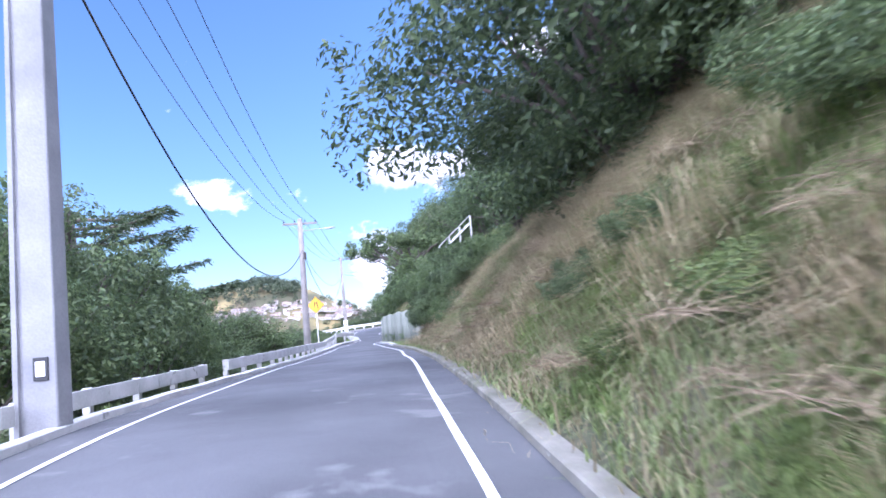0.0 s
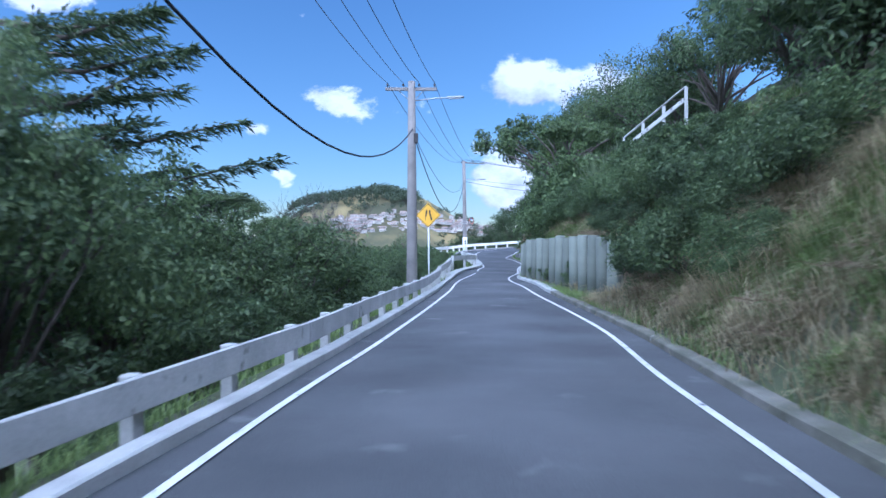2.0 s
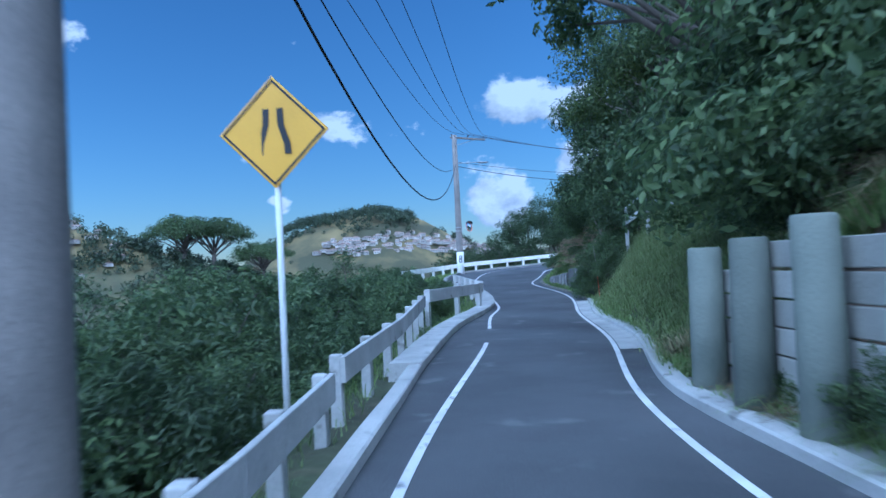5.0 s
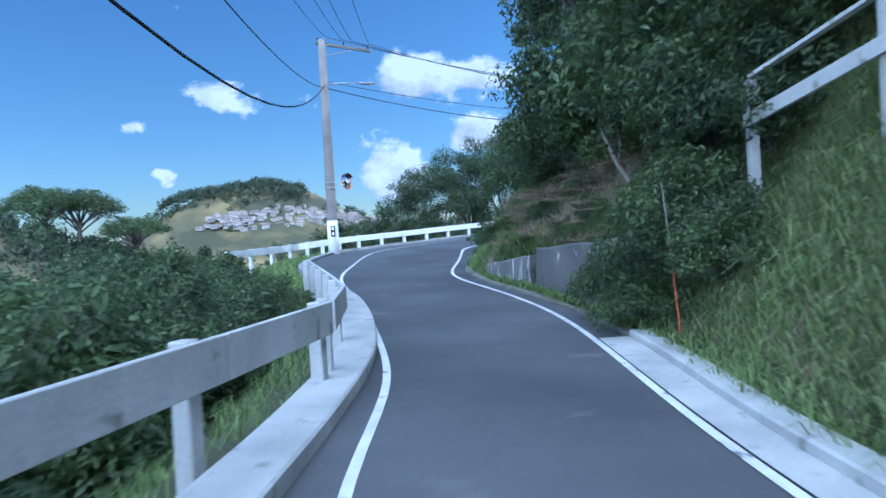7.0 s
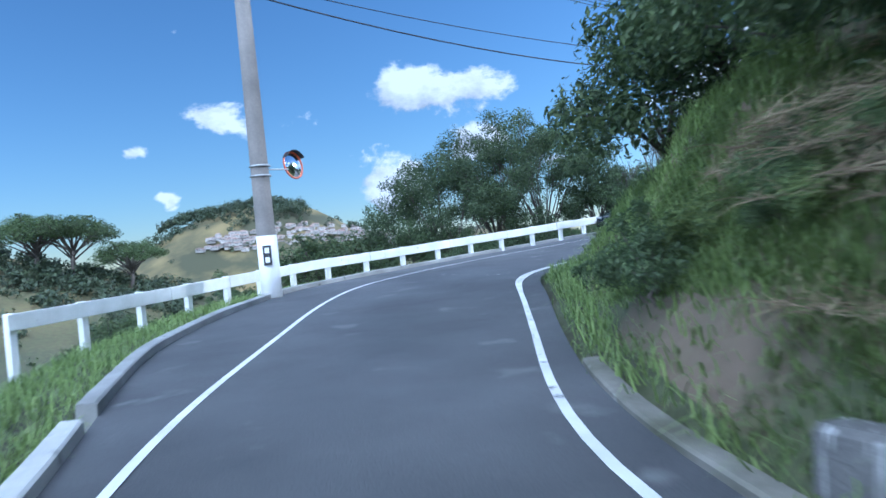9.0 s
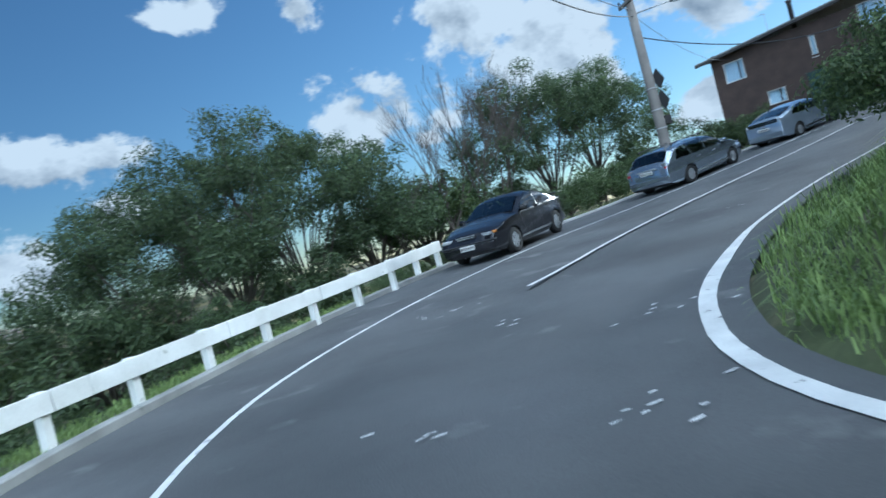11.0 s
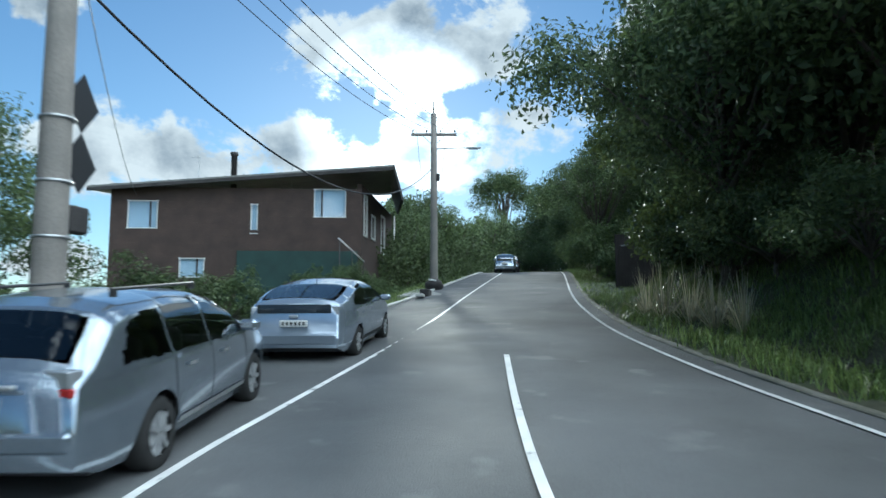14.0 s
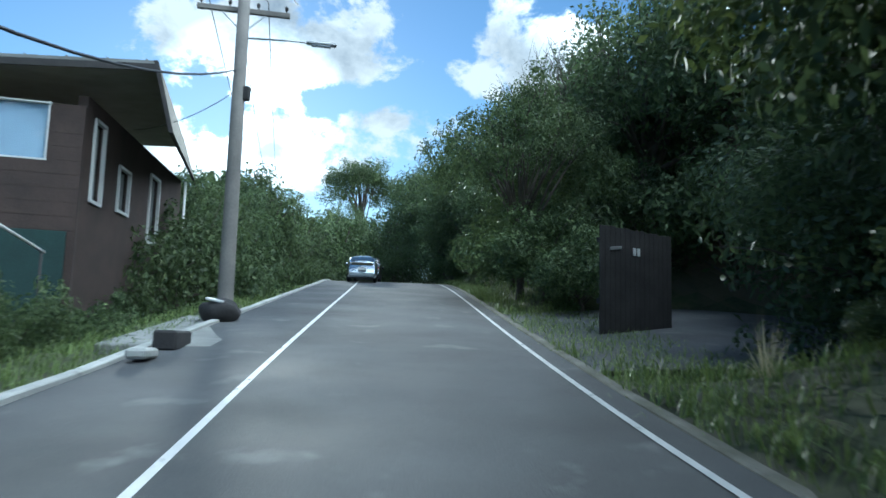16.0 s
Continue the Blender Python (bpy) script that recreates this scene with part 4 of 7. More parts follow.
def bare_tree(key, label, seed, height, spread, depth=5):
    r = random.Random(seed)
    wood, fine = ([], []), ([], [])

    def grow(p, d, length, rad, level):
        q = p + d * length
        m = p.lerp(q, 0.5) + Vector((r.uniform(-1, 1), r.uniform(-1, 1), 0)) * length * 0.07
        v, f = tube_data([p, m, q], [rad, rad * 0.8, rad * 0.6], 5 if level else 8, cap=False)
        verts, faces = wood if level < 3 else fine
        o = len(verts)
        verts.extend(v)
        faces.extend([tuple(i + o for i in x) for x in f])
        if level < depth:
            for _ in range(3 if level < 3 else 4):
                e = (d + Vector((r.uniform(-1, 1), r.uniform(-1, 1), r.uniform(-0.1, 0.7))) * spread).normalized()
                grow(q if r.random() < 0.6 else m, e, length * r.uniform(0.6, 0.85), rad * 0.6, level + 1)
    t = thing("bare_tree", label, "tree")
    grow(Vector((0, 0, -0.3)), Vector((0.05, 0, 1)).normalized(), height * 0.3, 0.038, 0)
    part("trunk", mesh_from("trunk", *wood, "bark", smooth=True), "bark", t)
    part("canopy", mesh_from("canopy", *fine, "bark", smooth=True), "bark", t, "thin bare twigs")
    KINDS[key] = [t, False]


bare_tree("bare", "leafless grey-brown tree with many fine twigs", 4, 4.2, 0.75)
bare_tree("bare_up", "leafless tree with upright thin branches", 9, 4.6, 0.42)


def needles(centres, ways, ups, length, width, r):
    """Slim pointed sprays that lie along their twigs."""
    n = len(centres)
    t = ways + r.normal(0, 0.35, (n, 3))
    t /= np.linalg.norm(t, axis=1)[:, None]
    b = np.cross(t, ups + r.normal(0, 0.4, (n, 3)))
    b /= np.linalg.norm(b, axis=1)[:, None] + 1e-9
    L, W = (length * r.uniform(0.5, 1.4, n))[:, None], (width * r.uniform(0.6, 1.4, n))[:, None]
    v = np.stack([centres, centres + t * L * 0.45 + b * W, centres + t * L - [0, 0, 0.04], centres + t * L * 0.45 - b * W], 1).reshape(-1, 3)
    k = np.arange(n)[:, None] * 4
    return v, np.concatenate([k + [0, 1, 2], k + [0, 2, 3]], 0)


def conifer():
    """Old cypress: long rising boughs with side twigs in flat feathery fans."""
    r = random.Random(31)
    t = thing("cypress", "old dark cypress with long horizontal feathery boughs", "tree")
    verts, faces = tube_data([(0, 0, -0.5), (0, 0, 4), (0.1, 0, 9)], [0.4, 0.32, 0.1], 9)
    part("trunk", mesh_from("trunk", verts, faces, "bark", smooth=True), "bark", t)
    at, way, up = [], [], []
    for i in range(46):
        a, h = i * 2.4 + r.uniform(-0.3, 0.3), i / 46
        z = 4.4 + 5.0 * h
        length = 4.7 * (1 - 0.5 * h ** 2.6) * r.uniform(0.72, 1.12)
        p = Vector((0, 0, z))
        q = Vector((math.cos(a) * length, math.sin(a) * length, z + r.uniform(0.2, 1.0)))
        m = p.lerp(q, 0.5) + Vector((0, 0, -0.2))
        v, f = tube_data([p, m, q], [0.07, 0.045, 0.012], 5)
        part("bough", mesh_from("bough", v, f, "bark", smooth=True), "bark", t)
        d = (q - p).normalized()
        side = d.cross(Vector((0, 0, 1))).normalized()
        for k in range(18):
            u = 0.22 + 0.78 * k / 17
            c = p * (1 - u) ** 2 + m * 2 * u * (1 - u) + q * u * u
            w = (d + side * (1 if k % 2 else -1) * r.uniform(0.4, 1.1) * (1 - 0.7 * u ** 3) + Vector((0, 0, r.uniform(-0.35, 0.15)))).normalized()
            reach = (0.35 + 0.9 * (1 - u)) * r.uniform(0.7, 1.2)
            for _ in range(34):
                x = r.random()
                at.append(c + w * reach * x + Vector((r.gauss(0, 0.05), r.gauss(0, 0.05), r.gauss(0, 0.035) - 0.08 * x * x)))
                way.append(w)
                up.append((0, 0, 1))
    v, f = needles(np.array(at), np.array(way), np.array(up, float), 0.2, 0.026, np.random.default_rng(33))
    part("crown", leaf_mesh("crown", v, f, "leaf_dark"), "leaf_dark", t)
    KINDS["cypress"] = [t, False]


conifer()


def tussocks(name, label, mat, places, count, radius, length, width, seed):
    """Thick clumps of fine blades that arch out and hang down the bank."""
    r = np.random.default_rng(seed)
    pl = np.array(places)
    n = len(pl) * count
    size = np.repeat(pl[:, 2], count)
    root = np.repeat(np.stack([pl[:, 0], pl[:, 1]], 1), count, 0)
    a, q = r.uniform(0, 6.283, n), np.sqrt(r.random(n))
    root = root + np.stack([np.cos(a), np.sin(a)], 1) * (q * radius * size)[:, None]
    base = np.concatenate([root, (ground_height(root[:, 0], root[:, 1]) - 0.04)[:, None]], 1)
    b = a + r.normal(0, 0.9, n)
    d = np.stack([np.cos(b) - 0.55, np.sin(b), np.full(n, -0.12)], 1)
    L = length * size * r.uniform(0.45, 1.2, n) * (1 - 0.35 * q)
    lean = (0.25 + 0.8 * q) * r.uniform(0.4, 1.4, n)
    side = np.stack([-np.sin(b), np.cos(b), np.zeros(n)], 1) * (width * r.uniform(0.6, 1.4, n))[:, None]
    up = np.array([0.0, 0.0, 1.0])
    m1 = base + d * (L * lean * 0.3)[:, None] + up * (L * 0.62)[:, None]
    tip = base + d * (L * lean)[:, None] + up * (L * np.clip(1 - 0.5 * lean, 0.15, 1))[:, None]
    v = np.stack([base - side, base + side, m1 + side * 0.7, m1 - side * 0.7, tip], 1).reshape(-1, 3)
    k = np.arange(n)[:, None] * 5
    f = np.concatenate([k + [0, 1, 2], k + [0, 2, 3], k + [3, 2, 4]], 0)
    return tagged(part(name, leaf_mesh(name, v, f, mat), mat), label, "grass", kind="stuff")


def blade_clump(key, name, label, count, length, width, mat, spread, seed, droop=0.6):
    """Long arching strap leaves from one root."""
    r = random.Random(seed)
    verts, faces = [], []
    for _ in range(count):
        a, lean = r.uniform(0, 6.283), r.uniform(0.1, 1.0) * spread
        L = length * r.uniform(0.6, 1.15)
        d, side = Vector((math.cos(a), math.sin(a), 0)), Vector((-math.sin(a), math.cos(a), 0))
        o = len(verts)
        n = 6
        for i in range(n + 1):
            u = i / n
            p = d * (L * lean * u) + Vector((0, 0, L * (u * (1 - 0.35 * lean) - droop * lean * u ** 3))) + d * 0.06
            w = width * (1 - u ** 2 * 0.96)
            verts += [p - side * w, p + side * w]
            if i:
                faces.append((o + 2 * i - 2, o + 2 * i - 1, o + 2 * i + 1, o + 2 * i))
    t = thing(name, label, "plant")
    if key == "flax":
        for b in range(count):
            part("leaf", mesh_from("leaf", verts[b * 14:b * 14 + 14], [tuple(i - b * 14 for i in q) for q in faces[b * 6:b * 6 + 6]], mat, smooth=True), mat, t)
    else:
        part("blades", mesh_from("blades", verts, faces, mat, smooth=True), mat, t)
    KINDS[key] = [t, False]


blade_clump("flax", "flax", "flax clump with long grey-green strap leaves", 38, 1.5, 0.04, "flax", 0.75, 41)
blade_clump("toetoe", "toetoe_grass", "tall pale arching toetoe grass", 60, 1.75, 0.011, "toetoe", 0.8, 43, 0.95)


def brush():
    """A low tangle of dead bracken stems."""
    r = random.Random(47)
    verts, faces = [], []
    for _ in range(260):
        a = r.uniform(0, 6.283)
        p = Vector((math.cos(a), math.sin(a), 0)) * 0.55 * r.random() ** 0.5
        d = Vector((r.gauss(0, 0.8), r.gauss(0, 0.8), r.uniform(0.0, 1.0))).normalized()
        L = r.uniform(0.15, 0.42)
        side = d.cross(Vector((r.gauss(0, 1), r.gauss(0, 1), r.gauss(0, 1)))).normalized() * r.uniform(0.002, 0.005)
        sag = Vector((0, 0, -0.3 * L))
        o = len(verts)
        for u in (0.0, 0.5, 1.0):
            c = p + d * (L * u) + sag * (u * u) + Vector((0, 0, 0.12))
            verts += [c - side * (1 - 0.6 * u), c + side * (1 - 0.6 * u)]
        faces += [(o, o + 1, o + 3, o + 2), (o + 2, o + 3, o + 5, o + 4)]
    t = thing("dead_brush", "low tangle of dry pale bracken and stems", "plant")
    part("tangle", mesh_from("tangle", verts, faces, "bracken", smooth=True), "bracken", t)
    KINDS["brush"] = [t, False]


brush()


def plant(key, x, y, scale=1.0, z=None, turn=None, sx=1.0, group="", sink=0.08):
    """Set one plant of a kind on the ground."""
    proto, used = KINDS[key]
    z = gz(x, y) - sink if z is None else z
    m = Matrix.Translation((x, y, z)) @ Matrix.Rotation(rng.uniform(0, 6.283) if turn is None else turn, 4, "Z") @ Matrix.Diagonal((scale * sx, scale * sx, scale, 1))
    if not used:
        proto.matrix_basis = m
        KINDS[key][1] = True
        ob = proto
    else:
        base = proto.matrix_basis.copy()
        proto.matrix_basis = Matrix.Identity(4)
        ob = copy_thing(proto, m)
        proto.matrix_basis = base
    if group:
        tagged(ob, group=group)
    return ob


HEIGHTS = {k: max(max(v.co.z for v in c.data.vertices) for c in p[0].children) for k, p in KINDS.items()}


def plant_to(key, x, y, top, group="", lo=0.5, hi=2.2, sx=1.0):
    """A plant whose top reaches a given height; its foot is on the ground."""
    z = gz(x, y) - 0.1
    s = (top - z) / HEIGHTS[key]
    s = min(max(s, lo), hi)
    if s == hi and top - z > HEIGHTS[key] * hi:
        z = top - HEIGHTS[key] * hi
    return plant(key, x, y, s, z, sx=sx, group=group)


# slope below the road, on the valley side
SLOPE = "trees on the valley slope"
plant_to("dense", -9.5, 17.5, 5.6, SLOPE, hi=3)
plant_to("dense", -10.5, 13.5, 5.4, SLOPE, hi=3)
plant_to("dense", -9.0, 21.8, 4.7, SLOPE, hi=3, sx=0.68)
plant_to("dense", -14.5, 20.0, 5.8, SLOPE, hi=3)
plant_to("cypress", -13.6, 27.2, 7.9, SLOPE, hi=3)
plant_to("dense", -12.4, 24.0, 5.6, SLOPE, hi=3, sx=0.85)
plant_to("dense", -10.4, 26.0, 4.2, SLOPE, hi=3, sx=0.8)
plant_to("dense", -9.2, 27.5, 2.9, SLOPE, hi=3)
plant_to("dense", -8.3, 12.0, 4.2, SLOPE, hi=3)
plant_to("tall", -15.5, 31.0, 3.4, SLOPE, hi=3)
for x, y, top in ((-8.4, 30.5, 2.6), (-11.2, 32.5, 2.7), (-14.5, 35.5, 2.9), (-9.3, 35.5, 2.3), (-12.4, 39.5, 2.4), (-17.5, 40.5, 3.0), (-10.4, 42.5, 1.9), (-14.6, 45.0, 2.5), (-20.5, 47.0, 3.0),
                  (-11.4, 48.5, 1.7), (-15.8, 51.5, 2.1), (-11.3, 54.5, 1.5), (-13.2, 58.0, 2.0), (-18.8, 57.0, 2.3), (-12.3, 62.5, 1.6), (-15.8, 64.0, 1.9), (-14.2, 68.5, 1.3), (-19.5, 66.0, 2.4),
                  (-24.5, 54.0, 2.2), (-26.0, 62.0, 1.8), (-22.0, 72.0, 1.0), (-16.5, 73.0, 0.9)):
    plant_to(("loose", "dome", "tall")[int(abs(x * 7 + y)) % 3], x, y, top, SLOPE, hi=2.6)
for x, y in ((-6.6, 11), (-7.0, 16.5), (-6.6, 20.5), (-6.9, 24.5), (-7.3, 28.5), (-7.6, 32.5), (-8.0, 37), (-8.4, 40.5), (-8.3, 45), (-8.9, 49), (-9.2, 52.5), (-9.0, 57), (-9.8, 60.5), (-10.6, 64.5), (-11.8, 69), (-13.6, 71.5)):
    plant(("scrub", "fern")[int(y) % 2], x - 0.4, y, rng.uniform(0.55, 0.95), group="scrub below the rail")
hr0 = random.Random(91)
for i in range(84):
    y = 27.5 + 41.5 * (i + hr0.random()) / 84
    x = float(np.interp(y, KERB_L[:, 1][:16], KERB_L[:, 0][:16])) - hr0.uniform(1.3, 4.4)
    plant_to(("fern", "fern", "scrub")[i % 3], x, y, hr0.uniform(0.85, 1.35) + 0.16 * (abs(x) - 8), "scrub below the rail", lo=0.5, hi=1.9)
plant_to("bare", -9.9, 37.6, 4.0, hi=3)

WALL_LINE = np.array([(-0.9, 30.0), (-1.08, 31.2), (-1.6, 34.0), (-2.25, 37.2), (-2.85, 40.0), (-3.35, 42.4), (-3.6, 44.2)])
# bank above the road on the uphill side
BANK = "trees on the bank"
for x, y, k, s_, sk in ((4.05, 12.4, "over", 1.12, 3.9), (3.5, 15.8, "dense", 0.8, 1.7), (5.4, 17.4, "tall", 0.95, 2.0), (6.5, 11.0, "over", 1.0, 1.0), (5.9, 7.4, "over", 0.85, 2.4), (6.4, 3.6, "tall", 0.8, 2.2), (6.0, 19.0, "tall", 0.9, 1.5),
                        (5.4, 22.5, "dome", 0.95, 1.8), (4.8, 26.5, "tall", 0.85, 2.0), (3.6, 30.0, "loose", 0.95, 1.8), (4.8, 34.0, "dome", 0.95, 1.6), (5.2, 38.5, "tall", 0.85, 1.8), (4.0, 43.5, "loose", 0.95, 1.6),
                        (3.4, 47.5, "tall", 0.85, 1.8), (2.6, 51.5, "dome", 0.95, 1.4), (1.8, 55.5, "tall", 0.95, 1.6), (0.4, 59.6, "light", 1.1, 1.6), (-0.9, 62.4, "light", 1.05, 1.0), (-0.6, 60.8, "dense", 1.1, 1.0),
                        (-2.2, 67.2, "loose", 0.95, 1.3), (-1.9, 70.2, "dome", 0.8, 0.8), (1.0, 66.0, "tall", 1.1, 1.5), (0.6, 71.5, "dome", 0.9, 1.5)):
    plant(k, x, y, s_, group=BANK, sink=sk)
plant("spread", -1.7, 48.6, 0.92, gz(-1.7, 48.6) + 0.0, turn=0.2, group=BANK)
for x, y, k, s_ in ((-2.4, 59.0, "scrub", 0.7), (-2.3, 61.0, "bush", 0.75), (-1.9, 62.6, "scrub", 0.9), (0.9, 28.4, "scrub", 0.8), (1.2, 31.0, "bush", 0.7), (0.6, 33.8, "scrub", 0.45), (0.2, 36.4, "bush", 0.6),
                    (-1.2, 41.0, "bush", 0.6), (-2.0, 43.6, "scrub", 0.6),
                    (-1.2, 73.5, "bush", 0.7), (5.6, 3.0, "scrub", 0.9), (4.6, 8.0, "bush", 0.8), (0.4, 52.5, "fern", 1.0), (1.0, 48.5, "fern", 0.9), (-0.6, 56.0, "fern", 1.2), (0.1, 54.4, "fern", 1.2), (-1.2, 58.3, "fern", 1.2), (-1.6, 60.0, "fern", 1.5), (-2.3, 61.4, "fern", 1.3), (-2.3, 59.8, "fern", 0.9), (-1.6, 63.8, "fern", 1.0), (-3.7, 69.6, "bush", 0.6), (-2.2, 68.8, "scrub", 0.9), (3.3, 12.2, "scrub", 0.9), (2.8, 14.6, "bush", 0.8), (-1.7, 45.2, "bush", 1.2), (-1.3, 46.4, "scrub", 1.45), (-1.5, 47.6, "bush", 1.3), (-0.9, 44.6, "bush", 1.4), (-1.9, 49.2, "bush", 0.9), (-2.5, 61.8, "fern", 0.8), (-2.55, 63.0, "fern", 0.9), (-3.0, 64.3, "fern", 1.1), (-3.3, 65.6, "fern", 1.0), (-3.6, 67.0, "fern", 0.8), (-2.5, 60.4, "bright", 0.9), (-3.4, 58.6, "fern", 0.62), (-3.1, 59.3, "fern", 0.6), (-3.3, 57.9, "fern", 0.42), (-4.9, 69.5, "scrub", 0.4), (-2.9, 75.5, "fern", 1.25), (-2.2, 74.4, "fern", 1.3), (0.0, 33.2, "scrub", 0.55), (0.5, 35.2, "bush", 0.35), (-0.4, 36.4, "scrub", 0.5), (1.3, 32.0, "scrub", 0.45), (1.0, 36.8, "bush", 0.3), (-1.5, 41.6, "scrub", 0.55), (-0.9, 38.4, "bush", 0.45), (-1.9, 42.8, "bush", 0.5), (1.9, 34.6, "scrub", 0.42), (0.4, 31.2, "bush", 0.45), (1.9, 4.5, "bright", 0.32), (2.5, 5.4, "bright", 0.25), (1.6, 8.0, "scrub", 0.3), (1.4, 6.0, "bright", 0.24), (2.3, 1.8, "bright", 0.4), (3.8, 5.2, "bright", 0.4), (2.9, 3.4, "bright", 0.3), (36.2, 82.4, "bush", 1.5), (37.2, 84.2, "scrub", 1.4), (38.4, 85.8, "bush", 1.2), (40.2, 86.6, "scrub", 1.0), (35.4, 80.8, "scrub", 1.6)):
    plant(k, x, y, s_, group="shrubs on the bank")
for i in range(9):
    y = -4 + i * 4.1
    x = float(np.interp(y, KERB_R[:, 1][:26], KERB_R[:, 0][:26])) + 5.4 + 0.6 * (i % 3)
    plant(("scrub", "bush")[i % 2], x, y, 1.35 + 0.25 * (i % 3), group="shrubs on the bank", sink=0.4)
for x, y, s_ in ((-0.35, 39.2, 1.55), (-0.75, 40.3, 1.6), (0.1, 38.3, 1.3), (-0.7, 42.0, 1.2), (-0.2, 34.8, 0.7), (-3.1, 58.9, 0.8), (-3.5, 60.4, 0.7)):
    plant("flax", x, y, s_, group="flax on the bank")

# creepers, hanging scrub and dead stems on the cut face above the low wall
FOOT_Y, FOOT_X = (59.6, 61.5, 63.7, 65.4, 66.6, 70.5), (-3.82, -4.15, -4.55, -5.05, -5.3, -5.4)
fr = random.Random(83)
for i in range(46):
    y = fr.uniform(60.0, 63.6) if i < 30 else fr.uniform(63.6, 69.5)
    x = float(np.interp(y, FOOT_Y, FOOT_X)) + fr.uniform(0.55, 1.15)
    plant("bright" if i % 2 else "fern", x, y, fr.uniform(0.14, 0.26), group="creepers on the earth bank", sink=0.1)
for i in range(64):
    y = fr.uniform(60.0, 63.2) if i < 16 else fr.uniform(63.2, 68.5)
    x = float(np.interp(y, FOOT_Y, FOOT_X)) + fr.uniform(0.6, 1.6)
    plant("brush", x, y, fr.uniform(0.55, 1.0), group="dead brush on the bank", sink=0.05)
for x, y, k, s_, sk in ((-3.45, 66.6, "scrub", 0.75, 0.5), (-3.35, 65.8, "fern", 0.75, 0.5), (-3.2, 65.0, "scrub", 0.7, 0.5), (-3.0, 64.2, "fern", 0.7, 0.45), (-2.75, 63.2, "bright", 0.6, 0.5), (-2.75, 62.2, "bright", 0.5, 0.4),
                        (-2.8, 61.3, "bright", 0.5, 0.3), (-2.95, 60.6, "bright", 0.5, 0.2), (-3.6, 67.6, "fern", 0.7, 0.4), (-3.0, 60.0, "scrub", 0.5, 0.2)):
    plant(k, x, y, s_, group="shrubs on the bank", sink=sk)
for x, y, k, s_ in ((-3.72, 59.3, "fern", 0.42), (-3.62, 59.9, "fern", 0.5), (-3.6, 58.9, "fern", 0.34), (-3.75, 60.5, "fern", 0.42), (5.3, 5.6, "fern", 1.0), (5.0, 7.0, "scrub", 1.0), (4.7, 8.6, "fern", 1.1), (5.5, 4.2, "fern", 1.1), (4.2, 10.2, "fern", 1.0), (3.6, 3.6, "fern", 0.45), (3.0, 4.6, "fern", 0.5), (2.7, 2.7, "fern", 0.4), (3.3, 6.3, "fern", 0.42), (2.1, 6.9, "fern", 0.3)):
    plant(k, x, y, s_, group="shrubs on the bank", sink=0.12)

tr = random.Random(67)
straw, green = [], []
for i in range(560):
    y = tr.uniform(1.5, 30.5)
    off = 0.5 + 4.6 * tr.random()
    x = float(np.interp(y, KERB_R[:24, 1], KERB_R[:24, 0])) + off
    dry = tr.random() < (0.25 if y < 8 else 0.62 if y < 17 else 0.45)
    (straw if dry else green).append((x, y, tr.uniform(0.55, 1.1) * (0.55 if off < 0.9 else 1.0)))
for i in range(150):
    y = tr.uniform(29.6, 46.0)
    x = float(np.interp(y, WALL_LINE[:, 1], WALL_LINE[:, 0])) + 0.3 + 2.8 * tr.random() ** 1.3
    (straw if i % 3 == 0 else green).append((x, y, tr.uniform(0.5, 0.95)))
tussocks("straw_tussock", "thick tussocks of pale straw-coloured grass on the bank", "grass_dry", straw, 420, 0.5, 0.8, 0.008, 61)
tussocks("green_tussock", "thick tussocks of grey-green grass on the bank", "grass_green", green, 380, 0.45, 0.65, 0.008, 62)
for i in range(70):
    y = tr.uniform(24.5, 46.0)
    lo_ = 1.0 if y < 29.5 else 1.75
    x = float(np.interp(y, KERB_R[:24, 1], KERB_R[:24, 0])) + lo_ + tr.random() * 2.4
    plant(("fern", "scrub", "fern")[i % 3], x, y, tr.uniform(0.35, 0.7), group="shrubs on the bank", sink=0.12)
br = random.Random(71)
for i in range(150):
    y = br.uniform(1.0, 29.0) if i < 110 else br.uniform(29, 46)
    off = br.uniform(0.7, 4.6) if i < 110 else br.uniform(1.5, 4.5)
    x = float(np.interp(y, KERB_R[:24, 1], KERB_R[:24, 0])) + off
    plant("brush", x, y, br.uniform(0.6, 1.15), group="dead brush on the bank", sink=0.05)

for i in range(26):
    y = br.uniform(24.6, 30.4)
    x = float(np.interp(y, KERB_R[:24, 1], KERB_R[:24, 0])) + br.uniform(0.8, 2.6)
    plant(("brush", "brush", "brush", "fern")[i % 4], x, y, br.uniform(0.75, 1.2) if i % 4 < 3 else br.uniform(0.2, 0.32), group="dead brush on the bank", sink=0.06)
for i in range(30):
    y = 30.4 + i * 0.46
    x = float(np.interp(y, WALL_LINE[:, 1], WALL_LINE[:, 0])) + br.uniform(0.3, 0.75)
    plant(("fern", "brush", "scrub")[i % 3], x, y, br.uniform(0.26, 0.42) if i % 3 != 1 else br.uniform(0.7, 1.0), group="shrubs on the bank", sink=0.02)
for i in range(34):
    y = 30.2 + i * 0.42
    x = float(np.interp(y, WALL_LINE[:, 1], WALL_LINE[:, 0])) + br.uniform(0.25, 0.7)
    plant("brush", x, y, br.uniform(0.5, 0.9), group="dead brush on the bank", sink=0.02)

# outside of the bend and behind the parked cars
OUT = "trees outside the bend"
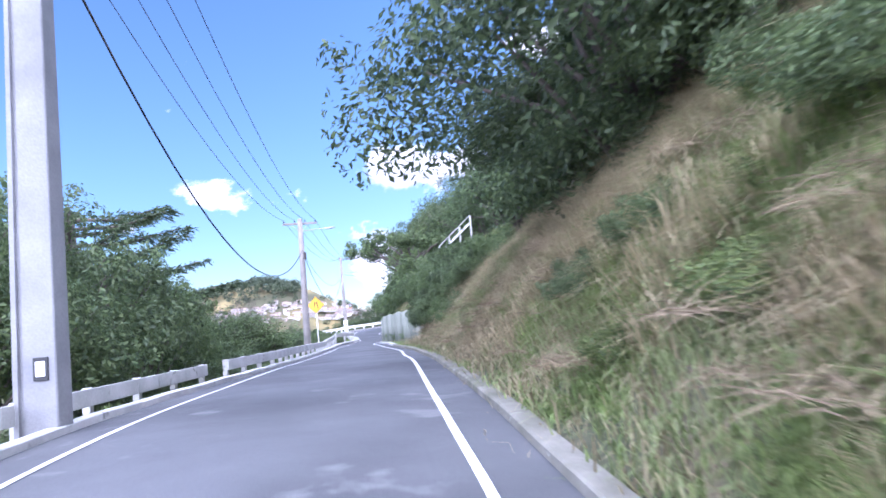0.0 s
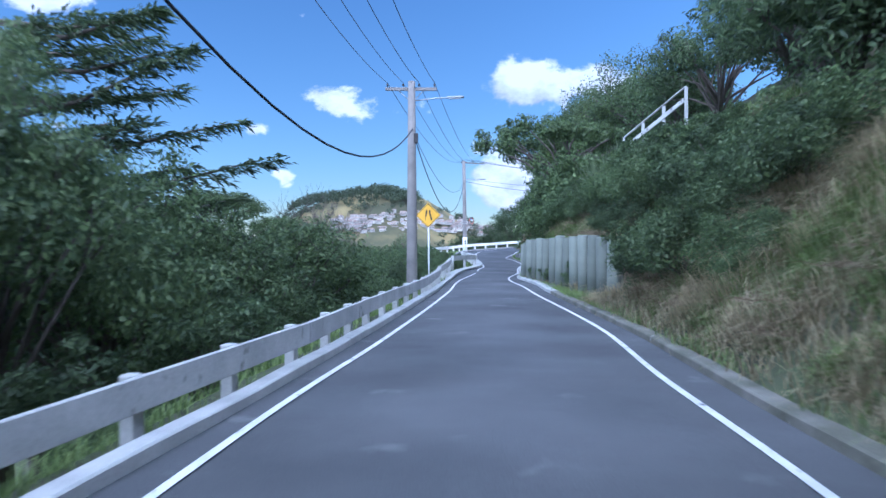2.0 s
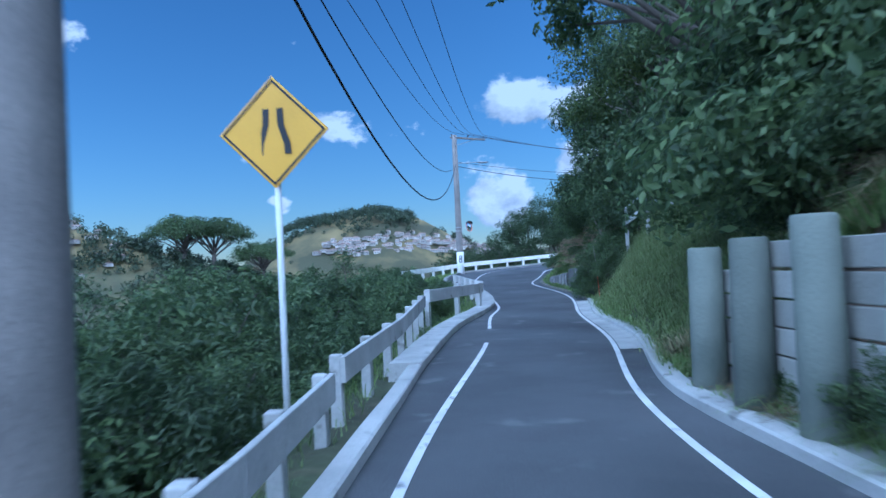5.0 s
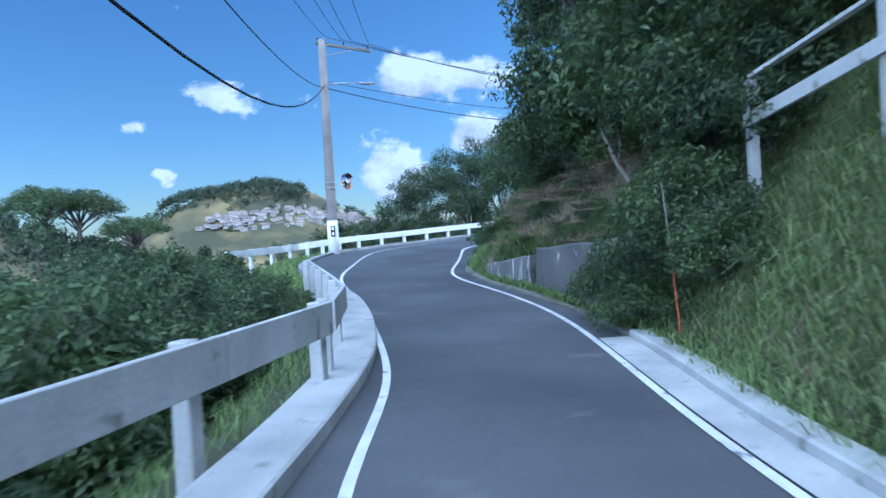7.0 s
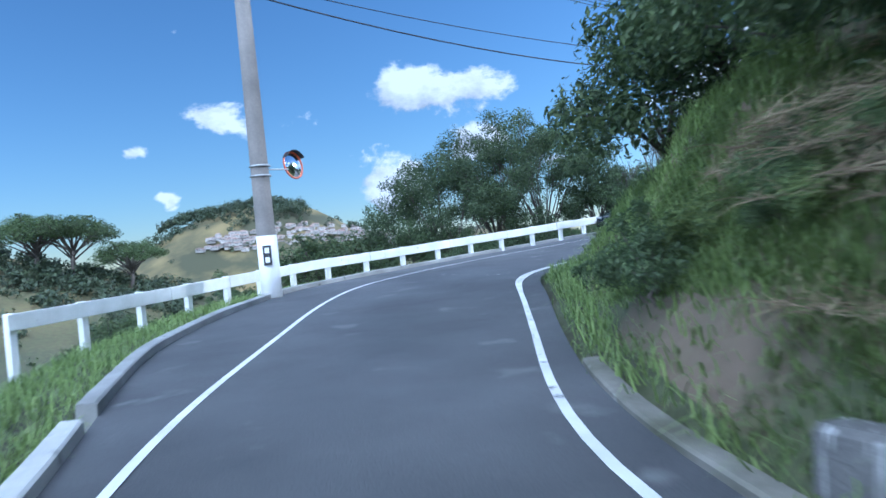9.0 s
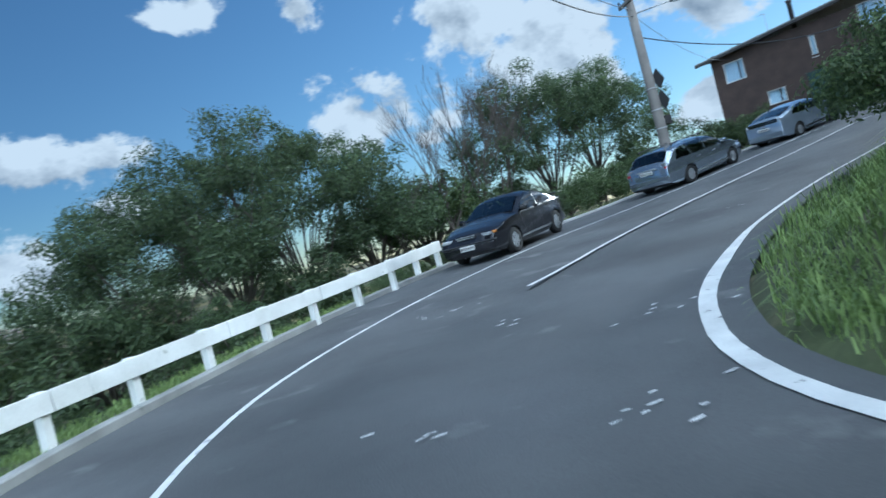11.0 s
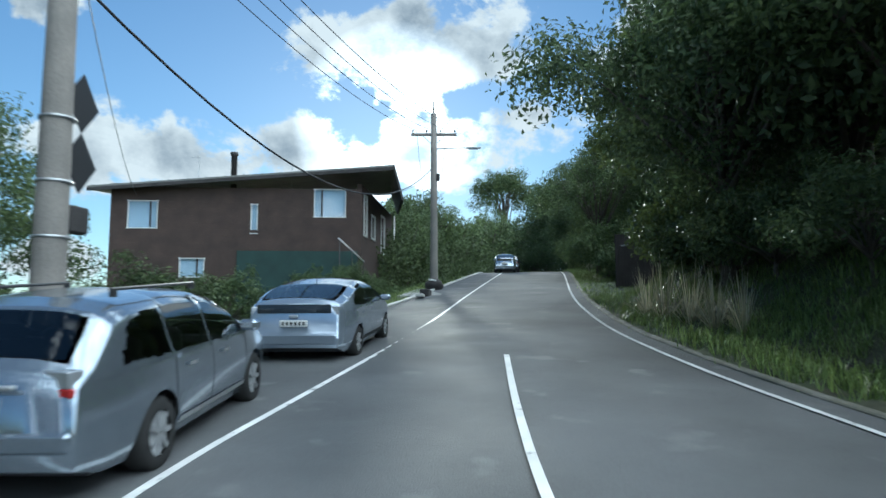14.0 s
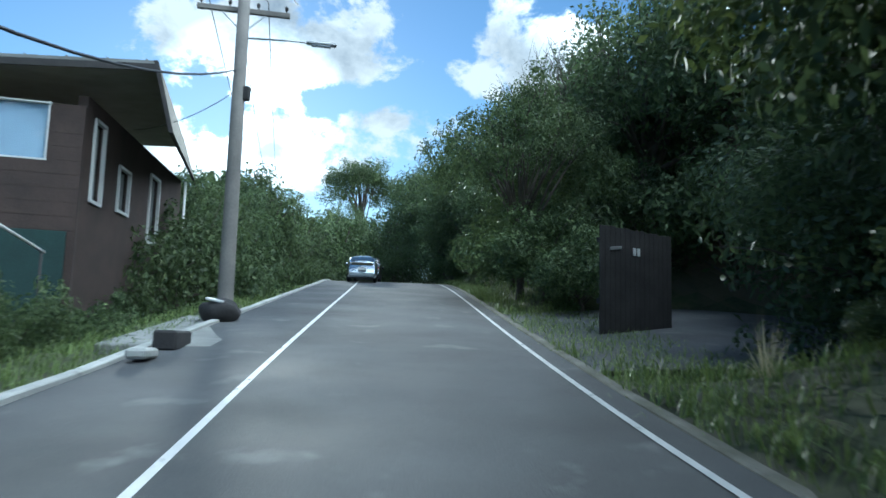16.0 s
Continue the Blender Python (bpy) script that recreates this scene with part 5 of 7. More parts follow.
for x, y, top, k in ((-4.6, 96.8, 7.9, "flat_top"), (-2.2, 97.8, 8.0, "flat_top"), (-6.8, 97.4, 6.4, "flat_top"), (-8.6, 96.8, 5.0, "loose"), (-12.0, 95.0, 3.2, "dome"), (-15.5, 92.0, 2.0, "loose"), (0.4, 98.2, 6.0, "loose"), (2.8, 99.0, 5.2, "dome"),
                     (8.4, 98.6, 8.6, "flat_top"), (10.3, 98.2, 8.5, "flat_top"), (6.4, 100, 6.0, "loose"), (12.8, 98.8, 4.6, "loose"), (-18, 88, 0.8, "dome"), (-6.5, 94.5, 3.6, "loose"), (15.5, 101, 4.0, "dome"), (-10, 91.5, 1.9, "scrub"),
                     (-13.5, 88.5, 1.3, "scrub"), (-3.0, 93.8, 3.4, "scrub"), (-5.8, 91.4, 2.7, "scrub")):
    plant_to(k, x, y, top, OUT, hi=2.4)
plant_to("bare_up", 4.6, 97.6, 8.6, OUT, hi=3)
plant_to("bare_up", 5.7, 97.6, 8.6, OUT, hi=3)
plant_to("bare_up", 3.2, 97.4, 8.0, OUT, hi=3)
plant_to("bare", 1.2, 97.6, 5.6, OUT, hi=3)
for i in range(17):
    x = -2.2 + i * 1.05
    plant_to("fern" if i % 3 else "scrub", x, float(np.interp(x, KERB_L[20:, 0], KERB_L[20:, 1])) + 1.5 + 0.3 * (i % 2), float(np.interp(x, C[:, 0], C[:, 2])) + 1.15 + 0.25 * (i % 3), "hedge behind the parked cars", lo=0.3)
for x, y, top in ((19, 94.6, 4.6), (21.5, 95.0, 5.0), (24, 95.4, 4.9), (26.3, 95.6, 5.0), (27.6, 97.0, 5.2), (28.9, 96.4, 5.3), (31.2, 96.4, 5.6), (33.4, 96.4, 6.2), (36.5, 96.6, 8.6), (39, 96.9, 9.2), (41.5, 97.3, 9.6), (44.5, 98.4, 10.4), (48, 99.6, 12.0), (52, 100.6, 13.0), (57, 102, 14.0)):
    plant_to(("fern", "scrub", "fern")[int(x) % 3], x, y + (0.9 if x > 34 else 0.3), top, "shrubs below the house", lo=0.35, hi=2.2, sx=0.7)
for x, y, top in ((23.0, 95.3, 5.4), (24.6, 95.5, 5.7), (26.2, 95.7, 5.6), (27.8, 95.6, 5.5), (21.2, 95.2, 5.2)):
    plant_to("fern", x, y, top, "shrubs below the house", lo=0.35, hi=2.4, sx=0.75)
for x, y, top, k in ((46, 101.5, 11.5, "dome"), (52, 104, 12.0, "loose"), (60, 104, 15.0, "dome"), (64.5, 104.0, 14.5, "dense"), (70.5, 103.8, 15.5, "dense"), (74, 104, 14.0, "dome")):
    plant_to(k, x, y, top, "trees past the house", hi=3.2, sx=0.75)

for x, y, top in ((90, 102.8, 17.6), (86, 105.0, 16.6), (93, 106.0, 17.4), (82, 103.6, 15.6), (96, 102.0, 17.8)):
    plant_to("dome", x, y, top, "trees past the house", hi=4, sx=0.6)
plant("umbrella", 105, 103.4, 1.0, sx=1.35, group="trees past the house", sink=0.6)
for x, y, top in ((97, 108.5, 19.0), (98, 105.5, 20.0), (100, 103.0, 20.8)):
    plant_to("dense", x, y, top, "trees past the house", hi=3.2, sx=0.5)

# uphill side after the bend
HILL = "trees on the uphill side"
for x, y, s_, k, sk in ((8.0, 80.0, 0.8, "tall", 2.0), (11.5, 80.8, 1.15, "dense", 1.4), (14.5, 82.0, 1.1, "dense", 1.4), (17.5, 82.4, 1.25, "dense", 1.6), (20.5, 83.0, 1.2, "light", 1.4), (23.5, 83.0, 1.3, "light", 1.6), (26.5, 82.6, 0.9, "tall", 2.4),
                        (29.5, 81.2, 0.95, "over", 2.6), (33.5, 79.6, 1.0, "over", 2.6), (38.0, 79.0, 1.0, "tall", 2.4), (42.5, 81.5, 1.0, "over", 2.6), (46.0, 84.6, 0.9, "tall", 2.4), (49.5, 86.6, 0.85, "over", 2.6), (53.5, 87.6, 0.85, "tall", 2.4),
                        (58, 88.8, 0.9, "over", 2.6), (63, 90, 0.9, "tall", 2.2), (69, 90.6, 0.9, "dome", 1.8), (5.5, 77.5, 0.8, "loose", 1.5), 
                        (54, 82, 1.1, "over", 1.6), (20.5, 81.4, 0.98, "big", 2.6), (15.8, 81.2, 0.85, "big", 2.4), (25.5, 80.4, 1.0, "big", 2.2), (40.5, 83.6, 0.85, "big", 2.6), (38.6, 81.4, 0.9, "big", 2.0), (33.0, 77.6, 1.05, "big", 1.6), (44.5, 83.6, 0.9, "big", 2.4), (50.0, 84.0, 0.78, "big", 1.6), (52.5, 86.6, 0.75, "big", 1.5), (57.5, 88.0, 0.9, "big", 1.5), (63, 89.0, 0.85, "big", 1.5), (47.5, 85.2, 0.75, "big", 1.8), (3.8, 79.4, 0.75, "loose", 1.2), (7.0, 80.6, 0.75, "dome", 1.6), (77, 92.5, 0.9, "over", 2.0), (84, 96, 0.9, "tall", 1.5), (73, 89.8, 1.4, "over", 1.5), (80, 92.4, 1.5, "over", 1.5), (86.5, 95.0, 1.5, "tall", 1.5), (92, 97.4, 1.1, "over", 1.5), (100, 103.5, 1.1, "over", 1.5), (97, 100.5, 0.9, "dome", 1.0)):
    plant(k, x, y, s_, group=HILL, sink=sk)
plant("over", 17.2, 84.7, 0.83, group=HILL, sink=0.3)
plant_to("dense", 37.7, 87.9, 12.9, HILL, hi=2, sx=0.82)
for x, y, k in ((36.2, 87.4, 1.25), (38.6, 87.6, 1.4), (34.6, 86.6, 1.1), (40.6, 88.0, 1.3)):
    plant("fern", x, y, k, group="shrubs on the uphill side")
plant_to("bare", 41.9, 86.4, 15.4, HILL, hi=3)
plant("big", 21.5, 83.0, 1.3, gz(21.5, 83.0) - 2.4, turn=1.0, sx=0.66, group=HILL)
for x, y, s_, k in ((1.4, 80.2, 0.75, "fern"), (3.0, 81.0, 0.8, "fern"), (4.8, 81.6, 0.85, "fern"), (6.8, 82.0, 0.9, "fern"), (8.8, 82.4, 0.85, "fern"), (11.0, 82.4, 0.8, "fern"), (13.2, 83.4, 0.85, "fern"), (15.2, 84.2, 0.8, "fern"), (17.2, 84.6, 0.9, "fern"), (19.6, 84.9, 1.2, "bright"), (17.9, 84.6, 1.0, "bright"), (21.6, 85.2, 0.7, "fern"), (23.5, 85.3, 0.3, "fern"),
                    (40.5, 85.6, 0.9, "bush"), (43.5, 87.2, 0.85, "scrub"), (46.5, 88.0, 0.8, "bright"), (49.5, 88.6, 0.8, "bush"), (52.5, 89.1, 0.8, "bright"), (56, 89.6, 0.8, "scrub"), (60, 90.6, 0.9, "bush")):
    plant(k, x, y, s_, group="shrubs on the uphill side")
for x, y, s in ((15.2, 85.2, 0.85), (16.2, 85.5, 0.95), (17.3, 85.9, 0.95), (18.4, 86.2, 0.8), (14.2, 84.9, 0.75), (24.2, 86.2, 0.5), (45.5, 88.6, 0.9)):
    plant("toetoe", x, y, s, group="toetoe by the road")
for x, y, s in ((-152, 388, 3.4), (-176, 385, 4.4), (-190, 380, 4.2)):
    plant("dome", x, y, s, sx=1.5, group="umbrella-shaped trees on the far ridge")


# grass in blades on the verges and banks
def grass(name, label, mat, count, pick, length, width, seed):
    r = np.random.default_rng(seed)
    pts = pick(r, count)
    z = ground_height(pts[:, 0], pts[:, 1])
    n = len(pts)
    a = r.uniform(0, 6.283, n)
    L = length * r.uniform(0.45, 1.3, n)
    lean = r.uniform(0.2, 1.5, n)
    base = np.stack([pts[:, 0], pts[:, 1], z - 0.03], 1)
    d = np.stack([np.cos(a), np.sin(a), np.zeros(n)], 1)
    s = np.stack([-np.sin(a), np.cos(a), np.zeros(n)], 1) * (width * r.uniform(0.6, 1.4, n))[:, None]
    midp = base + d * (L * lean * 0.35)[:, None] + np.stack([np.zeros(n), np.zeros(n), L * 0.6], 1)
    tip = base + d * (L * lean)[:, None] + np.stack([np.zeros(n), np.zeros(n), L * (1 - 0.55 * lean)], 1)
    v = np.stack([base - s, base + s, midp + s * 0.7, midp - s * 0.7, tip], 1).reshape(-1, 3)
    k = np.arange(n)[:, None] * 5
    f = np.concatenate([k + [0, 1, 2], k + [0, 2, 3], k + [3, 2, 4]], 0)
    return tagged(part(name, leaf_mesh(name, v, f, mat), mat), label, "grass", kind="stuff")


def along(side, s0, s1, d0, d1, tuft=0.12, power=1.0):
    """Places between two distances from the kerb, in tufts."""
    def pick(r, n):
        m = n // 7
        i = r.uniform(s0, s1, m)
        k = np.clip((i / 0.5).astype(int), 0, len(C) - 1)
        d = d0 + (d1 - d0) * r.random(m) ** power
        off = KR[k] + d if side > 0 else KL[k] - d
        p = C[k, :2] + NOR[k] * off[:, None] + TAN[k] * r.uniform(0, 0.5, m)[:, None]
        return np.repeat(p, 7, 0) + r.normal(0, tuft, (m * 7, 2))
    return pick


Y = at_station
grass("dry_grass", "long dry straw-coloured grass hanging on the bank", "grass_dry", 46000, along(1, Y(y=6.5), Y(y=30), 0.45, 4.6, 0.2), 0.36, 0.008, 1)
grass("dry_grass", "dry stalks scattered through the green grass", "grass_dry", 9000, along(1, Y(y=-2), Y(y=7.5), 0.45, 4.6, 0.3), 0.36, 0.008, 31)
grass("green_grass", "long olive-green grass hanging on the bank", "grass_pale", 36000, along(1, Y(y=-2), Y(y=9), 0.6, 5.6, 0.2), 0.36, 0.008, 32)
grass("green_grass", "rough green grass on the bank", "grass_green", 30000, along(1, Y(y=-6), Y(y=33), 0.2, 5.5, 0.14), 0.26, 0.008, 2)
grass("green_grass", "rough green grass among the straw on the bank", "grass_green", 14000, along(1, Y(y=-2), Y(y=12), 1.6, 5.0, 0.3), 0.3, 0.008, 22)
grass("wall_grass", "dry grass and weeds above the timber wall", "grass_dry", 12000, along(1, Y(y=27), Y(y=46), 1.4, 5, 0.18), 0.4, 0.007, 3)
grass("wall_grass", "rough green grass above the timber wall", "grass_green", 16000, along(1, Y(y=28), Y(y=46), 1.3, 5.5, 0.18), 0.36, 0.008, 13)
grass("verge_grass", "weeds at the foot of the timber wall", "grass_green", 6000, along(1, Y(y=26), Y(y=44), 0.15, 0.7, 0.06), 0.16, 0.006, 4)
grass("bank_grass", "bright green grass on the steep bank", "grass_green", 56000, along(1, Y(y=44.5), Y(y=60), 0.2, 4.2, 0.14), 0.24, 0.008, 5)
grass("bank_grass", "pale long grass lying over the steep bank", "grass_pale", 42000, along(1, Y(y=45.5), Y(y=59), 0.5, 4.4, 0.2), 0.34, 0.009, 55)
grass("cliff_grass", "tufts of grass on the earth bank", "grass_green", 14000, along(1, Y(y=60), Y(y=77), 0.15, 3.5, 0.16), 0.24, 0.008, 6)


def above_wall(r, n):
    y = r.uniform(59.8, 67.2, n)
    return np.stack([np.interp(y, FOOT_Y, FOOT_X) + 0.22 + 0.5 * r.random(n) ** 1.5, y], 1)


def below_wall(r, n):
    y = 59.4 + 6.6 * r.random(n) ** 1.2
    return np.stack([np.interp(y, FOOT_Y, FOOT_X) - 0.02 - 0.3 * r.random(n) ** 1.4, y], 1)


def shoulder(r, n):
    y = r.uniform(66.8, 71.5, n)
    return np.stack([np.interp(y, FOOT_Y, FOOT_X) + r.uniform(0.5, 1.7, n), y], 1)


grass("cliff_grass", "lush green grass along the top of the low wall", "grass_green", 7000, above_wall, 0.26, 0.008, 16)
grass("cliff_grass", "green weeds along the foot of the low wall", "grass_green", 5000, below_wall, 0.17, 0.008, 18)
grass("cliff_grass", "green grass on the shoulder of the earth bank", "grass_green", 9000, shoulder, 0.24, 0.008, 17)
grass("corner_grass", "green grass inside the bend", "grass_green", 34000, along(1, Y(y=70), Y(x=14), 0.25, 4.5, 0.12), 0.28, 0.008, 7)
grass("verge_grass", "green grass verge at the outside of the bend", "grass_green", 20000, along(-1, Y(y=67), Y(x=0), 0.2, 2.6, 0.1), 0.22, 0.007, 8)
grass("verge_grass", "rough grass under the timber rail", "grass_green", 9000, along(-1, Y(y=-2), Y(y=67), 0.5, 1.5, 0.1), 0.26, 0.007, 9)
grass("verge_grass", "grass strip beside the parked cars", "grass_green", 14000, along(-1, Y(x=0), Y(x=48), 0.2, 2.0, 0.1), 0.25, 0.008, 10)
grass("verge_grass", "shaded grass edge on the uphill side", "grass_green", 22000, along(1, Y(x=10), Y(x=62), 0.1, 2.4, 0.12), 0.3, 0.008, 11)


# ---- timber rails ----
def rail(label, pts, top, spacing=2.0, height=0.24, sink=0.6, splice=5.5, group="timber roadside rails", mat="shaded_worn_paint"):
    """White-painted board on square posts; pts: plan of the rail with its top heights."""
    p = np.array(pts, float)
    s = np.concatenate([[0], np.cumsum(np.linalg.norm(np.diff(p[:, :2], axis=0), axis=1))])
    pos = lambda q: Vector([float(np.interp(q, s, p[:, k])) for k in range(3)])
    t = thing("timber_rail", label, "rail", Matrix.Translation(pos(0)), group)
    inv = Matrix.Translation(-pos(0))
    # boards, piece by piece, butted at posts
    cuts = sorted(set([0.0, s[-1]] + [float(x) for x in s[1:-1]] + [float(x) for x in np.arange(splice, s[-1] - 1, splice)]))
    for a, b in zip(cuts, cuts[1:]):
        A, B = inv @ pos(a), inv @ pos(b)
        d = B - A
        turn = d.to_track_quat("X", "Z").to_matrix().to_4x4()
        n = turn.to_3x3() @ Vector((0, 1, 0))
        part("board", boxed((d.length - 0.012, 0.05, height), (A + B) / 2 - Vector((0, 0, height / 2)) - n * 0.085, turn, 0.006), mat, t)
    n = max(2, round(s[-1] / spacing) + 1)
    for i in range(n):
        q = 0.12 + (s[-1] - 0.24) * i / (n - 1)
        A = pos(q)
        w = pos(min(q + 0.2, s[-1])) - pos(max(q - 0.2, 0))
        a = math.atan2(w.y, w.x)
        foot = gz(A.x, A.y) - 0.25
        foot = min(foot, A.z - sink)
        h = A.z + 0.008 - foot
        part("post", boxed((0.13, 0.11, h), inv @ Vector((A.x, A.y, foot + h / 2)), Matrix.Rotation(a + rng.uniform(-0.04, 0.04), 4, "Z"), 0.008), mat, t)
    return t


rail("white-painted timber rail with worn paint", [(-4.45, 1.0, 0.75), (-4.95, 8, 0.88), (-5.3, 16.05, 0.93)], 0, 1.9)
rail("long white-painted timber rail with square posts", [(-5.15, 17.1, 0.96), (-5.1, 22, 0.99), (-5.45, 26, 0.97), (-5.85, 33.7, 0.98), (-6.23, 37, 0.95), (-6.55, 40, 0.94), (-6.9, 42.6, 0.95)], 0, 1.55)
rail("weathered white timber rail beside the narrow road", [(-6.96, 43.1, 1.02), (-7.25, 47, 1.08), (-7.86, 52.3, 1.18)], 0, 1.6)
rail("broad white timber rail at the start of the bend", [(-7.8, 52.55, 1.29), (-7.36, 55.1, 1.29), (-7.08, 57.1, 1.28)], 0, 2.1, 0.27)
rail("white timber rail bending round the corner", [(-7.09, 57.25, 1.28), (-7.3, 59.4, 1.27), (-7.85, 61.9, 1.27), (-8.7, 65.2, 1.34), (-9.15, 66.8, 1.4)], 0, 1.7, 0.27)
rail("long white timber rail outside the bend", [(-13.0, 73.6, 1.62), (-12.0, 77.0, 1.72), (-11.05, 80.4, 1.86), (-10.3, 82.2, 1.95), (-8.6, 84.1, 2.05), (-6.75, 85.75, 2.18), (-4.85, 87.35, 2.3), (-3.06, 88.6, 2.43), (-0.8, 90.75, 2.58)], 0, 1.35, 0.24, mat="white_paint")

# ---- handrail up the bank ----
def flight(label, h0, h1, posts, boards):
    """A timber handrail with a cap, a side board and square posts."""
    t = thing("handrail", label, "handrail", Matrix.Translation(h0), "handrails on the bank")
    inv = Matrix.Translation(-h0)
    for i in range(posts):
        p = h0.lerp(h1, i / (posts - 1))
        foot = min(gz(p.x, p.y) - 0.2, p.z - 0.85)
        part("post", boxed((0.1, 0.1, p.z - foot), inv @ Vector((p.x, p.y, (p.z + foot) / 2)), bevel=0.006), "shaded_worn_paint", t)
    turn = (h1 - h0).to_track_quat("X", "Z").to_matrix().to_4x4()
    for i in range(boards):
        a, b = h0.lerp(h1, i / boards), h0.lerp(h1, (i + 1) / boards)
        part("top_rail", boxed(((b - a).length - 0.01, 0.08, 0.04), inv @ ((a + b) / 2 + Vector((0, 0, 0.03))), turn, 0.005), "shaded_worn_paint", t)
        part("lower_rail", boxed(((b - a).length - 0.01, 0.045, 0.14), inv @ ((a + b) / 2 + Vector((-0.075, 0, -0.42))), turn, 0.005), "shaded_worn_paint", t)
    return t, inv


h1 = Vector((-2.83, 58.37, 3.19))
hand, hi = flight("weathered pale timber handrail climbing the grass bank", Vector((-0.1, 46.7, 5.36)), h1, 8, 3)
flight("short weathered handrail half hidden in shrubs", Vector((1.95, 38.7, 6.9)), Vector((0.2, 41.3, 5.66)), 4, 1)

np_ = part("number_plate", boxed((0.085, 0.008, 0.11), hi @ (h1 + Vector((0, -0.056, -0.22))), None, 0.002), "black", hand, "small black plate with two pale bars")
for k in (-1, 1):
    part("bar", boxed((0.022, 0.006, 0.07), hi @ (h1 + Vector((0.018 * k, -0.062, -0.22))), None, 0.001), "white", np_)

# ---- timber retaining wall ----
wall = thing("retaining_wall", "retaining wall of round grey-green posts and boards", "retaining wall", Matrix.Translation((-0.9, 27.0, 0.4)))
wi = Matrix.Translation((0.9, -27.0, -0.4))
WALL = resample(np.array([(-0.99, 30.62, 1.92), (-1.08, 31.2, 2.0), (-1.6, 34.0, 2.05), (-2.25, 37.2, 2.08), (-2.85, 40.0, 2.05), (-3.35, 42.4, 1.95), (-3.6, 44.2, 1.8)]), 1.03)
for i in range(len(WALL)):
    x, y, z = WALL[i]
    z += rng.uniform(-0.05, 0.05)
    foot = 0.2
    nx_, ny_ = rng.uniform(-0.012, 0.012), rng.uniform(-0.012, 0.012)
    v, f = tube_data([(0, 0, foot), (nx_, ny_, (foot + z) / 2), (nx_ * 2, ny_ * 2, z - 0.02), (nx_ * 2, ny_ * 2, z)], [0.165, 0.158, 0.15, 0.132], 14)
    me = mesh_from("round_post", v, f, "round_post", smooth=True)
    part("round_post", me, "round_post", wall, at=wi @ Matrix.Translation((x, y, 0)))
for i in range(len(WALL) - 1):
    a, b = Vector(WALL[i]), Vector(WALL[i + 1])
    turn = Vector((b.x - a.x, b.y - a.y, 0)).to_track_quat("X", "Z").to_matrix().to_4x4()
    for k in range(7):
        zc = 0.42 + k * 0.225
        if zc + 0.1 > min(a.z, b.z) - 0.02:
            break
        c = (a + b) / 2
        part("board", boxed(((b - a).length + 0.01, 0.05, 0.208), wi @ Vector((c.x + 0.19, c.y + 0.05, zc + rng.uniform(-0.006, 0.006))), turn, 0.008), "board", wall)

# ---- low concrete walls under the cliff ----
def low_wall(label, pts, top, mat, thick=0.22):
    p = resample(np.array(pts, float), 0.5)
    t = np.gradient(p, axis=0)
    t /= np.linalg.norm(t, axis=1)[:, None]
    n = np.stack([t[:, 1], -t[:, 0]], 1)
    verts, faces = [], []
    for i in range(len(p)):
        _, _, z0 = station([p[i, 0]], [p[i, 1]])
        h = top[0] + (top[1] - top[0]) * i / (len(p) - 1) + 0.012 * math.sin(i * 1.7)
        for o, z in ((0, -0.3), (0.05, h - 0.03), (0.08, h), (thick, h), (thick + 0.05, -0.3)):
            verts.append((p[i, 0] + n[i, 0] * o, p[i, 1] + n[i, 1] * o, z0[0] + z))
        if i:
            for k in range(4):
                a = (i - 1) * 5 + k
                faces.append((a, a + 5, a + 6, a + 1))
    faces += [(0, 1, 2, 3, 4), tuple(len(verts) - 1 - k for k in range(5))]
    return tagged(part("low_wall", mesh_from("low_wall", verts, faces, mat), mat), label, "wall", kind="structure")


low_wall("low stained concrete wall holding the earth bank", [(-3.82, 59.6), (-4.15, 61.5), (-4.55, 63.7)], (1.1, 0.75), "chipped")
low_wall("low stained concrete wall with peeling white paint", [(-4.6, 63.9), (-5.05, 65.4), (-5.3, 66.6)], (0.6, 0.3), "peeling")

v, f = tube_data([(-3.0, 61.9, 1.95), (-3.17, 61.9, 2.39), (-3.37, 61.92, 2.69), (-3.47, 61.95, 2.95), (-3.58, 62.0, 3.25), (-3.62, 62.1, 3.9)], [0.05, 0.042, 0.036, 0.03, 0.026, 0.012], 8)
v2, f2 = tube_data([(-3.37, 61.92, 2.69), (-3.3, 62.0, 3.0), (-3.34, 62.05, 3.4)], [0.026, 0.02, 0.008], 6)
stem = thing("sapling", "pale bare leaning sapling rooted in the earth bank", "tree", Matrix.Translation((-3.0, 61.9, 1.95)))
back = Vector((-3.0, 61.9, 1.95))
part("trunk", mesh_from("trunk", [Vector(p) - back for p in v], f, "bark_pale", smooth=True), "bark_pale", stem)
part("branch", mesh_from("branch", [Vector(p) - back for p in v2], f2, "bark_pale", smooth=True), "bark_pale", stem)

# drain pipe and bare post at the foot of the bank
tube("drain_pipe", [(-3.56, 58.62, 0.72), (-3.3, 58.7, 0.8), (-2.8, 58.85, 0.95)], [0.07, 0.07, 0.07], "black", None, 12)
tagged(bpy.data.objects["drain_pipe"], "black plastic drain pipe sticking out of the bank", "pipe")
rod = thing("marker_rod", "thin leaning rod, orange below and pale above", "rod", Matrix.Translation((-3.7, 58.2, 0.45)))
tube("shaft", [(0, 0, 0), (-0.02, 0, 0.45), (-0.045, 0.01, 0.85)], [0.009, 0.009, 0.008], "orange", rod, 6)
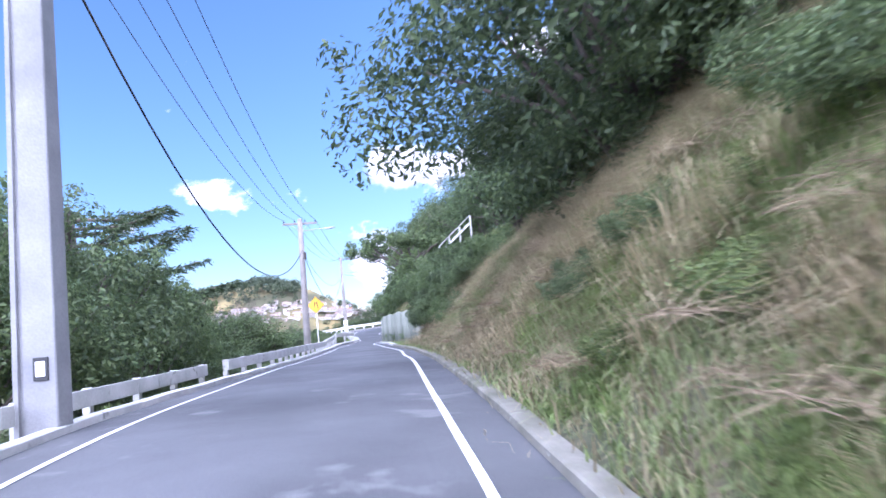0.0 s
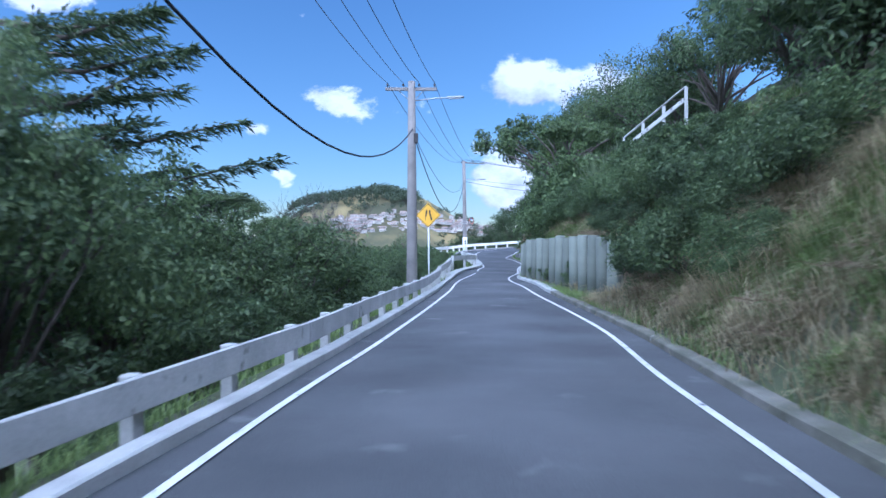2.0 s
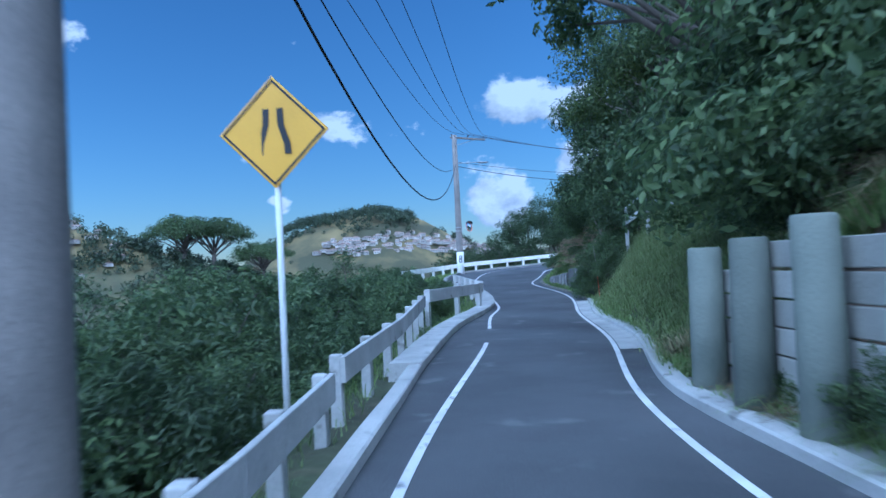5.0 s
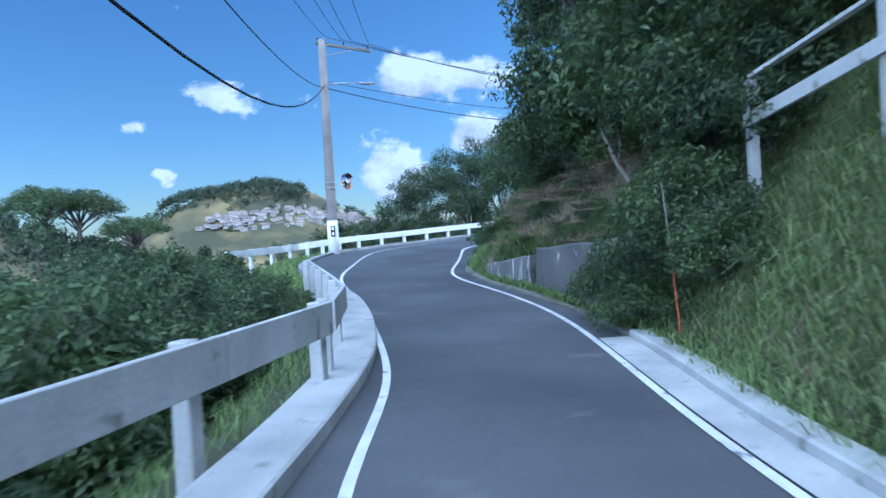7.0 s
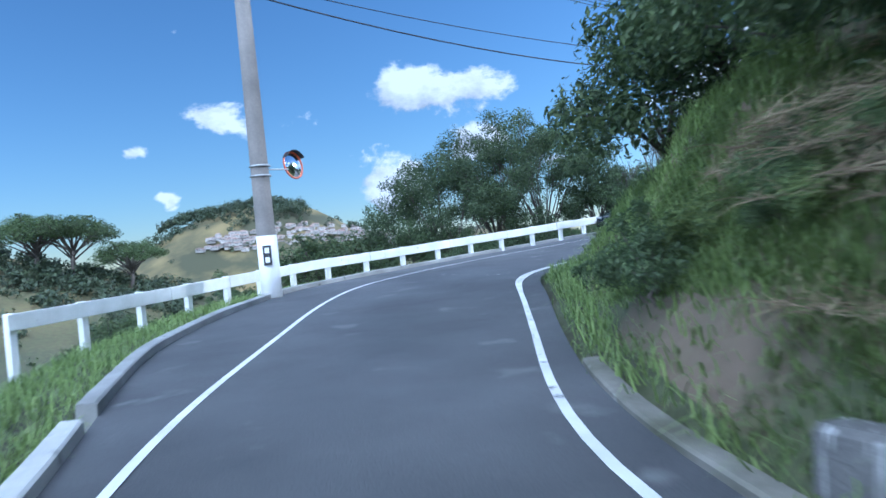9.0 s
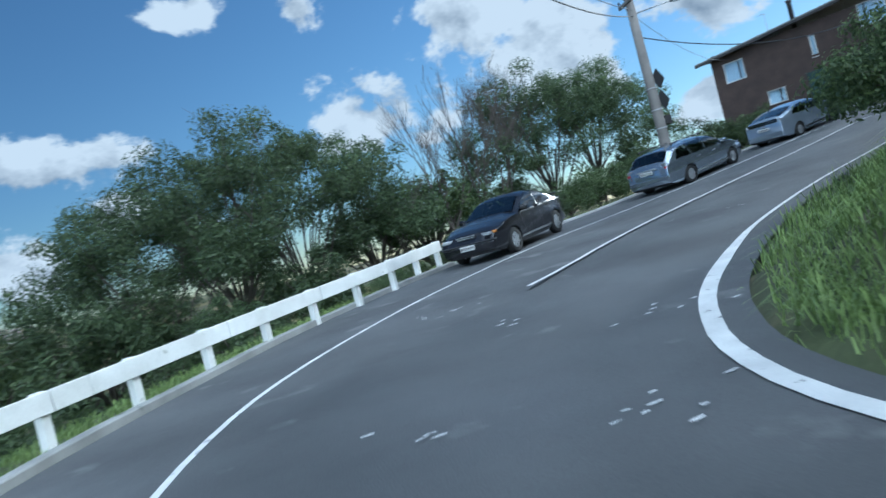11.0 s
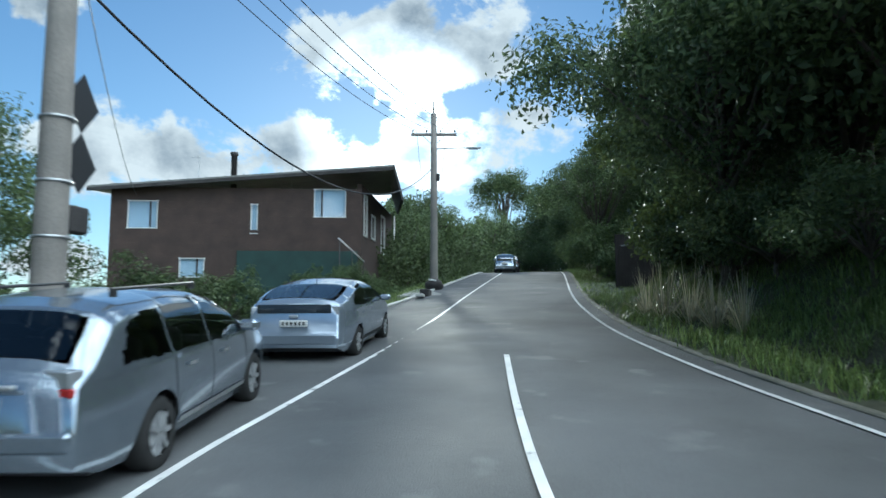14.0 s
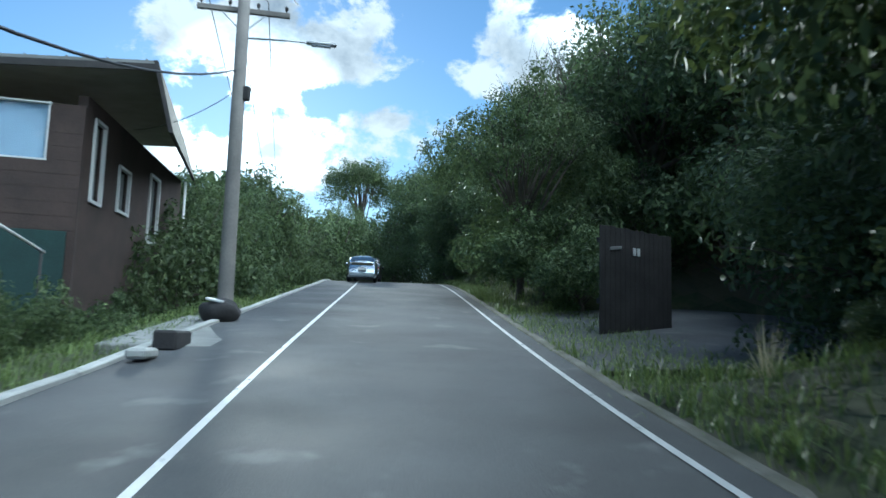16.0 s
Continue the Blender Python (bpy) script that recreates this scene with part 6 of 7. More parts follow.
tube("tip", [(-0.045, 0.01, 0.85), (-0.08, 0.015, 1.3), (-0.12, 0.02, 1.75)], [0.008, 0.008, 0.006], "pale_bark", rod, 6, "bare pale upper end")


# ---- power poles ----
def pole(label, base, top_z, r0, r1, mat, lean=(0, 0)):
    t = thing("power_pole", label, "power pole", Matrix.Translation(base), "power poles along the road")
    h = top_z - base[2]
    pts = [(0, 0, -0.5), (0, 0, 0.3), (lean[0] * 0.5, lean[1] * 0.5, h * 0.5), (lean[0], lean[1], h)]
    tube("shaft", pts, [r0 * 1.03, r0, (r0 + r1) / 2, r1], mat, t, 14)
    return t


def crossarm(t, z, length, way, centre=0.0, pins=4, brace=True, pos=(0, 0)):
    a = Vector((way[0], way[1], 0)).normalized()
    turn = a.to_track_quat("X", "Z").to_matrix().to_4x4()
    c = Vector((pos[0], pos[1], z)) + a * centre
    n = turn.to_3x3() @ Vector((0, 1, 0))
    arm = part("crossarm", boxed((length, 0.09, 0.11), c + n * 0.13, turn, 0.008), "pole_wood", t)
    for i in range(pins):
        q = c + n * 0.13 + a * (length * (-0.46 + 0.92 * i / max(1, pins - 1)))
        v, f = tube_data([q + Vector((0, 0, 0.05)), q + Vector((0, 0, 0.1)), q + Vector((0, 0, 0.12)), q + Vector((0, 0, 0.17)), q + Vector((0, 0, 0.2))], [0.012, 0.014, 0.035, 0.04, 0.022], 9)
        part("insulator", mesh_from("insulator", v, f, "fence_dark", smooth=True), "fence_dark", arm)
    if brace:
        for sgn in (-1, 1):
            if abs(centre) > 0.2 and sgn * centre < 0:
                continue
            e = c + n * 0.13 + a * sgn * min(0.45, length * 0.35)
            tube("brace", [e + Vector((0, 0, -0.05)), Vector((pos[0], pos[1], z - 0.5)) + n * 0.1], [0.016, 0.016], "steel", t, 6)
    return arm


def street_light(t, z, way, reach, pos=(0, 0)):
    a = Vector((way[0], way[1], 0)).normalized()
    p = Vector((pos[0], pos[1], z))
    tube("lamp_arm", [p, p + a * reach * 0.5 + Vector((0, 0, 0.05)), p + a * reach * 0.75 + Vector((0, 0, 0.05))], [0.024, 0.022, 0.02], "steel", t, 8)
    turn = a.to_track_quat("X", "Z").to_matrix().to_4x4()
    bm = bmesh.new()
    c = p + a * (reach * 0.86) + Vector((0, 0, 0.05))
    box(bm, (reach * 0.34, 0.15, 0.07), c, turn, 0.03)
    head = part("lamp_head", bm, "steel", t, "grey street light head")
    part("lens", boxed((reach * 0.22, 0.11, 0.03), c - Vector((0, 0, 0.045)), turn, 0.01), "lamp_clear", head)


def band(t, z, r, width=0.03):
    v, f = tube_data([(0, 0, z), (0, 0, z + width)], [r, r], 14)
    part("strap", mesh_from("strap", v, f, "steel", smooth=True), "steel", t)


# first pole, close to the start
p0 = thing("power_pole", "tall tapered rectangular concrete power pole with a grooved face", "power pole", Matrix.Translation((-4.62, 8.45, 0.3)), "power poles along the road")
section = [(-0.25, -0.17), (-0.19, -0.17), (-0.185, -0.12), (-0.13, -0.12), (-0.125, -0.17), (0.235, -0.17), (0.25, -0.155), (0.25, 0.155), (0.235, 0.17), (-0.235, 0.17), (-0.25, 0.155)]
sides = len(section)
pv = [(x * k, y * k, z) for z, k in ((-0.5, 1.02), (2.5, 0.96), (5.5, 0.88), (9.1, 0.78)) for x, y in section]
pf = [(r * sides + k, r * sides + (k + 1) % sides, (r + 1) * sides + (k + 1) % sides, (r + 1) * sides + k) for r in range(3) for k in range(sides)]
part("shaft", mesh_from("shaft", pv, pf + [tuple(range(3 * sides, 4 * sides))], "pole_grey"), "pole_grey", p0)
plate = part("plate", boxed((0.17, 0.02, 0.26), (0.08, -0.178, 0.95), None, 0.004), "black", p0)
part("plate_face", boxed((0.11, 0.01, 0.17), (0.08, -0.192, 0.95), None, 0.003), "white", plate, "pale worn centre of the plate")

pa = pole("grey wooden power pole with crossarm and street light", (-7.4, 39.8, 0.3), 7.75, 0.2, 0.13, "pole_wood", (0.06, 0))
crossarm(pa, 7.2, 1.85, (1.64, 0.34), -0.02, 4, pos=(0.06, 0))
street_light(pa, 6.75, (1.0, -0.05), 1.85, (0.06, 0))
part("junction_box", boxed((0.16, 0.14, 0.36), (0.2, -0.05, 5.4), None, 0.02), "fence_dark", pa)

pb = pole("concrete power pole with a white foot and traffic mirror", (-10.32, 78.15, 1.2), 9.3, 0.2, 0.14, "pole_wood", (-0.03, 0))
tube("painted_base", [(0, 0, -0.2), (0, 0, 1.35)], [0.212, 0.206], "white", pb, 16, "white-painted foot of the pole")
crossarm(pb, 7.98, 2.45, (1.84, 1.6), 1.05, 3, pos=(-0.03, 0))
street_light(pb, 6.45, (1.8, 0.6), 1.9, (-0.03, 0))
band(pb, 2.55, 0.216)
band(pb, 2.75, 0.214)
pl = part("number_plate", boxed((0.17, 0.02, 0.4), (0.04, -0.226, 0.95), None, 0.004), "black", pb, "black marker plate with two pale bars")
for z in (1.05, 0.86):
    part("bar", boxed((0.09, 0.008, 0.11), (0.04, -0.238, z), None, 0.003), "white", pl)
part("mirror_arm", mesh_from("mirror_arm", *tube_data([(0.15, 0.1, 2.7), (0.45, 0.55, 2.72)], [0.016, 0.016], 8), "steel"), "steel", pb)
# round convex traffic mirror
mv2, mf2 = [], []
for ring in range(7):
    for k in range(24):
        a = 2 * math.pi * k / 24
        rr = 0.28 * ring / 6
        mv2.append((rr * math.cos(a), -0.06 * (1 - (ring / 6) ** 2), rr * math.sin(a)))
for ring in range(6):
    for k in range(24):
        mf2.append((ring * 24 + k, ring * 24 + (k + 1) % 24, (ring + 1) * 24 + (k + 1) % 24, (ring + 1) * 24 + k))
mpose = Matrix.Translation((0.48, 0.95, 2.85)) @ Matrix.Rotation(radians(62), 4, "Z") @ Matrix.Rotation(radians(-8), 4, "X")
face = part("mirror_face", mesh_from("mirror_face", mv2, mf2, "mirror", smooth=True), "mirror", pb, "convex traffic mirror", at=mpose)
ring_pts = [(0.29 * math.cos(2 * math.pi * k / 28), 0.0, 0.29 * math.sin(2 * math.pi * k / 28)) for k in range(29)]
v, f = tube_data(ring_pts, [0.022] * 29, 8, cap=False)
part("rim", mesh_from("rim", v, f, "orange", smooth=True), "orange", face, "faded orange mirror rim")
bk = [(0.285 * math.cos(2 * math.pi * k / 24), 0.012, 0.285 * math.sin(2 * math.pi * k / 24)) for k in range(24)] + [(0, 0.07, 0)]
part("back", mesh_from("back", bk, [(k, (k + 1) % 24, 24) for k in range(24)], "orange", smooth=True), "orange", face)
hood = [(0.31 * math.cos(a), y, 0.31 * math.sin(a)) for a in np.linspace(0.5, 2.64, 14) for y in (0.02, -0.13)]
part("hood", mesh_from("hood", hood, [(2 * k, 2 * k + 1, 2 * k + 3, 2 * k + 2) for k in range(13)], "black", smooth=True), "black", face)

pc = pole("grey wooden power pole carrying signs beside parked cars", (8.75, 92.55, 2.3), 9.35, 0.19, 0.13, "pole_wood", (-0.03, 0))
crossarm(pc, 6.7, 1.75, (0.75, -0.66), 0, 4, pos=(-0.03, 0))
crossarm(pc, 6.15, 1.0, (0.3, 0.95), 0.0, 3, False, pos=(-0.03, 0))
street_light(pc, 5.75, (0.8, -0.75), 1.7, (-0.03, 0))
for z, s in ((3.62, 0.5), (2.92, 0.5)):
    sg = part("chevron_sign", boxed((s, 0.012, s), (0.42, 0.05, z), Matrix.Rotation(radians(12), 4, "Z") @ Matrix.Rotation(radians(45), 4, "Y"), 0.004), "black", pc, "dark back of a diamond road sign")
    part("bracket", boxed((0.4, 0.03, 0.03), (0.22, 0.03, z), Matrix.Rotation(radians(12), 4, "Z")), "steel", sg)
part("meter_box", boxed((0.3, 0.16, 0.3), (0.32, 0.0, 2.25), None, 0.02), "fence_dark", pc)
tube("painted_base", [(0, 0, -0.2), (0, 0, 0.95)], [0.198, 0.195], "white", pc, 16, "white-painted foot of the pole")
for z in (2.0, 2.6, 3.3):
    band(pc, z, 0.192)

pd = pole("wooden power pole with crossarm and top extension", (30.85, 94.2, 3.8), 12.3, 0.17, 0.12, "pole_wood")
crossarm(pd, 7.65, 1.9, (0.26, -0.97), 0.0, 4)
tube("top_extension", [(0, 0, 8.4), (0, 0, 9.0)], [0.04, 0.035], "pole_wood", pd, 8)
street_light(pd, 7.0, (0.25, -0.97), 1.9)
part("junction_box", boxed((0.14, 0.14, 0.3), (0, -0.17, 5.8), None, 0.02), "fence_dark", pd)
pe = pole("far wooden power pole at the crest", (88, 109.5, 7.0), 19.2, 0.17, 0.12, "pole_wood")
crossarm(pe, 11.4, 2.2, (0.26, -0.97), 0.0, 4)


def wire(a, b, sag, r=0.011, label="black overhead power line sagging between poles"):
    a, b = Vector(a), Vector(b)
    pts = [a.lerp(b, k / 20) - Vector((0, 0, sag * 4 * (k / 20) * (1 - k / 20))) for k in range(21)]
    v, f = tube_data(pts, [r] * 21, 5)
    return tagged(part("power_line", mesh_from("power_line", v, f, "wire", smooth=True), "wire"), label, "power line", "overhead lines")


arm_a = [(-7.34 - 0.83 + 1.66 * k / 3, 39.8 - 0.17 + 0.34 * k / 3 - 0.13, 7.68) for k in range(4)]
arm_0 = [(-5.6 + 0.55 * k, 8.0, 9.6) for k in range(4)]
arm_bb = [(-10.3 + (0.1 + 0.9 * k) * 0.755, 78.2 + (0.1 + 0.9 * k) * 0.656, 9.42) for k in (0, 0.8, 1.3, 2.2)]
for a, b in zip(arm_0, arm_a):
    wire(a, b, 1.3, 0.010)
for a, b in zip(arm_a, arm_bb):
    wire(a, b, 1.2, 0.010)
wire((-5.25, 8.45, 8.75), (-7.3, 39.75, 6.05), 3.5, 0.022, "thick black service cable hanging low between poles")
wire((-7.25, 39.8, 5.75), (-10.32, 78.1, 7.6), 2.75, 0.02, "thick black service cable hanging low between poles")
wire((-7.3, 39.8, 5.9), (-10.32, 78.1, 7.5), 1.5, 0.012)
for k in range(4):
    wire(arm_bb[k], (8.7 + 0.5 - 0.33 * k, 92.5 - 0.5 + 0.33 * k, 9.2), 0.7, 0.010)
wire((-10.32, 78.15, 7.5), (8.72, 92.5, 8.0), 1.0, 0.018, "thick black service cable hanging low between poles")
wire((-10.32, 78.15, 7.75), (8.72, 92.5, 8.2), 0.7, 0.012)
for k in range(4):
    wire((8.7 - 0.5 + 0.33 * k, 92.5 + 0.4 - 0.3 * k, 9.2), (30.7 + 0.1 * k, 94.9 - 0.6 * k, 11.6), 0.55, 0.010)
wire((8.72, 92.5, 7.3), (30.3, 94.1, 9.9), 1.75, 0.02, "thick black service cable hanging low between poles")
wire((8.72, 92.5, 8.0), (27.8, 106.0, 8.9), 0.5, 0.009)
for k in range(3):
    wire((30.7 + 0.1 * k, 94.9 - 0.6 * k, 11.6), (87.8 + 0.1 * k, 110.2 - 0.6 * k, 18.5), 1.2, 0.010)
wire((30.85, 94.2, 9.7), (33, 97.4, 9.4), 0.2, 0.009)

# ---- road-narrows sign ----
sg = thing("warning_sign", "yellow diamond warning sign for a narrowing road", "road sign", Matrix.Translation((-7.32, 42.85, 0.0)))
tube("post", [(0, 0, -0.6), (0, 0, 3.45)], [0.03, 0.03], "white", sg, 10)
sturn = Matrix.Rotation(radians(2), 4, "Z")
plate = part("plate", boxed((0.71, 0.012, 0.71), (0, -0.045, 3.06), sturn @ Matrix.Rotation(radians(45), 4, "Y"), 0.004), "yellow", sg, "yellow diamond plate with black border")
for a in range(4):
    q = sturn @ Matrix.Rotation(radians(45 + 90 * a), 4, "Y")
    part("border", boxed((0.66, 0.004, 0.018), Vector((0, -0.054, 3.06)) + (q @ Vector((0, 0, 0.325))), q), "black", plate)
for sgn in (-1, 1):
    pts = [(sgn * 0.13, -0.055, 2.86), (sgn * 0.125, -0.055, 2.95), (sgn * 0.07, -0.055, 3.12), (sgn * 0.065, -0.055, 3.27)]
    vv = []
    for x, y, z in pts:
        vv += [(x - 0.03, y, z), (x + 0.03, y, z)]
    part("road_symbol", mesh_from("road_symbol", vv, [(2 * k, 2 * k + 1, 2 * k + 3, 2 * k + 2) for k in range(3)], "black"), "black", plate)


# ---- cars ----
def car(label, paint, style, at):
    """A parked car from its side profile; x ahead, origin on the ground in the middle."""
    t = thing("car", label, "car", at, "cars beside the road")
    L, W = style["length"], style["width"]
    top = np.array(style["top"], float)          # x, z of the outline above
    belt = style["belt"]
    bottom = 0.2
    xs = np.unique(np.concatenate([np.linspace(-L / 2, L / 2, 61), top[:, 0]]))
    zt = lambda x: float(np.interp(x, top[:, 0], top[:, 1]))

    def half(x, z):
        """Half width at a place on the side."""
        e = abs(x) / (L / 2)
        w = W / 2 * (1 - 0.17 * max(0, (e - 0.55) / 0.45) ** 2.2)
        if z > belt:
            w -= (z - belt) * 0.36
        w -= 0.06 * max(0, (0.42 - z) / 0.22) ** 2
        w += 0.012 * math.cos((z - 0.62) * 9)
        return w
    wheels = [-style["base"] / 2 + style["shift"], style["base"] / 2 + style["shift"]]
    R = style["wheel"]

    def low(x):
        for wx in wheels:
            if abs(x - wx) < R * 1.2:
                return max(bottom, math.sqrt((R * 1.2) ** 2 - (x - wx) ** 2) + R * 0.95)
        return bottom + 0.1 * max(0, (abs(x) / (L / 2) - 0.86) / 0.14)
    openings = [[*lo_, *hi_[::-1]] for lo_, hi_ in style["side_glass"]]
    xs = np.unique(np.concatenate([xs, style["front_glass"][:2], style["rear_glass"][:2]] + [[p[0] for p in o_] for o_ in openings] + [wx + R * 1.2 * np.cos(np.linspace(0, math.pi, 13)) for wx in wheels]))
    xs = xs[np.abs(xs) <= L / 2 + 1e-6]
    rows, n = [], 22

    def glazed(x, z):
        """Whether a place on the side lies in a window opening."""
        for o_ in openings:
            inside = False
            for (xa, za), (xb, zb) in zip(o_, o_[1:] + o_[:1]):
                if (za > z) != (zb > z) and x < xa + (z - za) * (xb - xa) / (zb - za):
                    inside = not inside
            if inside:
                return True
        return False
    on_top = lambda x: any(g[0] < x < g[1] for g in (style["front_glass"], style["rear_glass"]))
    for x in xs:
        z0, z1 = low(x), zt(x)
        row = []
        for k in range(n + 1):
            u = k / n
            z = z0 + (z1 - z0) * u
            w = half(x, z)
            edge = max(0.0, (u - 0.86) / 0.14)
            w -= 0.1 * edge ** 2
            z -= 0.02 * edge ** 2
            row.append((x, w, z))
        for f in (0.66, 0.33, 0.0):
            row.append((x, row[n][1] * f, z1 + 0.035 * (1 - f * f)))
        rows.append(row)
    m = len(rows[0])
    verts, faces = [], []
    for sgn in (1, -1):
        o = len(verts)
        for r_ in rows:
            verts += [(x, sgn * y, z) for x, y, z in r_]
        for i in range(len(rows) - 1):
            for k in range(m - 1):
                a = o + i * m + k
                q = (a, a + m, a + m + 1, a + 1)
                xm, zm = sum(verts[c][0] for c in q) / 4, sum(verts[c][2] for c in q) / 4
                if glazed(xm, zm) if k < n else on_top(xm):
                    continue
                faces.append(q if sgn < 0 else q[::-1])
    for i in (0, len(rows) - 1):
        for k in range(n):
            a, b = i * m + k, len(rows) * m + i * m + k
            q = (a, a + 1, b + 1, b)
            faces.append(q if i == 0 else q[::-1])
    bm = bmesh.new()
    bv = [bm.verts.new(v) for v in verts]
    for q in faces:
        try:
            bm.faces.new([bv[i] for i in q])
        except ValueError:
            pass
    bmesh.ops.remove_doubles(bm, verts=bm.verts, dist=0.002)
    bmesh.ops.recalc_face_normals(bm, faces=bm.faces)
    body = part("body", bm, paint, t, smooth=True)
    # underside
    part("underbody", boxed((L * 0.9, W * 0.82, 0.25), (0, 0, 0.33)), "trim", t)

    def side_patch(name, poly, mat, out, parent):
        """Patch on both sides, given by (x, z) rows from bottom edge to top edge."""
        lo_, hi_ = poly
        for sgn in (1, -1):
            vv, ff = [], []
            for (xa, za), (xb, zb) in zip(lo_, hi_):
                for k in range(5):
                    u = k / 4
                    x, z = xa + (xb - xa) * u, za + (zb - za) * u
                    vv.append((x, sgn * (half(x, z) + out - 0.1 * max(0.0, ((z - low(x)) / (zt(x) - low(x)) - 0.86) / 0.14) ** 2), z))
            for i in range(len(lo_) - 1):
                for k in range(4):
                    a = i * 5 + k
                    q = (a, a + 5, a + 6, a + 1)
                    ff.append(q if sgn < 0 else q[::-1])
            part(name, mesh_from(name, vv, ff, mat, smooth=True), mat, parent)
    for lo_, hi_ in style["side_glass"]:
        side_patch("side_window", (lo_, hi_), "car_glass", 0.006, t)
    for x in style["seams"]:
        side_patch("door_seam", ([(x, 0.36), (x + 0.012, 0.36)], [(x + 0.03, belt), (x + 0.042, belt)]), "trim", 0.003, body)
    for x in style["handles"]:
        side_patch("door_handle", ([(x, belt - 0.14), (x + 0.16, belt - 0.14)], [(x, belt - 0.11), (x + 0.16, belt - 0.11)]), style.get("handle", paint), 0.022, body)
    side_patch("sill_trim", ([(wheels[0] + R * 1.25, 0.3), (wheels[1] - R * 1.25, 0.3)], [(wheels[0] + R * 1.25, 0.35), (wheels[1] - R * 1.25, 0.35)]), style.get("sill", "trim"), 0.012, body)

    def top_patch(name, x0, x1, f0, f1, mat, out):
        """Glass laid over the sloping top between x0 and x1; f: how much of the width it takes."""
        vv, ff = [], []
        for i in range(9):
            x = x0 + (x1 - x0) * i / 8
            z = zt(x)
            w = (half(x, z) - 0.1) * (f0 + (f1 - f0) * i / 8)
            for k in range(9):
                s_ = -1 + 2 * k / 8
                vv.append((x, w * s_, z + 0.035 * (1 - (w * s_ / (half(x, z) - 0.1 + 1e-6)) ** 2) + out))
        for i in range(8):
            for k in range(8):
                a = i * 9 + k
                ff.append((a, a + 9, a + 10, a + 1))
        return part(name, mesh_from(name, vv, ff, mat, smooth=True), mat, t)
    top_patch("windscreen", *style["front_glass"], "car_glass", 0.008)
    top_patch("rear_window", *style["rear_glass"], "car_glass", 0.008)
    # cabin
    for sgn in (1, -1):
        for sx_, name in ((0.12, "front_seat"), (-0.72, "rear_seat")):
            sb = bmesh.new()
            box(sb, (0.5, 0.5, 0.16), (sx_, sgn * 0.36, 0.52), None, 0.05)
            box(sb, (0.13, 0.5, 0.56), (sx_ - 0.27, sgn * 0.36, 0.82), Matrix.Rotation(radians(-14), 4, "Y"), 0.05)
            box(sb, (0.09, 0.24, 0.15), (sx_ - 0.36, sgn * 0.36, 1.14), Matrix.Rotation(radians(-10), 4, "Y"), 0.04)
            part(name, sb, "rubber", t, smooth=True)
    part("dashboard", boxed((0.34, W * 0.74, 0.2), (0.82, 0, 0.8), None, 0.06), "rubber", t)
    ring = [(0.62 + 0.05 * math.sin(a_), -0.34 + 0.17 * math.cos(a_), 0.9 + 0.16 * math.sin(a_)) for a_ in np.linspace(0, 2 * math.pi, 17)]
    tube("steering_wheel", ring, [0.014] * 17, "rubber", t, 6)
    # wheels
    for wx in wheels:
        for sgn in (1, -1):
            wy = sgn * (W / 2 - 0.1)
            prof = [(-0.09, R * 0.62), (-0.1, R * 0.9), (-0.07, R), (0.07, R), (0.1, R * 0.9), (0.09, R * 0.62)]
            vv, ff = [], []
            for k in range(28):
                a = 2 * math.pi * k / 28
                for y, r_ in prof:
                    vv.append((r_ * math.cos(a), y, r_ * math.sin(a)))
            for k in range(28):
                for q in range(5):
                    a, b = k * 6 + q, ((k + 1) % 28) * 6 + q
                    ff.append((a, b, b + 1, a + 1))
            wh = part("wheel", mesh_from("wheel", vv, ff, "rubber", smooth=True), "rubber", t, at=Matrix.Translation((wx, wy, R)))
            rm = bmesh.new()
            v_, f_ = tube_data([(0, -0.055 * sgn, 0), (0, 0.07 * sgn, 0)], [R * 0.6, R * 0.64], 24)
            vs = [rm.verts.new(v) for v in v_]
            for q in f_:
                rm.faces.new([vs[i] for i in q])
            for k in range(7):
                a = 2 * math.pi * k / 7
                box(rm, (R * 0.52, 0.03, R * 0.14), (R * 0.33 * math.cos(a), 0.085 * sgn, R * 0.33 * math.sin(a)), Matrix.Rotation(-a, 4, "Y"))
            part("rim", rm, "rim", wh)
            part("arch_liner", boxed((R * 2.1, 0.3, R * 1.15), (wx, sgn * (W / 2 - 0.32), R * 1.35)), "black", t)
    # ends: lamps, plate, bumper trim

    def end_box(name, x, y0, y1, z0, z1, mat, depth=0.05, both=True):
        for sgn in ((1, -1) if both else (1,)):
            yc = (y0 + y1) / 2 * (sgn if both else 1)
            part(name, boxed((depth, y1 - y0, z1 - z0), (x, yc, (z0 + z1) / 2), Matrix.Rotation(-sgn * style.get("sweep", 0.3) * (1 if x > 0 else -1) if both else 0, 4, "Z"), 0.04 if name == "bumper" else 0.012), mat, t)
    for spec in style["ends"]:
        end_box(*spec)
    for sgn in (1, -1):
        x, z = style["mirror"]
        mb_ = bmesh.new()
        box(mb_, (0.14, 0.2, 0.13), (x, sgn * (half(x, z) + 0.1), z + 0.03), Matrix.Rotation(sgn * 0.2, 4, "Z"), 0.035)
        part("door_mirror", mb_, style.get("mirror_mat", paint), t)
    for spec in style.get("roof_bars", ()):
        for sgn in (1, -1):
            part("roof_rail", boxed((spec[1] - spec[0], 0.03, 0.03), ((spec[0] + spec[1]) / 2, sgn * W * 0.34, spec[2]), None, 0.01), "trim", t)
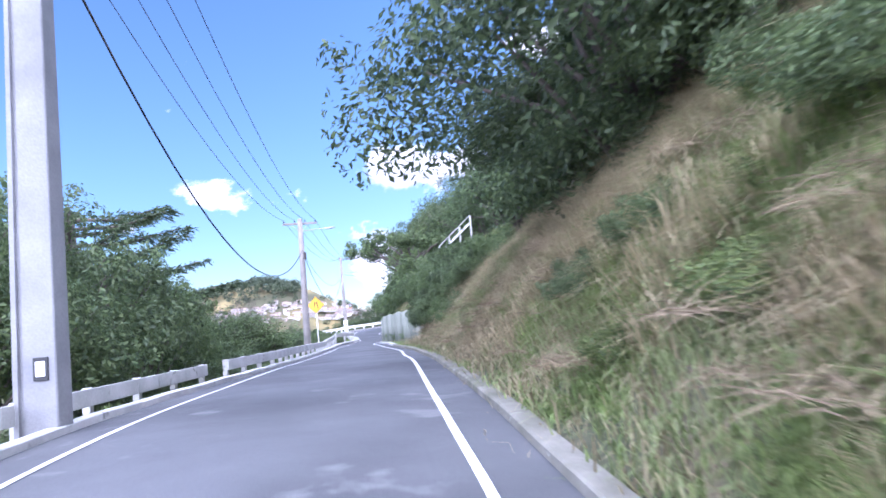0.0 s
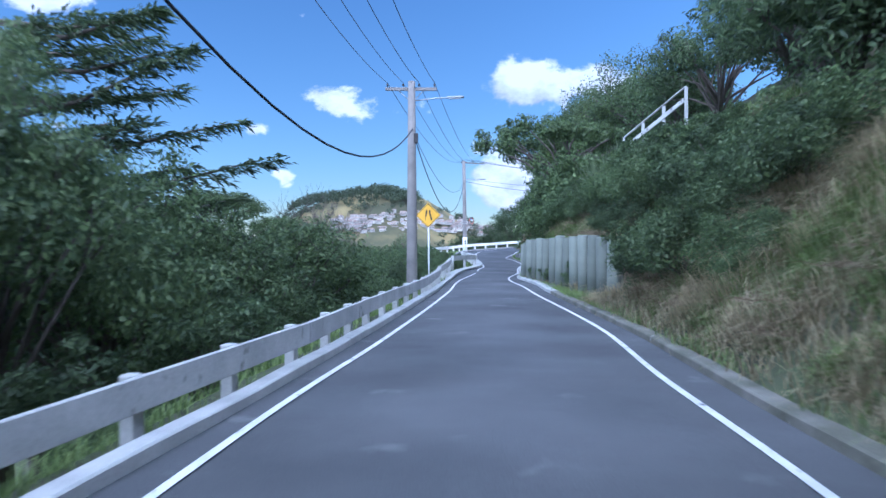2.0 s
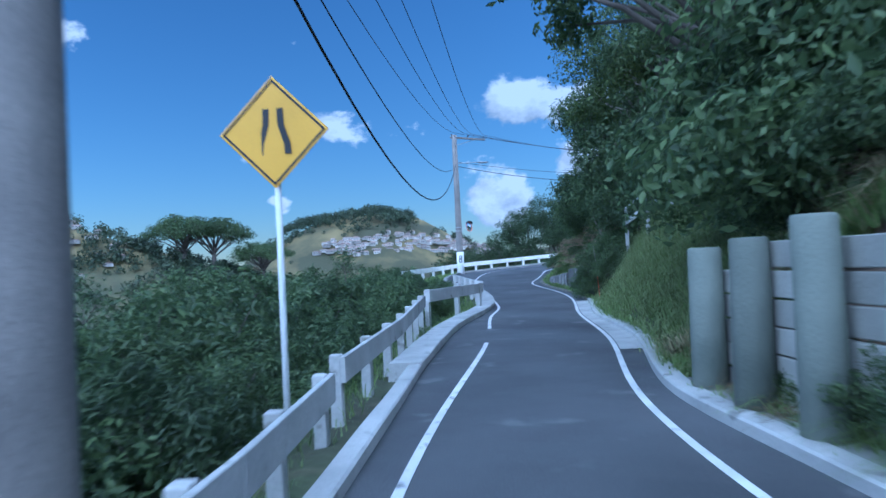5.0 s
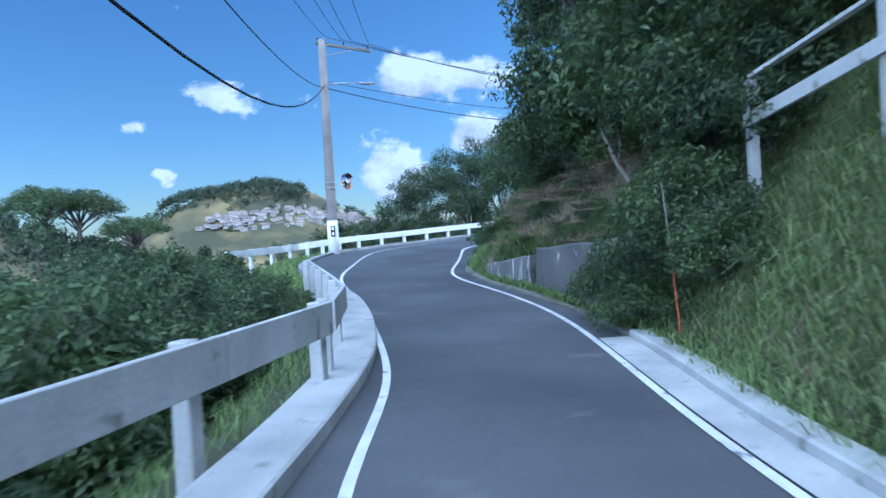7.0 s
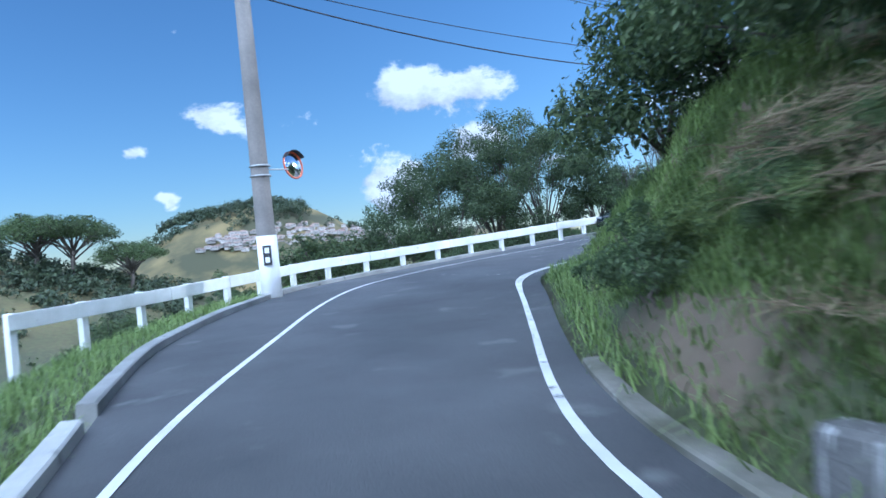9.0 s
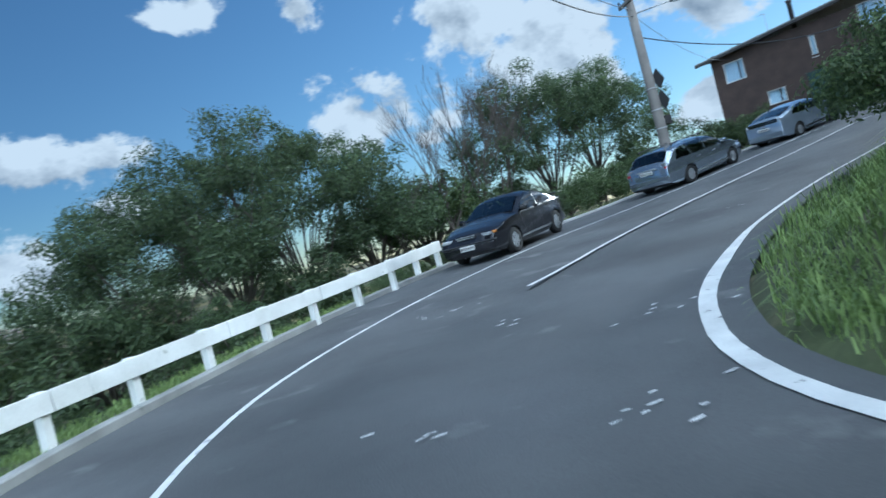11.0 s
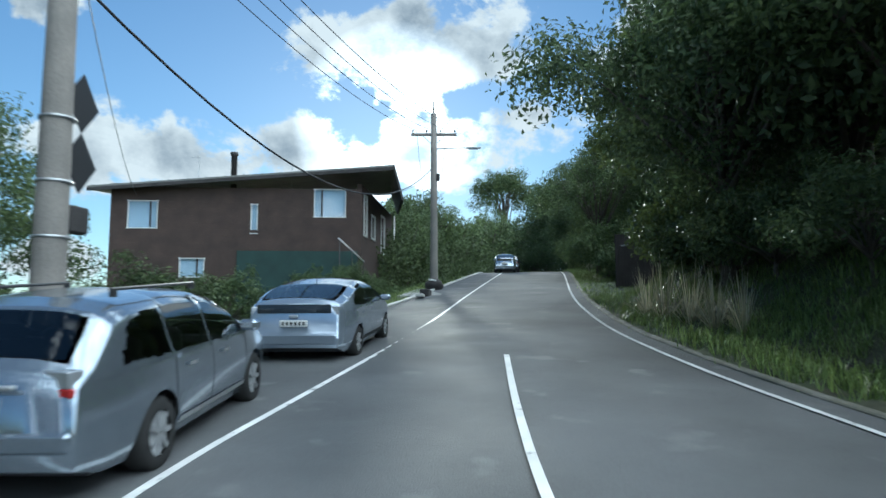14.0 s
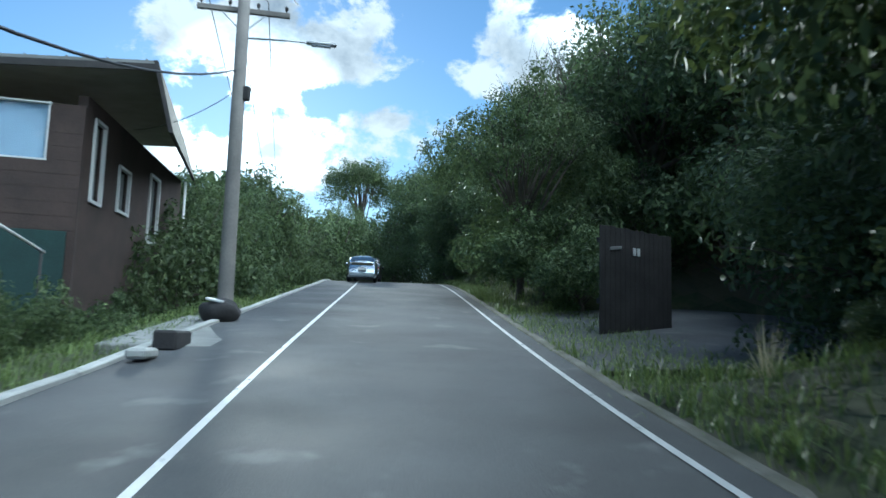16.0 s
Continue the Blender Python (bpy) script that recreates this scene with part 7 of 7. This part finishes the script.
            for x in (spec[0] + 0.05, spec[1] - 0.05):
                part("rail_foot", boxed((0.07, 0.03, 0.06), (x, sgn * W * 0.34, spec[2] - 0.035)), "trim", t)
    if "aerial" in style:
        ax, az = style["aerial"]
        tube("aerial", [(ax, 0, az), (ax - 0.06, 0, az + 0.16)], [0.006, 0.003], "black", t, 6)
    return t


SEDAN = dict(length=4.5, width=1.7, belt=0.9, base=2.62, shift=0.02, wheel=0.31,
             top=[(-2.25, 0.55), (-2.21, 0.88), (-2.12, 1.02), (-1.5, 1.05), (-0.88, 1.31), (-0.62, 1.37), (-0.2, 1.4), (0.05, 1.37), (0.18, 1.33), (0.92, 0.97), (1.5, 0.89), (1.95, 0.79), (2.16, 0.7), (2.25, 0.5)],
             side_glass=[([(-1.3, 0.95), (-0.95, 0.94), (-0.42, 0.93)], [(-1.02, 1.14), (-0.8, 1.26), (-0.42, 1.31)]), ([(-0.36, 0.93), (0.1, 0.93), (0.74, 0.93)], [(-0.36, 1.31), (0.0, 1.3), (0.4, 1.14)])],
             seams=[-1.05, -0.4, 0.72], handles=[-0.85, -0.1], front_glass=(0.22, 0.88, 0.98, 0.98), rear_glass=(-1.46, -0.9, 0.95, 0.92), mirror=(0.62, 0.96), sill="rim",
             ends=[("headlight", 2.14, 0.32, 0.7, 0.63, 0.71, "lamp_clear", 0.12), ("turn_lamp", 2.09, 0.68, 0.76, 0.63, 0.71, "lamp_amber", 0.12), ("grille", 2.19, -0.25, 0.25, 0.64, 0.71, "trim", 0.09, False), ("grille_bar", 2.235, -0.24, 0.24, 0.67, 0.68, "rim", 0.012, False), ("grille_frame", 2.225, -0.27, 0.27, 0.708, 0.722, "rim", 0.03, False), ("number_plate", 2.27, -0.2, 0.2, 0.38, 0.5, "plate", 0.02, False),
                   ("bumper_trim", 2.2, -0.78, 0.78, 0.5, 0.54, "trim", 0.12, False), ("fog_lamp", 2.16, 0.5, 0.68, 0.36, 0.46, "lamp_clear", 0.12), ("tail_light", -2.17, 0.4, 0.7, 0.7, 0.86, "tail_red", 0.08), ("spoiler", -2.08, -0.66, 0.66, 1.04, 1.08, "navy_paint", 0.16, False)])
WAGON = dict(length=4.5, width=1.7, belt=0.93, base=2.6, shift=0.05, wheel=0.31,
             top=[(-2.25, 0.5), (-2.2, 0.95), (-2.12, 1.02), (-1.75, 1.38), (-1.5, 1.44), (-0.6, 1.48), (0.1, 1.45), (0.45, 1.38), (1.25, 0.98), (1.85, 0.86), (2.15, 0.74), (2.25, 0.5)],
             side_glass=[([(-1.75, 0.98), (-1.4, 0.97), (-1.0, 0.96)], [(-1.55, 1.28), (-1.3, 1.33), (-1.0, 1.36)]), ([(-0.95, 0.96), (-0.6, 0.95), (-0.12, 0.95)], [(-0.95, 1.36), (-0.6, 1.38), (-0.12, 1.37)]),
                         ([(-0.06, 0.95), (0.4, 0.95), (1.0, 0.95)], [(-0.06, 1.37), (0.3, 1.33), (0.66, 1.2)])],
             seams=[-0.98, -0.08, 0.98], handles=[-0.7, 0.2], front_glass=(0.5, 1.2, 0.98, 0.98), rear_glass=(-2.1, -1.78, 0.97, 0.9), mirror=(0.9, 0.98), handle="rim", sill="rim",
             ends=[("tail_light", -2.13, 0.4, 0.7, 0.86, 0.99, "lamp_clear", 0.12), ("tail_light", -2.16, 0.44, 0.705, 0.8, 0.87, "tail_red", 0.08), ("number_plate", -2.27, -0.22, 0.22, 0.72, 0.84, "plate", 0.02, False),
                   ("garnish", -2.255, -0.36, 0.36, 0.86, 0.9, "rim", 0.03, False), ("bumper", -2.22, -0.7, 0.7, 0.4, 0.58, "silver_paint", 0.1, False), ("headlight", 2.12, 0.4, 0.7, 0.64, 0.78, "lamp_clear", 0.16), ("grille", 2.2, -0.3, 0.3, 0.58, 0.72, "trim", 0.09, False)],
             roof_bars=[(-1.5, 0.2, 1.53)])
HATCH = dict(length=4.25, width=1.66, belt=0.96, base=2.55, shift=0.05, wheel=0.3,
             top=[(-2.12, 0.5), (-2.1, 0.9), (-2.06, 1.06), (-1.95, 1.14), (-1.1, 1.36), (-0.4, 1.45), (0.0, 1.45), (0.4, 1.38), (1.45, 0.9), (1.95, 0.74), (2.12, 0.5)],
             side_glass=[([(-1.45, 1.02), (-1.0, 1.0), (-0.4, 0.98)], [(-1.2, 1.22), (-0.9, 1.3), (-0.4, 1.36)]), ([(-0.34, 0.98), (0.3, 0.97), (1.1, 0.95)], [(-0.34, 1.36), (0.15, 1.34), (0.62, 1.16)])],
             seams=[-1.05, -0.36, 0.98], handles=[-0.85, 0.0], front_glass=(0.42, 1.38, 0.97, 0.97), rear_glass=(-1.9, -1.05, 0.93, 0.9), mirror=(0.86, 0.98),
             ends=[("tail_light", -2.03, 0.55, 0.695, 0.76, 1.04, "lamp_clear", 0.09), ("tail_light", -2.045, 0.58, 0.7, 0.72, 0.78, "tail_red", 0.09), ("dark_panel", -2.1, -0.58, 0.58, 0.92, 1.08, "glass", 0.03, False),
                   ("number_plate", -2.14, -0.22, 0.22, 0.68, 0.8, "plate", 0.02, False), ("badge", -2.13, -0.07, 0.07, 0.84, 0.9, "rim", 0.02, False), ("bumper", -2.08, -0.68, 0.68, 0.34, 0.56, "ice_paint", 0.12, False),
                   ("headlight", 1.98, 0.4, 0.74, 0.6, 0.78, "lamp_clear", 0.2), ("grille", 2.1, -0.3, 0.3, 0.4, 0.5, "trim", 0.06, False)],
             aerial=(-0.75, 1.44))


def on_road(x, y, heading, scale=0.88, tall=1.0):
    """A pose on the sloping road, the car's nose along the heading (degrees from +x)."""
    a = radians(heading)
    f = Vector((math.cos(a), math.sin(a), 0))
    _, _, z = station([x + 1.3 * f.x, x - 1.3 * f.x, x], [y + 1.3 * f.y, y - 1.3 * f.y, y])
    ahead = Vector((f.x * 2.6, f.y * 2.6, z[0] - z[1])).normalized()
    left = Vector((0, 0, 1)).cross(ahead).normalized()
    up = ahead.cross(left)
    m = Matrix((ahead, left, up)).transposed().to_4x4()
    return Matrix.Translation((x, y, (z[0] + z[1]) / 2 + 0.012)) @ m @ Matrix.Diagonal((scale, scale, scale * tall, 1))


def plate_marks(t, x, z, face):
    for c in [o for o in t.children if o.name.startswith("number_plate")]:
        for k in range(6):
            part("plate_bar", boxed((0.004, 0.035, 0.06), (x + face * 0.012, -0.16 + 0.064 * k, z)), "fence_dark", c)


c1 = car("dark navy sedan parked nose downhill beside the rail", "navy_paint", SEDAN, on_road(0.45, 89.35, 212))
c2 = car("silver station wagon with roof rails parked uphill", "silver_paint", WAGON, on_road(7.6, 90.68, 14, 0.91, 0.87))
c3 = car("silver-blue hatchback with sloping tail parked uphill", "ice_paint", HATCH, Matrix.Translation((0, 0, -0.04)) @ on_road(13.1, 91.2, 9, 0.87, 0.85))
car("silver car far up the road near the crest", "silver_paint", HATCH, on_road(51.5, 94.65, 8, 0.85))
car("dark car far up the road past the crest", "navy_paint", WAGON, on_road(57.0, 95.2, 8))
plate_marks(c1, 2.27, 0.44, 1)
plate_marks(c2, -2.27, 0.78, -1)
plate_marks(c3, -2.14, 0.74, -1)


# ---- house below the road ----
def wall_mesh(name, length, height, thick, holes, mat):
    """A wall in the xz plane, from x = 0, with through openings (x0, x1, z0, z1)."""
    xs = sorted({0.0, length, *[h[0] for h in holes], *[h[1] for h in holes]})
    zs = sorted({0.0, height, *[h[2] for h in holes], *[h[3] for h in holes]})
    bm = bmesh.new()
    solid = lambda i, k: 0 <= i < len(xs) - 1 and 0 <= k < len(zs) - 1 and not any(h[0] - 1e-6 <= xs[i] and xs[i + 1] <= h[1] + 1e-6 and h[2] - 1e-6 <= zs[k] and zs[k + 1] <= h[3] + 1e-6 for h in holes)
    q = lambda *c: bm.faces.new([bm.verts.new(v) for v in c])
    for i in range(len(xs) - 1):
        for k in range(len(zs) - 1):
            if not solid(i, k):
                continue
            x0, x1, z0, z1 = xs[i], xs[i + 1], zs[k], zs[k + 1]
            q((x0, 0, z0), (x1, 0, z0), (x1, 0, z1), (x0, 0, z1))
            q((x0, thick, z0), (x0, thick, z1), (x1, thick, z1), (x1, thick, z0))
            if not solid(i - 1, k):
                q((x0, 0, z0), (x0, 0, z1), (x0, thick, z1), (x0, thick, z0))
            if not solid(i + 1, k):
                q((x1, 0, z0), (x1, thick, z0), (x1, thick, z1), (x1, 0, z1))
            if not solid(i, k - 1):
                q((x0, 0, z0), (x0, thick, z0), (x1, thick, z0), (x1, 0, z0))
            if not solid(i, k + 1):
                q((x0, 0, z1), (x1, 0, z1), (x1, thick, z1), (x0, thick, z1))
    bmesh.ops.remove_doubles(bm, verts=bm.verts, dist=0.001)
    bmesh.ops.recalc_face_normals(bm, faces=bm.faces)
    return bm


HP, HU, HN = Vector((30.2, 98.6, 0)), Vector((-0.325, 0.946, 0)), Vector((0.946, 0.325, 0))
corner = HP + HU * -1.4
# house axes: x along the facade away from the road, y into the house
hm = Matrix.Translation((corner.x, corner.y, 1.2)) @ Matrix(((HU.x, HN.x, 0, 0), (HU.y, HN.y, 0, 0), (0, 0, 1, 0), (0, 0, 0, 1)))
house = thing("house", "two-storey dark brown timber house below the road", "house", hm)
Z = 1.2
FAC = [(0.65, 1.98, 8.02 - Z, 9.22 - Z), (4.26, 4.55, 7.31 - Z, 8.56 - Z), (8.28, 9.48, 7.5 - Z, 8.66 - Z), (6.35, 7.36, 5.5 - Z, 6.3 - Z), (8.17, 9.42, 2.72 - Z, 3.6 - Z)]
part("facade", wall_mesh("facade", 10.15, 7.75, 0.2, FAC, "cladding"), "cladding", house)
# weatherboard battens on the facade
for i in range(26):
    z = 0.3 + i * 0.285
    spans = [(0, 10.15)]
    for h in FAC:
        if h[2] - 0.02 < z < h[3] + 0.02:
            spans = [s for a, b in spans for s in ((a, min(b, h[0] - 0.07)), (max(a, h[1] + 0.07), b)) if s[1] - s[0] > 0.05]
    for a, b in spans:
        part("weatherboard", boxed((b - a, 0.018, 0.275), ((a + b) / 2, -0.012, z + 0.13), Matrix.Rotation(radians(2.5), 4, "X")), "cladding", house)
part("lower_wall", boxed((4.9, 0.08, 4.3), (2.6, -0.07, 3.55 - 0.3), None, 0.01), "green_wall", house, "dark green lower wall")


def window(parent, x0, x1, z0, z1, y=0.06, mullion=0.25):
    w = part("window", boxed((x1 - x0 - 0.01, 0.02, z1 - z0 - 0.01), ((x0 + x1) / 2, y + 0.06, (z0 + z1) / 2)), "sky_reflection", parent, "window with a blue backing standing in for reflected sky behind glass")
    part("pane", boxed((x1 - x0 - 0.02, 0.008, z1 - z0 - 0.02), ((x0 + x1) / 2, y, (z0 + z1) / 2)), "clear_glass", w).visible_shadow = False
    for x in (x0 + 0.02, x1 - 0.02):
        part("frame", boxed((0.035, 0.08, z1 - z0 + 0.04), (x, y - 0.04, (z0 + z1) / 2), None, 0.004), "frame_white", w)
    for z in (z0 + 0.015, z1 - 0.015):
        part("frame", boxed((x1 - x0 + 0.05, 0.09, 0.035), ((x0 + x1) / 2, y - 0.045, z), None, 0.004), "frame_white", w)
    if mullion:
        xm = x0 + (x1 - x0) * mullion
        part("mullion", boxed((0.07, 0.05, z1 - z0), (xm, y - 0.02, (z0 + z1) / 2)), "trim", w)


for (x0, x1, z0, z1), mu in zip(FAC, (0.75, 0, 0.25, 0.3, 0.6)):
    window(house, x0, x1, z0, z1, mullion=mu)
# wall towards the road
SIDE = [(0.5, 1.1, 6.2, 7.9), (2.3, 3.1, 6.3, 7.3), (5.0, 5.9, 5.9, 7.7)]
sw = wall_mesh("side_wall", 8.6, 8.3, 0.2, SIDE, "cladding")
side = part("side_wall", sw, "cladding", house, at=Matrix.Translation((0, 0.2, 0)) @ Matrix.Rotation(radians(99.2), 4, "Z") @ Matrix.Translation((0, -0.2, 0)))
for x0, x1, z0, z1 in SIDE:
    for x in (x0 - 0.03, x1 + 0.03):
        part("frame", boxed((0.07, 0.08, z1 - z0 + 0.1), (x, 0.21, (z0 + z1) / 2)), "frame_white", side)
    for z in (z0 - 0.03, z1 + 0.03):
        part("frame", boxed((x1 - x0 + 0.1, 0.08, 0.07), ((x0 + x1) / 2, 0.21, z)), "frame_white", side)
    part("pane", boxed((x1 - x0, 0.01, z1 - z0), ((x0 + x1) / 2, 0.12, (z0 + z1) / 2)), "glass", side)
part("back_wall", boxed((11.45, 0.2, 8.4), (4.42, 8.9, 4.2)), "cladding", house)
part("end_wall", boxed((0.2, 8.6, 8.2), (10.05, 4.5, 4.1)), "cladding", house)
part("floor", boxed((9.7, 8.4, 0.2), (5.07, 4.5, 3.9)), "board", house)
# roof rising towards the road
rv = [(10.9, -0.55, 7.78), (-1.35, -0.55, 8.82), (-1.35, 9.4, 9.6), (10.9, 9.4, 9.0)]
rvt = rv + [(x, y, z + 0.16) for x, y, z in rv]
part("roof", mesh_from("roof", rvt, [(3, 2, 1, 0), (4, 5, 6, 7), (0, 1, 5, 4), (1, 2, 6, 5), (2, 3, 7, 6), (3, 0, 4, 7)], "roof_iron"), "roof_iron", house, "low grey iron roof")
for i in range(17):
    x = 10.7 - i * 0.74
    u = (10.9 - x) / 12.25
    za, zb = 7.78 + 1.04 * u + 0.17, 9.0 + 0.6 * u + 0.17
    v, f = tube_data([(x, -0.55, za), (x, 9.4, zb)], [0.022, 0.022], 6)
    part("roof_rib", mesh_from("roof_rib", v, f, "roof_iron"), "roof_iron", house)
fas = [(-1.36, -0.56, 8.98), (-1.36, 9.4, 9.76), (-1.75, 9.4, 8.5), (-1.75, -0.56, 7.5)]
fasv = fas + [(x + 0.09, y, z) for x, y, z in fas]
part("fascia", mesh_from("fascia", fasv, [(0, 1, 2, 3), (7, 6, 5, 4), (0, 3, 7, 4), (1, 5, 6, 2), (3, 2, 6, 7), (0, 4, 5, 1)], "fence_dark"), "fence_dark", house)
part("barge_board", boxed((12.3, 0.04, 0.14), (4.77, -0.57, 8.31), Matrix.Rotation(radians(4.85), 4, "Y")), "fence_dark", house)
tube("chimney", [(5.6, 1.6, 8.2), (5.6, 1.6, 9.75), (5.6, 1.6, 9.76), (5.6, 1.6, 9.9)], [0.13, 0.13, 0.17, 0.17], "fence_dark", house, 12, "dark metal flue pipe")
for x, y, h in ((7.2, 2.0, 1.3), (3.2, 2.5, 1.25)):
    ae = tube("aerial", [(x, y, 8.2), (x, y, 8.5 + h)], [0.016, 0.014], "steel", house, 6)
    for k in range(4):
        part("element", boxed((0.012, 0.5 - 0.06 * k, 0.012), (x + 0.1 * k, y, 8.46 + h)), "steel", ae)
tube("downpipe", [(-1.5, 8.75, 0.2), (-1.5, 8.75, 8.3)], [0.04, 0.04], "frame_white", house, 8)

# driveway deck and steps rail below the road
deck = thing("driveway_slab", "pale concrete driveway slab dropping off the road", "driveway", Matrix.Translation((28.3, 93.75, 4.7)))
part("slab", boxed((4.6, 1.5, 0.16), (0, 0, -0.02), Matrix.Rotation(radians(7), 4, "Z") @ Matrix.Rotation(radians(-6.2), 4, "Y"), 0.02), "concrete", deck)
part("edge_block", boxed((0.75, 0.3, 0.26), (-2.3, -0.55, -0.12), Matrix.Rotation(radians(7), 4, "Z"), 0.03), "fence_dark", deck, "dark timber block at the slab's edge")
part("edge_block", boxed((0.5, 0.25, 0.12), (-3.5, -0.7, -0.26), Matrix.Rotation(radians(9), 4, "Z"), 0.03), "kerb", deck, "pale concrete block")
hr = thing("step_rail", "thin pale handrail beside steps to the house", "handrail", Matrix.Translation((25.1, 96.0, 3.6)))
tube("rail", [(0, 0, 2.83), (2.45, 0, 2.27)], [0.028, 0.028], "white", hr, 8)
for k in (0.1, 1.25, 2.4):
    tube("post", [(k, 0, gz(25.1 + k, 96.0) - 3.75), (k, 0, 2.81 - 0.229 * k)], [0.022, 0.022], "fence_dark", hr, 8)
bag = thing("rubbish_bag", "dark rubbish bag with a pale lid on top by the road", "rubbish bag", Matrix.Translation((29.6, 93.85, 4.84)))
bm = bmesh.new()
bmesh.ops.create_icosphere(bm, subdivisions=3, radius=0.4)
for v in bm.verts:
    n_ = noise.noise(v.co * 4.0) * 0.12
    v.co = Vector((v.co.x * (1.05 + n_), v.co.y * (0.9 + n_), max(v.co.z * 0.62 + n_ * 0.6, -0.22) + 0.22))
part("sack", bm, "fence_dark", bag, smooth=True)
part("lid", boxed((0.34, 0.3, 0.05), (-0.22, 0.0, 0.42), Matrix.Rotation(radians(12), 4, "X"), 0.015), "white", bag, "pale lid")

# driveway on the uphill side with a dark fence
drive = part("driveway", mesh_from("driveway", [(25.5, 87.8, 4.36), (33.5, 88.7, 5.28), (36.8, 84.0, 5.72), (32.5, 80.5, 5.26), (26.8, 82.5, 4.56)], [(0, 4, 3, 2, 1)], "asphalt"), "asphalt")
tagged(drive, "dark driveway apron sloping off the road", "driveway", kind="structure")
fence = thing("fence", "dark board fence with a letter slot", "fence", Matrix.Translation((29.6, 87.0, 5.2)) @ Matrix.Rotation(radians(-48), 4, "Z"))
for k in range(15):
    part("fence_board", boxed((0.145, 0.02, 2.15), (0.075 + 0.15 * k, 0, 0.55 + 0.01 * (k % 3)), None, 0.003), "fence_dark", fence)
for z in (0.25, 1.35):
    part("fence_rail", boxed((2.25, 0.05, 0.09), (1.125, 0.04, z)), "fence_dark", fence)
part("letter_slot", boxed((0.34, 0.03, 0.06), (0.45, -0.02, 1.24), Matrix.Rotation(radians(-8), 4, "Y"), 0.005), "rim", fence)
for k in range(2):
    part("number_bar", boxed((0.09, 0.012, 0.15), (1.02 + 0.13 * k, -0.018, 1.22), None, 0.003), "white", fence)

# ---- far suburb on the hill ----
def far_house(label, w, d, h):
    t = thing("far_house", label, "house")
    part("wall", boxed((w, d, h + 3), (0, 0, h / 2 - 1.5)), "far_wall", t)
    rf = [(-w / 2 - .4, -d / 2 - .4, h), (w / 2 + .4, -d / 2 - .4, h), (w / 2 + .4, d / 2 + .4, h), (-w / 2 - .4, d / 2 + .4, h), (-w / 2 + 1.5, 0, h + 2.4), (w / 2 - 1.5, 0, h + 2.4)]
    part("roof", mesh_from("roof", rf, [(0, 1, 5, 4), (2, 3, 4, 5), (1, 2, 5), (3, 0, 4), (3, 2, 1, 0)], "far_roof"), "far_roof", t)
    for k in range(3):
        part("window", boxed((w * 0.16, 0.1, 1.3), (-w * 0.3 + k * w * 0.3, -d / 2 - 0.06, h * 0.55)), "glass", t)
    return t


far_protos = [far_house("pale weatherboard house on the far hillside", 12, 9, 4.5), far_house("white two-storey house on the far hillside", 11, 8, 6.5), far_house("cream bungalow with a red roof on the far hillside", 14, 9, 3.8)]
hr_ = random.Random(12)
for i in range(300):
    if i < 190:
        x = -192 + 135 * hr_.random() ** 0.85
        y = float(np.interp(x, (-192, -155, -125, -95, -57), (587, 590, 605, 629, 655))) + hr_.uniform(-6, 8 + 0.22 * (x + 192))
    elif i < 236:
        x, y = hr_.uniform(-390, -60), hr_.uniform(430, 560)
    else:
        x, y = hr_.uniform(-400, -215), hr_.uniform(300, 400)
    m = Matrix.Translation((x, y, gz(x, y))) @ Matrix.Rotation(hr_.uniform(-0.6, 0.6), 4, "Z") @ Matrix.Diagonal((hr_.uniform(0.26, 0.52), hr_.uniform(0.3, 0.45), hr_.uniform(0.22, 0.36), 1))
    p = far_protos[i % 3]
    if i < 3:
        p.matrix_basis = m
        tagged(p, group="houses on the far hillside")
    else:
        base_m, p.matrix_basis = p.matrix_basis.copy(), Matrix.Identity(4)
        copy_thing(p, m)
        p.matrix_basis = base_m
# woods on the far hill: many small crowns in one mesh
wr = np.random.default_rng(17)
wp, wd = [], []
n_w = 3000
wx, wy = wr.uniform(-430, 160, n_w), wr.uniform(290, 720, n_w)
crest = ((wx + 188) / 92) ** 2 + ((wy - 650) / 95) ** 2
keep = np.where(crest < 0.3, wr.random(n_w) < 0.3, np.where(crest < 1.1, wr.random(n_w) < 0.12, wr.random(n_w) < 0.75))
wx, wy = np.concatenate([wx[keep], wr.uniform(-262, -120, 150)]), np.concatenate([wy[keep], wr.uniform(610, 675, 150)])
wx, wy = np.concatenate([wx, wr.uniform(-235, -120, 260)]), np.concatenate([wy, wr.uniform(350, 400, 260)])
wz = ground_height(wx, wy)
cl = [(a, b, c + s * 0.7, s) for a, b, c, s in zip(wx, wy, wz, wr.uniform(1.6, 4.2, len(wx)))]
cw = wr.random((170, 3))
cx, cy = np.where(np.arange(170) < 90, -242 + 50 * cw[:, 0], -190 + 62 * cw[:, 0]), 642 + 26 * cw[:, 1]
cl += [(a, b, c + s, s) for a, b, c, s in zip(cx, cy, ground_height(cx, cy), 2.2 + 2.8 * cw[:, 2])]
pp, dd = clump_points(cl, 130000, 0.9, wr)
v, f = leaves(pp, dd, 1.3, 0.8, 0.2, wr)
tagged(part("far_woods", leaf_mesh("far_woods", v, f, "leaf_far"), "leaf_far"), "scattered dark trees on the far hillside", "trees", kind="stuff")

# bring the plan to metres
for ob in bpy.context.scene.objects:
    if ob.parent is None and ob.type in {"MESH", "EMPTY", "CURVE"}:
        ob.matrix_basis = Matrix.Scale(UNIT, 4) @ ob.matrix_basis
